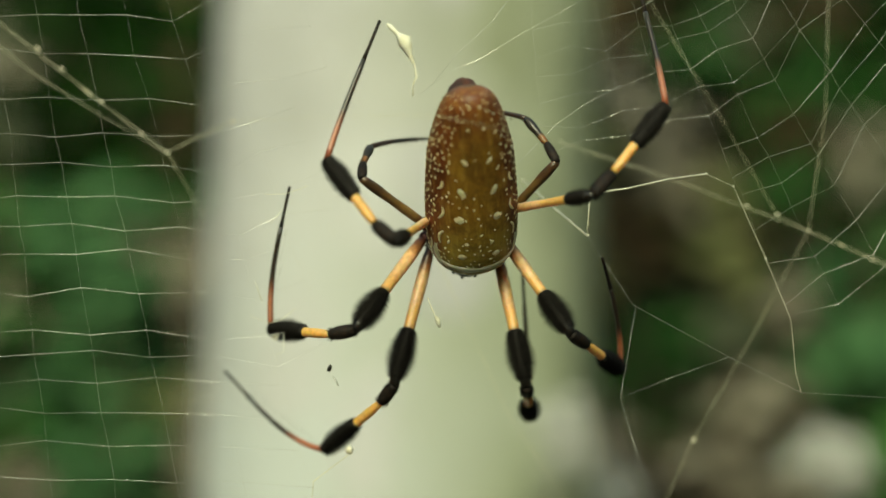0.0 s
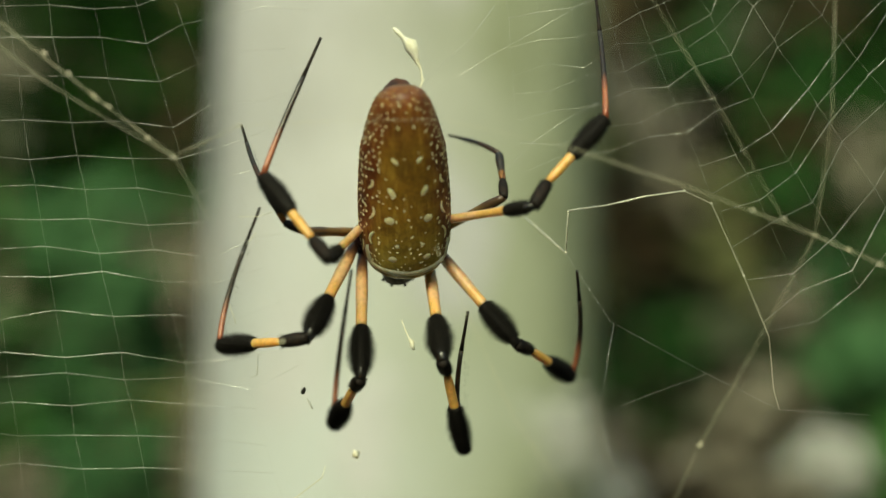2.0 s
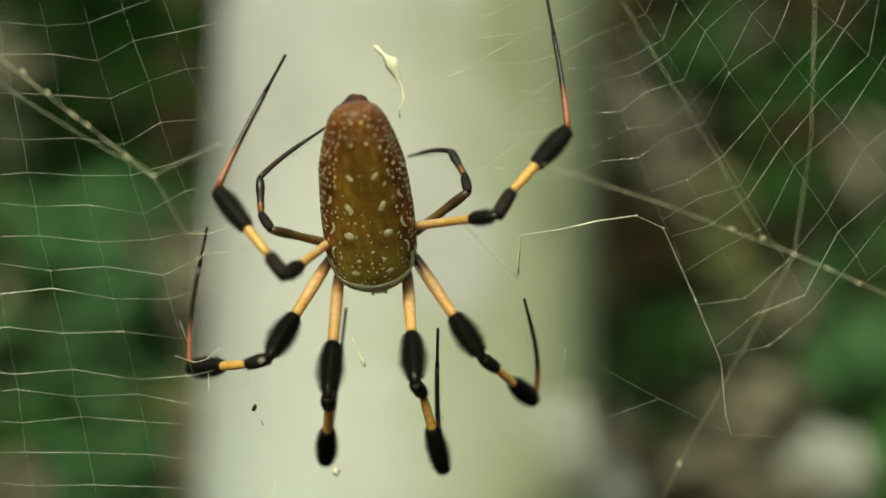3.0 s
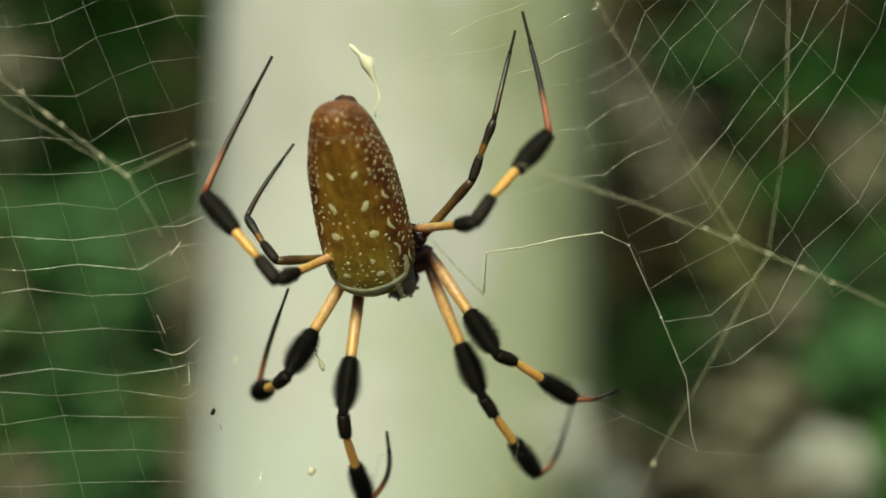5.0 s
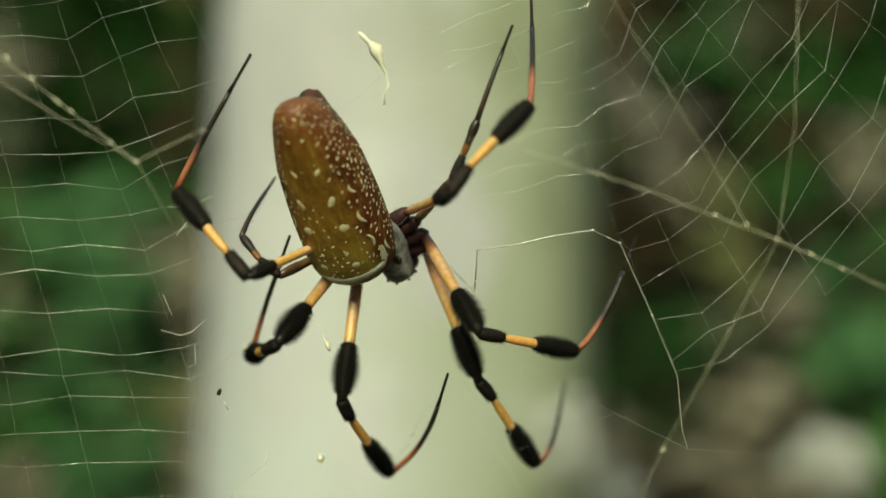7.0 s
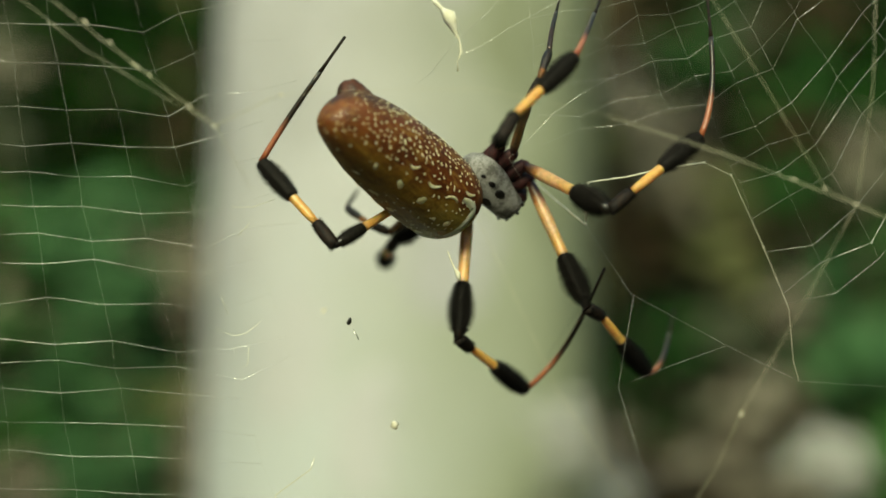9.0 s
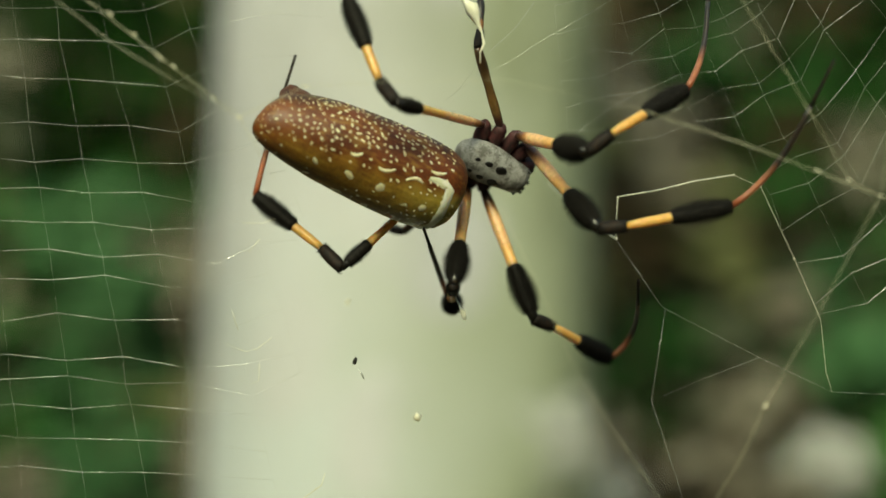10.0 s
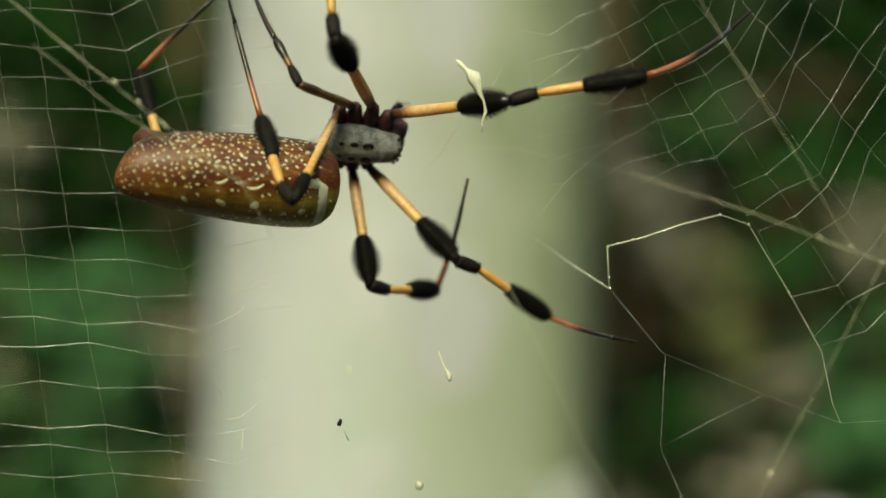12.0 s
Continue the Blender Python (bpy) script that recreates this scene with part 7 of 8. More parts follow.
    walk(legs['f'][2], [(0, pose(-0.01321, 0.00712, 0.0132, -19.2, -29.9, 39.7)), (0.25, pose(-0.01534, 0.00427, 0.01237, -25.1, -27, 47.8)), (0.5, pose(-0.0168, 0.00123, 0.01115, -31.3, -23.7, 54.7)),
        (1, pose(-0.01795, 0.00241, 0.0106, -27.1, -22.1, 57.6)), (1.5, pose(-0.01853, 0.00728, 0.00821, -34, -21.3, 59.2)), (2, pose(-0.01644, 0.00911, 0.00975, -17, -28.4, 42.9)),
        (2.5, pose(-0.01371, 0.00544, 0.01303, -12.8, -30.2, 35.2)), (3, pose(-0.01351, 0.01233, 0.01053, -12.4, -30.9, 31.6)), (3.2, pose(-0.01344, 0.00851, 0.01234, -14.8, -30.4, 34.1)),
        (3.6, pose(-0.0133, 0.01, 0.01175, -16.1, -31.2, 30.7)), (4, pose(-0.01286, 0.01211, 0.01072, -18.2, -32.4, 26)), (4.4, pose(-0.01214, 0.01407, 0.00952, -20.4, -33.7, 21.4)),
        (4.8, pose(-0.0115, 0.01529, 0.00862, -22.1, -34.7, 18.4)), (5, pose(-0.01128, 0.011, 0.0121, -0.1, -33.1, 28.1)), (5.5, pose(-0.01489, 0.00813, 0.01195, -14.6, -30.1, 54.9)),
        (6, pose(-0.01699, 0.00716, 0.01085, -21.2, -27.6, 63.7)), (6.5, pose(-0.01745, 0.00661, 0.00937, -41.1, -23.1, 72)), (7, pose(-0.01111, 0.00861, 0.0132, -16.6, -35.7, 46.2)),
        (7.2, pose(-0.00976, 0.00885, 0.01333, -15.1, -35.7, 46)), (7.6, pose(-0.01237, 0.00757, 0.01238, -25.5, -31.9, 58.5)), (8, pose(-0.01621, 0.00528, 0.01004, -38.7, -21.3, 77)),
        (8.4, pose(-0.01933, 0.00286, 0.00688, -46.2, -7.9, 92.1)), (8.8, pose(-0.02081, 0.00138, 0.00459, -48.2, 0.4, 99.8)), (9, pose(-0.01718, 0.00489, 0.0097, -41.4, -15.3, 84)),
        (9.5, pose(-0.01414, 0.00536, 0.01308, -39.3, -26.9, 69.5)), (9.75, pose(-0.01588, 0.00506, 0.01218, -41.2, -28.7, 67.1)), (10, pose(-0.01753, 0.00488, 0.01101, -43.2, -30.5, 64.8)),
        (10.5, pose(-0.01487, 0.00748, 0.01201, -45.8, -30.5, 64.8)), (11, pose(-0.01253, 0.00567, 0.01367, -42.3, -33.7, 60.9)), (11.5, pose(-0.01869, -0.00468, 0.00364, -70.8, -0.3, 83.3)),
        (12, pose(-0.01879, -0.0065, 0.00122, -59.8, 9.8, 88))])
    walk(legs['f'][3], [(0, pose(-0.01883, 0.01689, 0.00984, -166.4, 36.8, 17)), (0.25, pose(-0.02171, 0.01311, 0.00793, -169.1, 37, 17.8)), (0.5, pose(-0.02358, 0.00905, 0.00556, -171.8, 35.7, 18.1)),
        (1, pose(-0.02572, 0.00973, 0.00564, -171.1, 47.4, 16.4)), (1.5, pose(-0.02568, 0.01432, 0.00207, 177.8, 44.1, 9.2)), (2, pose(-0.0229, 0.01847, 0.00672, -168.3, 54.3, 11.5)),
        (2.5, pose(-0.01926, 0.01557, 0.01078, -171.9, 58.6, 8.6)), (3, pose(-0.01843, 0.0228, 0.00837, -169.4, 56.1, 10)), (3.2, pose(-0.01855, 0.01879, 0.00974, -170.6, 54.1, 9)),
        (3.6, pose(-0.01762, 0.02058, 0.00895, -174.6, 50.8, 6.2)), (4, pose(-0.01598, 0.02302, 0.00762, -179.5, 44.8, 3.4)), (4.4, pose(-0.01404, 0.02517, 0.00611, 176.2, 44.8, 1.5)),
        (4.8, pose(-0.01256, 0.02643, 0.00499, 173.3, 44.7, 0.2)), (5, pose(-0.01682, 0.02138, 0.01208, 75.3, 50, -133.3)), (5.5, pose(-0.02334, 0.0159, 0.00938, -179.3, 77.4, -43.3)),
        (6, pose(-0.02595, 0.01379, 0.00707, -76.9, 37.5, 38.4)), (6.5, pose(-0.02495, 0.01223, 0.00226, -96.3, 32.7, 24)), (7, pose(-0.01791, 0.01783, 0.01048, -80.5, 37.3, 26)),
        (7.2, pose(-0.01668, 0.01803, 0.01084, -75, 31.8, 29.3)), (7.6, pose(-0.02004, 0.0154, 0.00808, -77.8, 28.9, 31.9)), (8, pose(-0.02456, 0.00995, 0.00319, -80.5, 25.1, 40.5)),
        (8.4, pose(-0.02751, 0.00374, -0.00154, -82, 22.9, 53.8)), (8.8, pose(-0.02852, -0.00001, -0.00418, -81.4, 22.2, 67)), (9, pose(-0.02575, 0.00786, 0.0022, -95.9, 34.9, 35.6)),
        (9.5, pose(-0.02148, 0.01172, 0.00642, -91.2, 31.8, 24)), (9.75, pose(-0.02258, 0.01194, 0.00538, -86.6, 29, 21.1)), (10, pose(-0.02355, 0.01224, 0.00407, -82, 25.9, 18.6)),
        (10.5, pose(-0.02048, 0.01484, 0.00474, -77.2, 21.7, 18.9)), (11, pose(-0.01799, 0.01374, 0.00708, -73.6, 14.5, 23.4)), (11.5, pose(-0.02252, -0.00417, -0.00748, -73.8, 16.5, 24)),
        (12, pose(-0.02476, -0.00803, -0.0088, -74.8, 26.3, 26.9))])
    walk(legs['g'][0], [(0, pose(-0.00448, -0.00126, -0.00126, 1.5, -33.6, 143.7)), (0.25, pose(-0.00448, -0.00126, -0.00126, -3.4, -33.6, 147.7)), (0.5, pose(-0.00448, -0.00126, -0.00126, -8.5, -33.2, 152.2)),
        (1, pose(-0.00448, -0.00126, -0.00126, -6, -33.6, 148.4)), (1.5, pose(-0.00448, -0.00126, -0.00126, -25, -32.6, 152.8)), (2, pose(-0.00448, -0.00126, -0.00126, 12.9, -35, 125.9)),
        (2.5, pose(-0.00448, -0.00126, -0.00126, 16, -35.1, 126.4)), (3, pose(-0.00448, -0.00126, -0.00126, 12, -35.7, 129.1)), (3.2, pose(-0.00448, -0.00126, -0.00126, 14.1, -35.6, 128.8)),
        (3.6, pose(-0.00448, -0.00126, -0.00126, 14.1, -35.2, 127)), (4, pose(-0.00448, -0.00126, -0.00126, 14, -34.7, 124.5)), (4.4, pose(-0.00448, -0.00126, -0.00126, 13.9, -34.2, 121.9)),
        (4.8, pose(-0.00448, -0.00126, -0.00126, 13.8, -33.8, 120.2)), (5, pose(-0.00448, -0.00126, -0.00126, 8.3, -34.9, 126.9)), (5.5, pose(-0.00448, -0.00126, -0.00126, -6, -35.1, 139.4)),
        (6, pose(-0.00448, -0.00126, -0.00126, 33.6, -31.7, 122.9)), (6.5, pose(-0.00448, -0.00126, -0.00126, -16.8, -37.6, 169.2)), (7, pose(-0.00448, -0.00126, -0.00126, 26.3, -34.1, 119.2)),
        (7.2, pose(-0.00448, -0.00126, -0.00126, 15.6, -42.5, 146.7)), (7.6, pose(-0.00448, -0.00126, -0.00126, 19.8, -40.8, 139.5)), (8, pose(-0.00448, -0.00126, -0.00126, 24.9, -37.6, 129.4)),
        (8.4, pose(-0.00448, -0.00126, -0.00126, 28.7, -33.8, 120.2)), (8.8, pose(-0.00448, -0.00126, -0.00126, 30.6, -31, 114.3)), (9, pose(-0.00448, -0.00126, -0.00126, 26.1, -33.5, 119.9)),
        (9.5, pose(-0.00448, -0.00126, -0.00126, 10.6, -32.1, 114.9)), (9.75, pose(-0.00448, -0.00126, -0.00126, 2.7, -33.3, 126.8)), (10, pose(-0.00448, -0.00126, -0.00126, -4.8, -33.1, 138.9)),
        (10.5, pose(-0.00448, -0.00126, -0.00126, 6.5, -32.8, 119.3)), (11, pose(-0.00448, -0.00126, -0.00126, 25.7, -33, 119.8)), (11.5, pose(-0.00448, -0.00126, -0.00126, 29.8, -33, 119.8)),
        (12, pose(-0.00448, -0.00126, -0.00126, 35.3, -33.1, 120))])
    walk(legs['g'][1], [(0, pose(-0.01131, -0.01084, -0.001, -81.5, 10.1, -164.8)), (0.25, pose(-0.01108, -0.01098, -0.00184, -61.4, 13.2, -163.7)), (0.5, pose(-0.01075, -0.01111, -0.00272, -40.6, 17.1, -160.5)),
        (1, pose(-0.01119, -0.01087, -0.00228, -50.4, 10.3, -167.3)), (1.5, pose(-0.01174, -0.00952, -0.00544, -51.3, 4.3, -172.3)), (2, pose(-0.01289, -0.0092, 0.0009, -92.6, -2.8, -174.6)),
        (2.5, pose(-0.01247, -0.00948, 0.0014, -86.8, -2, -174.6)), (3, pose(-0.01251, -0.00963, 0.00072, -91.5, 0.6, -174.5)), (3.2, pose(-0.01234, -0.00971, 0.00107, -92, -1, -174.5)),
        (3.6, pose(-0.0126, -0.00945, 0.00107, -85.1, -6, -174.6)), (4, pose(-0.01298, -0.00906, 0.00108, -74.9, -14.8, -176.2)), (4.4, pose(-0.01334, -0.00865, 0.00107, -64.7, -24.2, -179.9)),
        (4.8, pose(-0.01357, -0.00836, 0.00107, -57.9, -30.3, 176.4)), (5, pose(-0.01321, -0.00903, 0.00013, -43.7, -39.6, 167.2)), (5.5, pose(-0.01264, -0.00968, -0.00226, -54.8, -17.8, -171.8)),
        (6, pose(-0.01086, -0.00945, 0.00428, -43.5, -53.1, 152.5)), (6.5, pose(-0.00865, -0.01193, -0.00396, -51.8, -18, -170.1)), (7, pose(-0.01227, -0.00896, 0.00305, -48.6, -44.3, 164.9)),
        (7.2, pose(-0.00891, -0.01191, 0.00107, -46.6, -39.2, 171.1)), (7.6, pose(-0.0097, -0.01137, 0.00175, -46.7, -41.1, 168.8)), (8, pose(-0.01081, -0.01037, 0.00266, -47.1, -43.7, 165.5)),
        (8.4, pose(-0.01183, -0.00916, 0.00344, -47.8, -46.1, 162.4)), (8.8, pose(-0.01244, -0.00824, 0.00388, -48.5, -47.7, 160.3)), (9, pose(-0.01221, -0.00901, 0.00306, -74.8, -36.9, 168.2)),
        (9.5, pose(-0.01449, -0.00717, 0.00057, -106.1, -19.6, 168)), (9.75, pose(-0.0137, -0.00855, -0.00079, -98.2, -14.8, 166.9)), (10, pose(-0.01259, -0.00974, -0.00209, -90.2, -10.8, 166.6)),
        (10.5, pose(-0.01432, -0.00761, -0.00014, -82.9, -25.1, 165.7)), (11, pose(-0.0123, -0.00894, 0.00302, -74.2, -31.3, 164.3)), (11.5, pose(-0.01177, -0.0091, 0.00364, -71.7, -14.1, 170)),
        (12, pose(-0.01094, -0.00928, 0.00443, -71.6, -0.7, 174.4))])
    walk(legs['g'][2], [(0, pose(-0.01065, -0.01115, -0.00414, -67, 19.5, -154.4)), (0.25, pose(-0.01003, -0.01229, -0.00459, -79.7, 19.4, -154.5)), (0.5, pose(-0.00936, -0.01321, -0.00472, -91.7, 17, -154.6)),
        (1, pose(-0.01031, -0.01278, -0.00472, -79.3, 14.8, -154.8)), (1.5, pose(-0.01128, -0.0115, -0.00795, -78.8, 4.2, -156.9)), (2, pose(-0.01306, -0.00907, -0.00232, -84.6, -0.9, -157.6)),
        (2.5, pose(-0.01256, -0.00967, -0.00181, -91.5, 10.6, -157.2)), (3, pose(-0.01249, -0.00954, -0.0025, -81.8, 12.2, -157.1)), (3.2, pose(-0.01241, -0.0096, -0.00215, -72.9, 8.2, -158.1)),
        (3.6, pose(-0.01292, -0.00975, -0.00212, -75.3, 2.8, -159.6)), (4, pose(-0.01372, -0.00995, -0.00193, -79.5, -5.1, -161.4)), (4.4, pose(-0.01453, -0.01003, -0.00158, -84.3, -12.6, -162.4)),
        (4.8, pose(-0.01505, -0.00998, -0.00128, -88.1, -17.2, -162.8)), (5, pose(-0.01511, -0.01099, -0.00158, -55.2, -52.6, -176.8)), (5.5, pose(-0.01317, -0.01164, -0.00477, -88, -0.3, -158.2)),
        (6, pose(-0.01351, -0.01071, 0.00295, -56, -54.3, -177.1)), (6.5, pose(-0.00907, -0.01403, -0.00637, -68, 1.8, -145.9)), (7, pose(-0.01445, -0.01057, 0.00132, -63.5, -54.2, -172.4)),
        (7.2, pose(-0.01071, -0.01387, -0.00074, -52.8, -44.3, -163.1)), (7.6, pose(-0.01164, -0.01324, -0.00001, -54.8, -47.6, -166.5)), (8, pose(-0.01294, -0.01209, 0.00096, -58.6, -52.2, -171.2)),
        (8.4, pose(-0.01412, -0.01071, 0.00178, -63.2, -56.4, -175.2)), (8.8, pose(-0.01484, -0.00965, 0.00225, -66.9, -58.8, -177.3)), (9, pose(-0.01421, -0.00945, 0.00057, -91.1, -22.2, -168.1)),
        (9.5, pose(-0.01532, -0.00608, -0.00234, -105.2, -26.5, -167.4)), (9.75, pose(-0.01439, -0.00792, -0.00387, -94.4, -24, -167.9)), (10, pose(-0.01318, -0.00959, -0.00526, -83.7, -22.7, -167.9)),
        (10.5, pose(-0.01573, -0.00766, -0.00303, -94, -16.4, -167.8)), (11, pose(-0.01409, -0.00935, 0.00037, -91.2, -13.9, -167.9)), (11.5, pose(-0.01268, -0.00996, 0.00067, -81.1, -24.6, -168.6)),
        (12, pose(-0.01107, -0.01029, 0.00138, -68.5, -19.4, -167.1))])
    walk(legs['g'][3], [(0, pose(-0.00858, -0.01217, -0.00815, -123.4, 29.1, 168.2)), (0.25, pose(-0.00831, -0.01238, -0.00888, -123.3, 26.3, 170.3)), (0.5, pose(-0.0082, -0.01251, -0.00914, -122.4, 23.8, 172)),
        (1, pose(-0.00889, -0.01307, -0.00911, -116.9, 24.3, 171.7)), (1.5, pose(-0.01063, -0.01219, -0.01247, -111.5, 16.1, 175.7)), (2, pose(-0.01296, -0.0095, -0.00692, -118.4, 26.4, 170.5)),
        (2.5, pose(-0.01183, -0.00923, -0.00636, -130.9, 25.1, 171.5)), (3, pose(-0.01134, -0.00977, -0.00697, -130.9, 26.7, 170)), (3.2, pose(-0.01131, -0.01062, -0.00652, -130.4, 27.9, 168.9)),
        (3.6, pose(-0.0123, -0.01077, -0.00659, -115.1, 23.9, 171.7)), (4, pose(-0.01383, -0.01088, -0.00646, -87.9, 12.2, 174.2)), (4.4, pose(-0.01535, -0.01077, -0.00607, -63.3, -2.2, 170.5)),
        (4.8, pose(-0.01632, -0.01054, -0.0057, -51, -9.7, 165.7)), (5, pose(-0.01797, -0.01379, -0.00389, -56.8, -19.7, 158.1)), (5.5, pose(-0.01313, -0.0118, -0.00939, -69.3, 17.1, 176.4)),
        (6, pose(-0.01649, -0.01345, 0.00071, -40.4, -16, 153.7)), (6.5, pose(-0.00799, -0.01539, -0.01065, -51.4, 22.8, -170.6)), (7, pose(-0.01751, -0.01306, -0.0011, -42.8, -24.1, 148.9)),
        (7.2, pose(-0.01236, -0.01729, -0.00337, -69.6, -3.4, 163)), (7.6, pose(-0.01374, -0.01648, -0.00256, -71.8, -6.7, 161.8)), (8, pose(-0.01565, -0.01495, -0.00146, -75.6, -11.4, 160.4)),
        (8.4, pose(-0.01737, -0.01307, -0.0005, -79.8, -15.9, 159.4)), (8.8, pose(-0.01838, -0.01164, 0.00005, -83, -18.5, 159)), (9, pose(-0.01594, -0.00973, -0.0037, -91.3, -7.9, 159.5)),
        (9.5, pose(-0.01753, -0.00533, -0.00634, -87.9, -14.6, 159.5)), (9.75, pose(-0.0163, -0.00796, -0.00809, -87, -10, 159.7)), (10, pose(-0.0148, -0.01046, -0.0095, -85.7, -5.6, 160)),
        (10.5, pose(-0.01707, -0.00763, -0.00745, -94.5, -6.5, 160)), (11, pose(-0.0152, -0.00948, -0.00411, -94, -4.5, 159.8)), (11.5, pose(-0.0144, -0.01103, -0.00348, -87.2, -0.4, 159.8)),
        (12, pose(-0.01209, -0.01226, -0.00268, -71.3, 0.5, 160))])
    walk(legs['h'][0], [(0, pose(-0.00392, -0.00322, -0.00126, 58.7, -45.2, 93.4)), (0.25, pose(-0.00392, -0.00322, -0.00126, 53.8, -50.5, 98.7)), (0.5, pose(-0.00392, -0.00322, -0.00126, 48.2, -55.5, 105.5)),
        (1, pose(-0.00392, -0.00322, -0.00126, 49.9, -54.4, 103.7)), (1.5, pose(-0.00392, -0.00322, -0.00126, 50.5, -51.6, 99.9)), (2, pose(-0.00392, -0.00322, -0.00126, 51.4, -47.3, 94.6)),
        (2.5, pose(-0.00392, -0.00322, -0.00126, 55.1, -46.4, 93.6)), (3, pose(-0.00392, -0.00322, -0.00126, 55.3, -43.3, 90.6)), (3.2, pose(-0.00392, -0.00322, -0.00126, 56.3, -42.8, 90.1)),
        (3.6, pose(-0.00392, -0.00322, -0.00126, 58, -41.1, 88.6)), (4, pose(-0.00392, -0.00322, -0.00126, 60.4, -38.7, 86.7)), (4.4, pose(-0.00392, -0.00322, -0.00126, 62.7, -36.3, 85.1)),
        (4.8, pose(-0.00392, -0.00322, -0.00126, 64.3, -34.8, 84.2)), (5, pose(-0.00392, -0.00322, -0.00126, 65, -38, 86)), (5.5, pose(-0.00392, -0.00322, -0.00126, 67.4, -38.1, 86.1)),
        (6, pose(-0.00392, -0.00322, -0.00126, 67.1, -40.2, 87.2)), (6.5, pose(-0.00392, -0.00322, -0.00126, 64.2, -39.2, 86.7)), (7, pose(-0.00392, -0.00322, -0.00126, 62.6, -40.8, 87.7)),
        (7.2, pose(-0.00392, -0.00322, -0.00126, 65, -40.7, 87.6)), (7.6, pose(-0.00392, -0.00322, -0.00126, 64.7, -40.3, 87.4)), (8, pose(-0.00392, -0.00322, -0.00126, 64.4, -39.6, 87)),
        (8.4, pose(-0.00392, -0.00322, -0.00126, 64.1, -39, 86.6)), (8.8, pose(-0.00392, -0.00322, -0.00126, 63.8, -38.5, 86.3)), (9, pose(-0.00392, -0.00322, -0.00126, 72.4, -33.9, 84)),
        (9.5, pose(-0.00392, -0.00322, -0.00126, 43.5, -77, 128.1)), (9.75, pose(-0.00392, -0.00322, -0.00126, 66.9, -65.1, 103)), (10, pose(-0.00392, -0.00322, -0.00126, 74.1, -51.6, 94)),
        (10.5, pose(-0.00392, -0.00322, -0.00126, 79.7, -38.3, 89.6)), (11, pose(-0.00392, -0.00322, -0.00126, 83.9, -28.5, 87.9)), (11.5, pose(-0.00392, -0.00322, -0.00126, 90.3, -19.2, 87.4)),
        (12, pose(-0.00392, -0.00322, -0.00126, 90.5, -17.4, 87.4))])
    walk(legs['h'][1], [(0, pose(-0.01337, -0.01571, 0.01055, -60.8, -34.4, 142.3)), (0.25, pose(-0.01354, -0.01703, 0.00881, -61.3, -25.9, 147.6)), (0.5, pose(-0.01329, -0.01834, 0.00701, -61.8, -17.2, 152.7)),
        (1, pose(-0.0133, -0.01807, 0.00748, -48.4, -12.2, 156.3)), (1.5, pose(-0.01415, -0.01706, 0.00814, -70.6, -17.8, 152.9)), (2, pose(-0.01521, -0.01544, 0.00913, -72.4, -23.3, 150.9)),
        (2.5, pose(-0.01438, -0.01556, 0.00983, -67.2, -30.5, 148)), (3, pose(-0.01498, -0.0144, 0.01047, -70, -27, 149.5)), (3.2, pose(-0.01479, -0.01433, 0.01071, -68.1, -26.4, 149.8)),
        (3.6, pose(-0.01457, -0.0139, 0.01127, -67.4, -27.6, 149.3)), (4, pose(-0.0142, -0.0133, 0.01206, -66.5, -29.4, 148.4)), (4.4, pose(-0.01375, -0.01274, 0.01279, -65.7, -31.3, 147.4)),
        (4.8, pose(-0.01342, -0.01238, 0.01325, -65.2, -32.6, 146.7)), (5, pose(-0.01296, -0.01356, 0.01275, -65.4, -33.4, 146.3)), (5.5, pose(-0.0122, -0.01385, 0.01299, -61.2, -33.6, 146.1)),
        (6, pose(-0.01209, -0.0145, 0.01254, -70.2, -22.2, 152)), (6.5, pose(-0.0131, -0.01386, 0.01242, -62.4, -26.7, 149.8)), (7, pose(-0.0134, -0.01424, 0.01191, -50.5, -36.1, 142.5)),
        (7.2, pose(-0.01269, -0.01446, 0.01221, -66.3, -39, 140.3)), (7.6, pose(-0.01281, -0.01429, 0.01227, -61.1, -39.4, 140)), (8, pose(-0.01298, -0.01404, 0.01236, -52.8, -40.5, 139.1)),
        (8.4, pose(-0.01315, -0.01378, 0.01245, -44.1, -42.1, 137.2)), (8.8, pose(-0.01326, -0.01361, 0.01251, -38.1, -43.3, 135.4)), (9, pose(-0.01091, -0.01297, 0.01425, -75.6, -27.9, 147.6)),
        (9.5, pose(-0.00698, -0.02235, 0.00177, -68.1, 22.8, 163.6)), (9.75, pose(-0.00774, -0.02089, 0.00634, -66.7, 20, 162.4)), (10, pose(-0.00824, -0.01835, 0.01045, -65.6, 17.2, 161.1)),
        (10.5, pose(-0.00751, -0.01515, 0.01388, -79.3, 21, 162.3)), (11, pose(-0.00635, -0.01246, 0.01587, -72.6, 13.8, 160.4)), (11.5, pose(-0.00411, -0.00966, 0.01726, -80.7, 19.4, 161.8)),
        (12, pose(-0.00402, -0.0091, 0.01745, -76.6, 21.4, 162.3))])
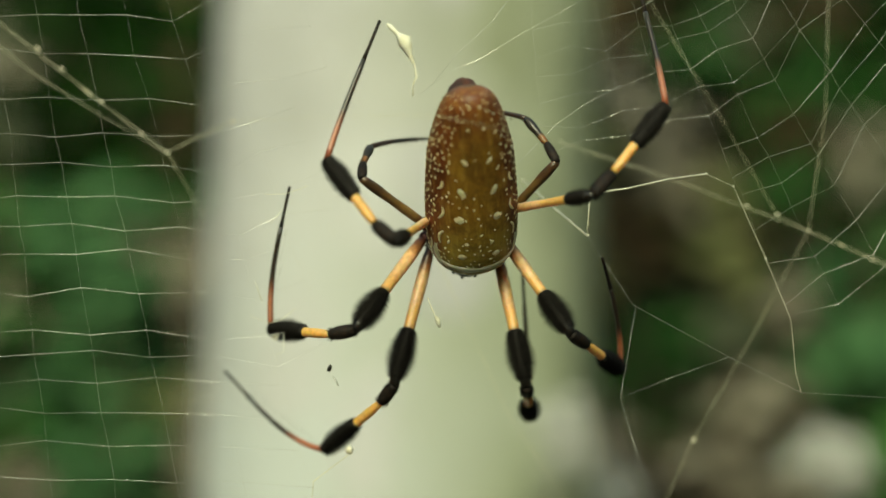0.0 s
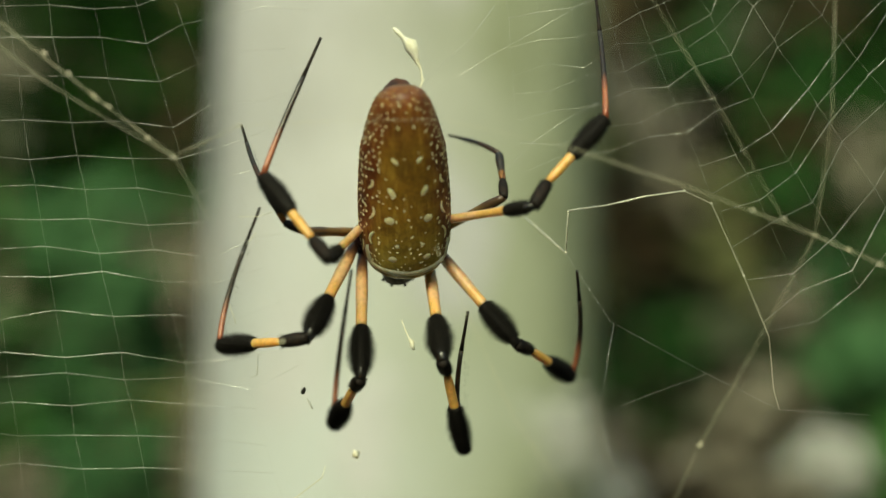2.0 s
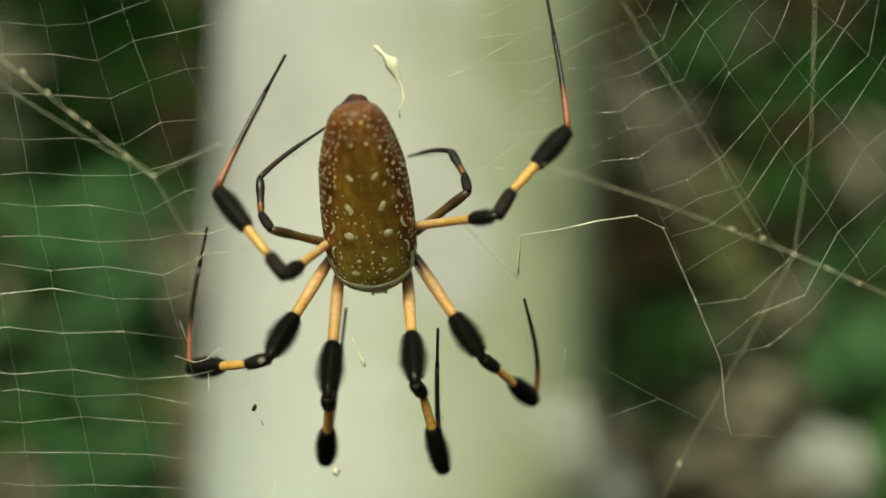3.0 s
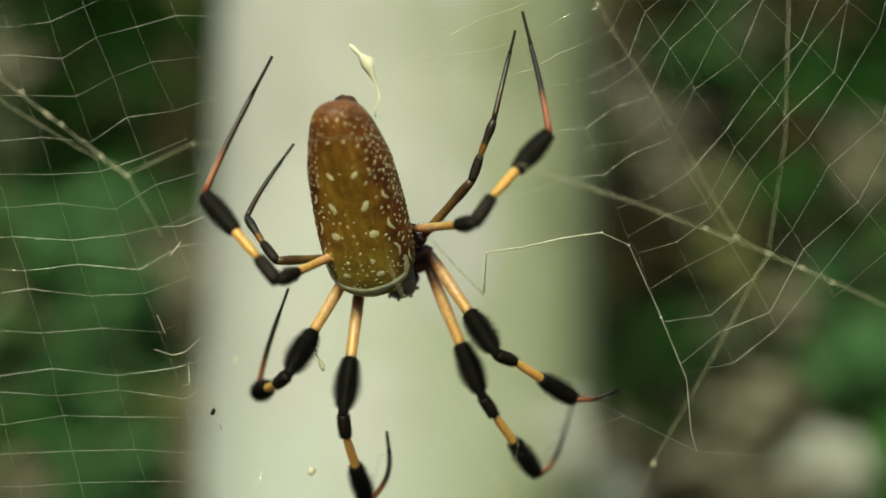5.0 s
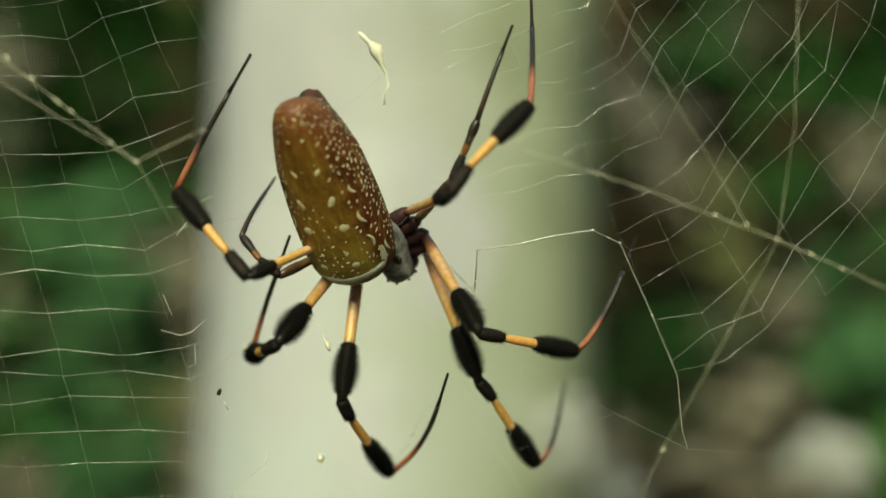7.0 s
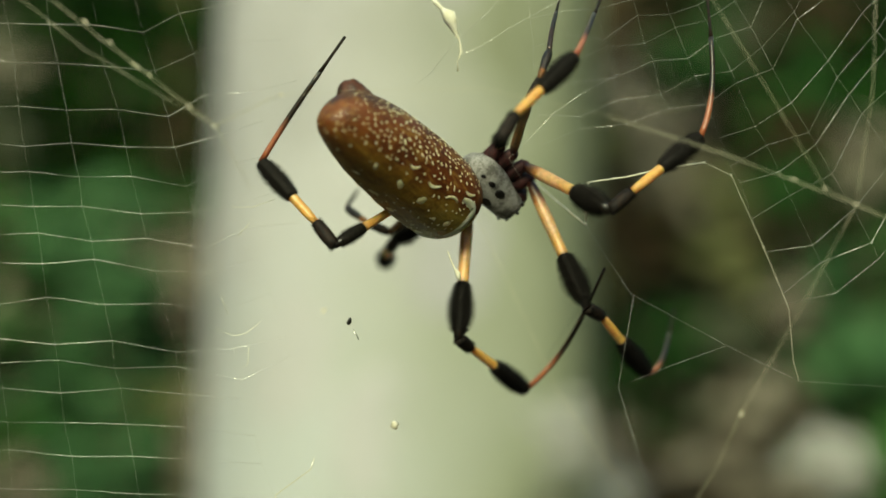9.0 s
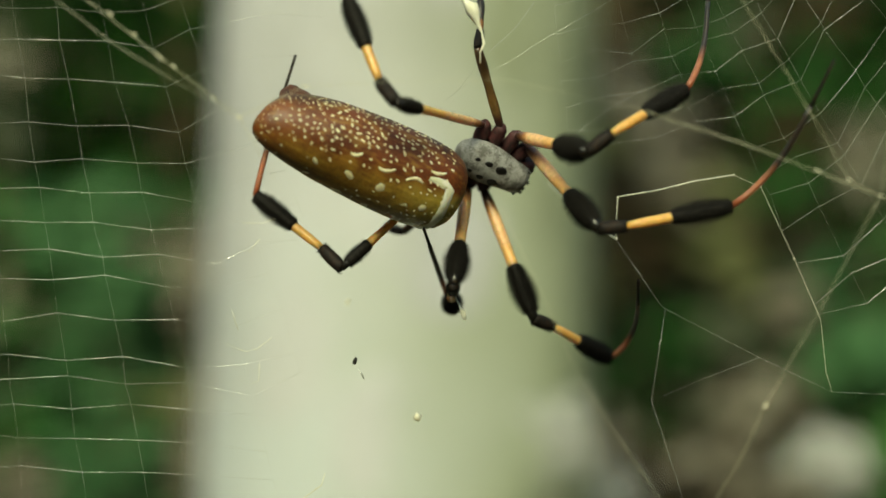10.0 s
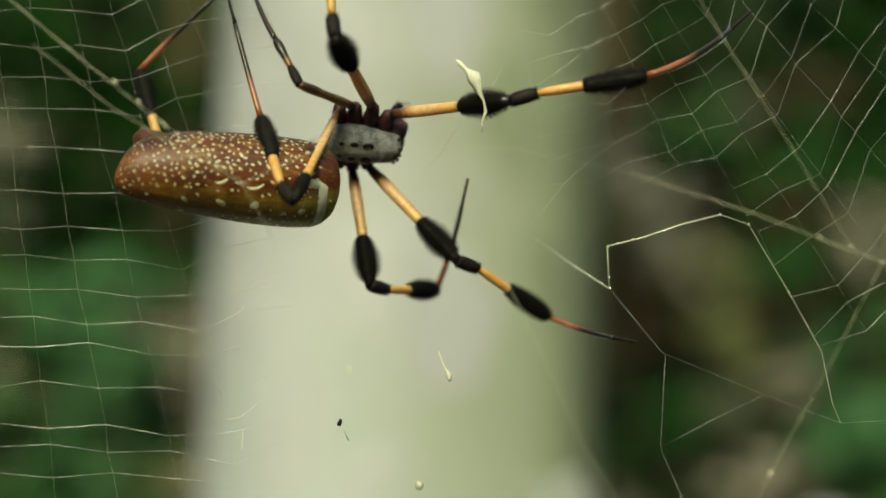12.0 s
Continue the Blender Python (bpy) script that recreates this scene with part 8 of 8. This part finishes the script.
    walk(legs['h'][2], [(0, pose(-0.01607, -0.01604, 0.00772, -49.3, -32, 146.7)), (0.25, pose(-0.01582, -0.01781, 0.00572, -53.3, -26.3, 151.9)), (0.5, pose(-0.01505, -0.01951, 0.00371, -56.7, -20.4, 156.4)),
        (1, pose(-0.01491, -0.0202, 0.00461, -57.4, -21.2, 155.8)), (1.5, pose(-0.01575, -0.01771, 0.00462, -46.4, -23.4, 154)), (2, pose(-0.01708, -0.01576, 0.00569, -48, -30.7, 146.4)),
        (2.5, pose(-0.01674, -0.01588, 0.00671, -50.8, -33.5, 143.6)), (3, pose(-0.0171, -0.01471, 0.00718, -54.1, -34.8, 142.3)), (3.2, pose(-0.01692, -0.01478, 0.00745, -50.1, -34.7, 142.5)),
        (3.6, pose(-0.01678, -0.01434, 0.00806, -51, -35.7, 141.4)), (4, pose(-0.01652, -0.01371, 0.00892, -52.5, -37.2, 140)), (4.4, pose(-0.01618, -0.0131, 0.00973, -54.2, -38.6, 138.6)),
        (4.8, pose(-0.01592, -0.0127, 0.01025, -55.4, -39.5, 137.8)), (5, pose(-0.01549, -0.01383, 0.00977, -56.6, -39.2, 138.1)), (5.5, pose(-0.01483, -0.01436, 0.01013, -60.9, -36.8, 139.9)),
        (6, pose(-0.01394, -0.01502, 0.00913, -57.7, -31.3, 143.9)), (6.5, pose(-0.01536, -0.01465, 0.00932, -58.5, -31.7, 143.6)), (7, pose(-0.01633, -0.01514, 0.00946, -61.5, -39.8, 137.8)),
        (7.2, pose(-0.01544, -0.01422, 0.00942, -60, -40.7, 137.2)), (7.6, pose(-0.0157, -0.01434, 0.00962, -61.6, -40.5, 137.3)), (8, pose(-0.01606, -0.0145, 0.00999, -64, -40.1, 137.6)),
        (8.4, pose(-0.0164, -0.01461, 0.01043, -66.5, -39.5, 138)), (8.8, pose(-0.01661, -0.01464, 0.01075, -68.1, -39, 138.2)), (9, pose(-0.01293, -0.01284, 0.01089, -72.6, -39.6, 138)),
        (9.5, pose(-0.00604, -0.02415, -0.00158, -47.4, 6.4, 164.4)), (9.75, pose(-0.00703, -0.02274, 0.00296, -49.1, 2.1, 160.6)), (10, pose(-0.00776, -0.02023, 0.00703, -51, -2.1, 157)),
        (10.5, pose(-0.00642, -0.01627, 0.01028, -56.2, 2.8, 160.6)), (11, pose(-0.0059, -0.01386, 0.01223, -54.6, 0.4, 159)), (11.5, pose(-0.00308, -0.01066, 0.01361, -72.7, -2, 157.8)),
        (12, pose(-0.00296, -0.01039, 0.0139, -73.6, -2.5, 157.6))])
    walk(legs['h'][3], [(0, pose(-0.02365, -0.01958, 0.00069, -88.3, 19.7, 97.5)), (0.25, pose(-0.02232, -0.02175, -0.00213, -92.5, 18.8, 100.5)), (0.5, pose(-0.02037, -0.02373, -0.00485, -96.6, 18.2, 103.6)),
        (1, pose(-0.02036, -0.02421, -0.00396, -112.1, 31.6, 75)), (1.5, pose(-0.02188, -0.02309, -0.00265, -97.9, 36.5, 89)), (2, pose(-0.02458, -0.01955, -0.00129, -83.5, 12.3, 105.9)),
        (2.5, pose(-0.0246, -0.01866, -0.00035, -85.6, 9, 101.7)), (3, pose(-0.02502, -0.01669, -0.00008, -90.4, 20.9, 84.2)), (3.2, pose(-0.02497, -0.01744, 0.00056, -87.8, 17.5, 93.4)),
        (3.6, pose(-0.02495, -0.01661, 0.00117, -88.2, 18.3, 90)), (4, pose(-0.02481, -0.01542, 0.00202, -88.9, 19.5, 84.9)), (4.4, pose(-0.02456, -0.01425, 0.00281, -89.7, 20.7, 79.8)),
        (4.8, pose(-0.02433, -0.01346, 0.00331, -90.3, 21.5, 76.3)), (5, pose(-0.02381, -0.01445, 0.0027, -89.3, 17, 79.2)), (5.5, pose(-0.02263, -0.01474, 0.00249, -88.9, 15, 77.7)),
        (6, pose(-0.02127, -0.0169, 0.00124, -93, 17.5, 85)), (6.5, pose(-0.02269, -0.01634, 0.00139, -94.4, 18.7, 82.1)), (7, pose(-0.02438, -0.01487, 0.00209, -81.8, 5.7, 82.7)),
        (7.2, pose(-0.02368, -0.01404, 0.00225, -82.2, 1.4, 87.2)), (7.6, pose(-0.02381, -0.01393, 0.00231, -82.4, 0, 87.1)), (8, pose(-0.02396, -0.01377, 0.00247, -82.9, -2.2, 86.8)),
        (8.4, pose(-0.02406, -0.01358, 0.0027, -83.7, -4.4, 86.8)), (8.8, pose(-0.02408, -0.01342, 0.00287, -84.4, -5.9, 86.9)), (9, pose(-0.02005, -0.01082, 0.00285, -85, -14.7, 90)),
        (9.5, pose(-0.00716, -0.03151, -0.00958, -74.8, 25.7, 97.1)), (9.75, pose(-0.00913, -0.0296, -0.00529, -73.4, 22.6, 96.1)), (10, pose(-0.01074, -0.02644, -0.00145, -72.3, 19.4, 95)),
        (10.5, pose(-0.00803, -0.02215, 0.00122, -70.6, 20.1, 95.3)), (11, pose(-0.0081, -0.01979, 0.00333, -71.3, 3.9, 129.7)), (11.5, pose(-0.00465, -0.01354, 0.00319, -61.4, 0.4, 128.1)),
        (12, pose(-0.00456, -0.01307, 0.00342, -59.7, -0.9, 127.4))])
    walk(web_right, [(0, pose(0.03283, 0.17, 1.40937, 0, 0, 0)), (0.5, pose(0.03354, 0.17, 1.41029, 0, 0, 0)), (1, pose(0.02635, 0.17, 1.40514, 0, -2, 0)),
        (1.5, pose(0.03318, 0.17, 1.40712, 0, 0, 0)), (2, pose(0.03009, 0.17, 1.40725, 0, 0, 0)), (2.5, pose(0.02825, 0.17, 1.40698, 0, 0, 0)),
        (3, pose(0.02409, 0.17, 1.40416, 0, 0, 0)), (3.2, pose(0.02296, 0.17, 1.40578, 0, 0, 0)), (4.8, pose(0.01889, 0.17, 1.40331, 0, 0, 0)),
        (5, pose(0.01980, 0.17, 1.40204, 0, 0, 0)), (5.5, pose(0.02170, 0.17, 1.40324, 0, 0, 0)), (6, pose(0.01860, 0.17, 1.40218, 0, 0, 0)),
        (6.5, pose(0.02036, 0.17, 1.40282, 0, 0, 0)), (7, pose(0.01867, 0.17, 1.40232, 0, 0, 0)), (7.2, pose(0.01860, 0.17, 1.40275, 0, 0, 0)),
        (8.8, pose(0.02966, 0.17, 1.40747, 0, -1, 0)), (9, pose(0.03256, 0.17, 1.41078, 0, 0, 0)), (9.5, pose(0.03494, 0.17, 1.41261, 0, 0, 0)),
        (10, pose(0.03621, 0.17, 1.40923, 0, -1, 0)), (10.5, pose(0.03487, 0.17, 1.41374, 0, 0, 0)), (11, pose(0.04207, 0.17, 1.41522, 0, 4, 0)),
        (11.5, pose(0.03692, 0.17, 1.41360, 0, -2, 0)), (12, pose(0.03466, 0.17, 1.41389, 0, -6, 0))])
    walk(web_left, [(0, pose(-0.04129, 0.17, 1.39894, 0, 3, 0)), (0.5, pose(-0.04164, 0.17, 1.39860, 0, 3, 0)), (1, pose(-0.04658, 0.17, 1.39458, 0, 3, 0)),
        (1.5, pose(-0.03988, 0.17, 1.39437, 0, 3, 0)), (2, pose(-0.04453, 0.17, 1.39613, 0, 3, 0)), (2.5, pose(-0.04756, 0.17, 1.39640, 0, 3, 0)),
        (3, pose(-0.05065, 0.17, 1.39402, 0, 3, 0)), (3.2, pose(-0.05193, 0.17, 1.39542, 0, 3, 0)), (4.8, pose(-0.05461, 0.17, 1.39506, 0, 0, 0)),
        (5, pose(-0.05362, 0.17, 1.39387, 0, 0, 0)), (5.5, pose(-0.05193, 0.17, 1.39556, 0, 0, 0)), (6, pose(-0.05461, 0.17, 1.39456, 0, 0, 0)),
        (6.5, pose(-0.05249, 0.17, 1.39471, 0, 0, 0)), (7, pose(-0.05285, 0.17, 1.39633, 0, 0, 0)), (7.2, pose(-0.05235, 0.17, 1.39718, 0, 0, 0)),
        (8.8, pose(-0.04819, 0.17, 1.39655, 0, 4, 0)), (9, pose(-0.04551, 0.17, 1.39768, 0, 4, 0)), (9.5, pose(-0.04333, 0.17, 1.39923, 0, 4, 0)),
        (10, pose(-0.04417, 0.17, 1.39570, 0, 4, 0)), (10.5, pose(-0.04544, 0.17, 1.40007, 0, 4, 0)), (11, pose(-0.03960, 0.17, 1.40014, 0, 4, 0)),
        (11.5, pose(-0.04467, 0.17, 1.39901, 0, 4, 0)), (12, pose(-0.04608, 0.17, 1.39690, 0, 4, 0))])
    walk(barrier_web, [(0, pose(0.00000, 0.15, 1.40000, 0, 0, 0)), (0.5, pose(0.00118, 0.15, 1.40012, 0, 0, 0)), (1, pose(-0.00012, 0.15, 1.39838, 0, 0, 0)),
        (1.5, pose(0.00143, 0.15, 1.39913, 0, 0, 0)), (2, pose(0.00074, 0.15, 1.39951, 0, 0, 0)), (2.5, pose(-0.00125, 0.15, 1.39863, 0, 0, 0)),
        (3, pose(-0.00155, 0.15, 1.39745, 0, 0, 0)), (3.2, pose(-0.00149, 0.15, 1.39826, 0, 0, 0)), (4.8, pose(-0.00485, 0.15, 1.39820, 0, 0, 0)),
        (5, pose(-0.00441, 0.15, 1.39751, 0, 0, 0)), (5.5, pose(-0.00454, 0.15, 1.39789, 0, 0, 0)), (6, pose(-0.00454, 0.15, 1.39826, 0, 0, 0)),
        (6.5, pose(-0.00348, 0.15, 1.39851, 0, 0, 0)), (7, pose(-0.00335, 0.15, 1.39900, 0, 0, 0)), (7.2, pose(-0.00311, 0.15, 1.39951, 0, 0, 0)),
        (8.8, pose(0.00435, 0.15, 1.40155, 0, 0, 0)), (9, pose(0.00529, 0.15, 1.40292, 0, 0, 0)), (9.5, pose(0.00827, 0.15, 1.40448, 0, 0, 0)),
        (10, pose(0.00795, 0.15, 1.40386, 0, 0, 0)), (10.5, pose(0.00840, 0.15, 1.40591, 0, 0, 0)), (11, pose(0.00995, 0.15, 1.40509, 0, 0, 0)),
        (11.5, pose(0.00889, 0.15, 1.40591, 0, 0, 0)), (12, pose(0.00820, 0.15, 1.40503, 0, 0, 0))])
    walk(prey_speck, [(0, pose(-0.01416, 0.17, 1.38527, 0, 0, 0)), (0.5, pose(-0.01451, 0.17, 1.38493, 0, 0, 0)), (1, pose(-0.01945, 0.17, 1.38091, 0, 0, 0)),
        (1.5, pose(-0.01275, 0.17, 1.38070, 0, 0, 0)), (2, pose(-0.01740, 0.17, 1.38246, 0, 0, 0)), (2.5, pose(-0.02043, 0.17, 1.38273, 0, 0, 0)),
        (3, pose(-0.02352, 0.17, 1.38035, 0, 0, 0)), (3.2, pose(-0.02480, 0.17, 1.38175, 0, 0, 0)), (4.8, pose(-0.02966, 0.17, 1.38104, 0, 0, 0)),
        (5, pose(-0.02867, 0.17, 1.37986, 0, 0, 0)), (5.5, pose(-0.02698, 0.17, 1.38155, 0, 0, 0)), (6, pose(-0.02966, 0.17, 1.38055, 0, 0, 0)),
        (6.5, pose(-0.02755, 0.17, 1.38070, 0, 0, 0)), (7, pose(-0.02790, 0.17, 1.38232, 0, 0, 0)), (7.2, pose(-0.02741, 0.17, 1.38317, 0, 0, 0)),
        (8.8, pose(-0.01494, 0.17, 1.38845, 0, 0, 0)), (9, pose(-0.01169, 0.17, 1.39112, 0, 0, 0)), (9.5, pose(-0.00993, 0.17, 1.39126, 0, 0, 0)),
        (10, pose(-0.01099, 0.17, 1.38618, 0, 0, 0)), (10.5, pose(-0.01239, 0.17, 1.39056, 0, 0, 0)), (11, pose(-0.00598, 0.17, 1.39140, 0, 0, 0)),
        (11.5, pose(-0.01198, 0.17, 1.38986, 0, 0, 0)), (12, pose(-0.01282, 0.17, 1.38817, 0, 0, 0))])
    walk(silk_fleck, [(0, pose(-0.00099, 0.17, 1.39148, 0, 0, 0)), (0.5, pose(-0.00134, 0.17, 1.39113, 0, 0, 0)), (1, pose(-0.00628, 0.17, 1.38710, 0, 0, 0)),
        (1.5, pose(0.00042, 0.17, 1.38689, 0, 0, 0)), (2, pose(-0.00423, 0.17, 1.38866, 0, 0, 0)), (2.5, pose(-0.00725, 0.17, 1.38894, 0, 0, 0)),
        (3, pose(-0.01036, 0.17, 1.38655, 0, 0, 0)), (3.2, pose(-0.01163, 0.17, 1.38795, 0, 0, 0)), (4.8, pose(-0.01649, 0.17, 1.38724, 0, 0, 0)),
        (5, pose(-0.01550, 0.17, 1.38605, 0, 0, 0)), (5.5, pose(-0.01380, 0.17, 1.38775, 0, 0, 0)), (6, pose(-0.01649, 0.17, 1.38675, 0, 0, 0)),
        (6.5, pose(-0.01437, 0.17, 1.38689, 0, 0, 0)), (7, pose(-0.01473, 0.17, 1.38851, 0, 0, 0)), (7.2, pose(-0.01422, 0.17, 1.38937, 0, 0, 0)),
        (8.8, pose(-0.00176, 0.17, 1.39465, 0, 0, 0)), (9, pose(0.00148, 0.17, 1.39731, 0, 0, 0)), (9.5, pose(0.00324, 0.17, 1.39747, 0, 0, 0)),
        (10, pose(0.00218, 0.17, 1.39240, 0, 0, 0)), (10.5, pose(0.00077, 0.17, 1.39676, 0, 0, 0)), (11, pose(0.00719, 0.17, 1.39761, 0, 0, 0)),
        (11.5, pose(0.00120, 0.17, 1.39606, 0, 0, 0)), (12, pose(0.00035, 0.17, 1.39437, 0, 0, 0))])


motions()
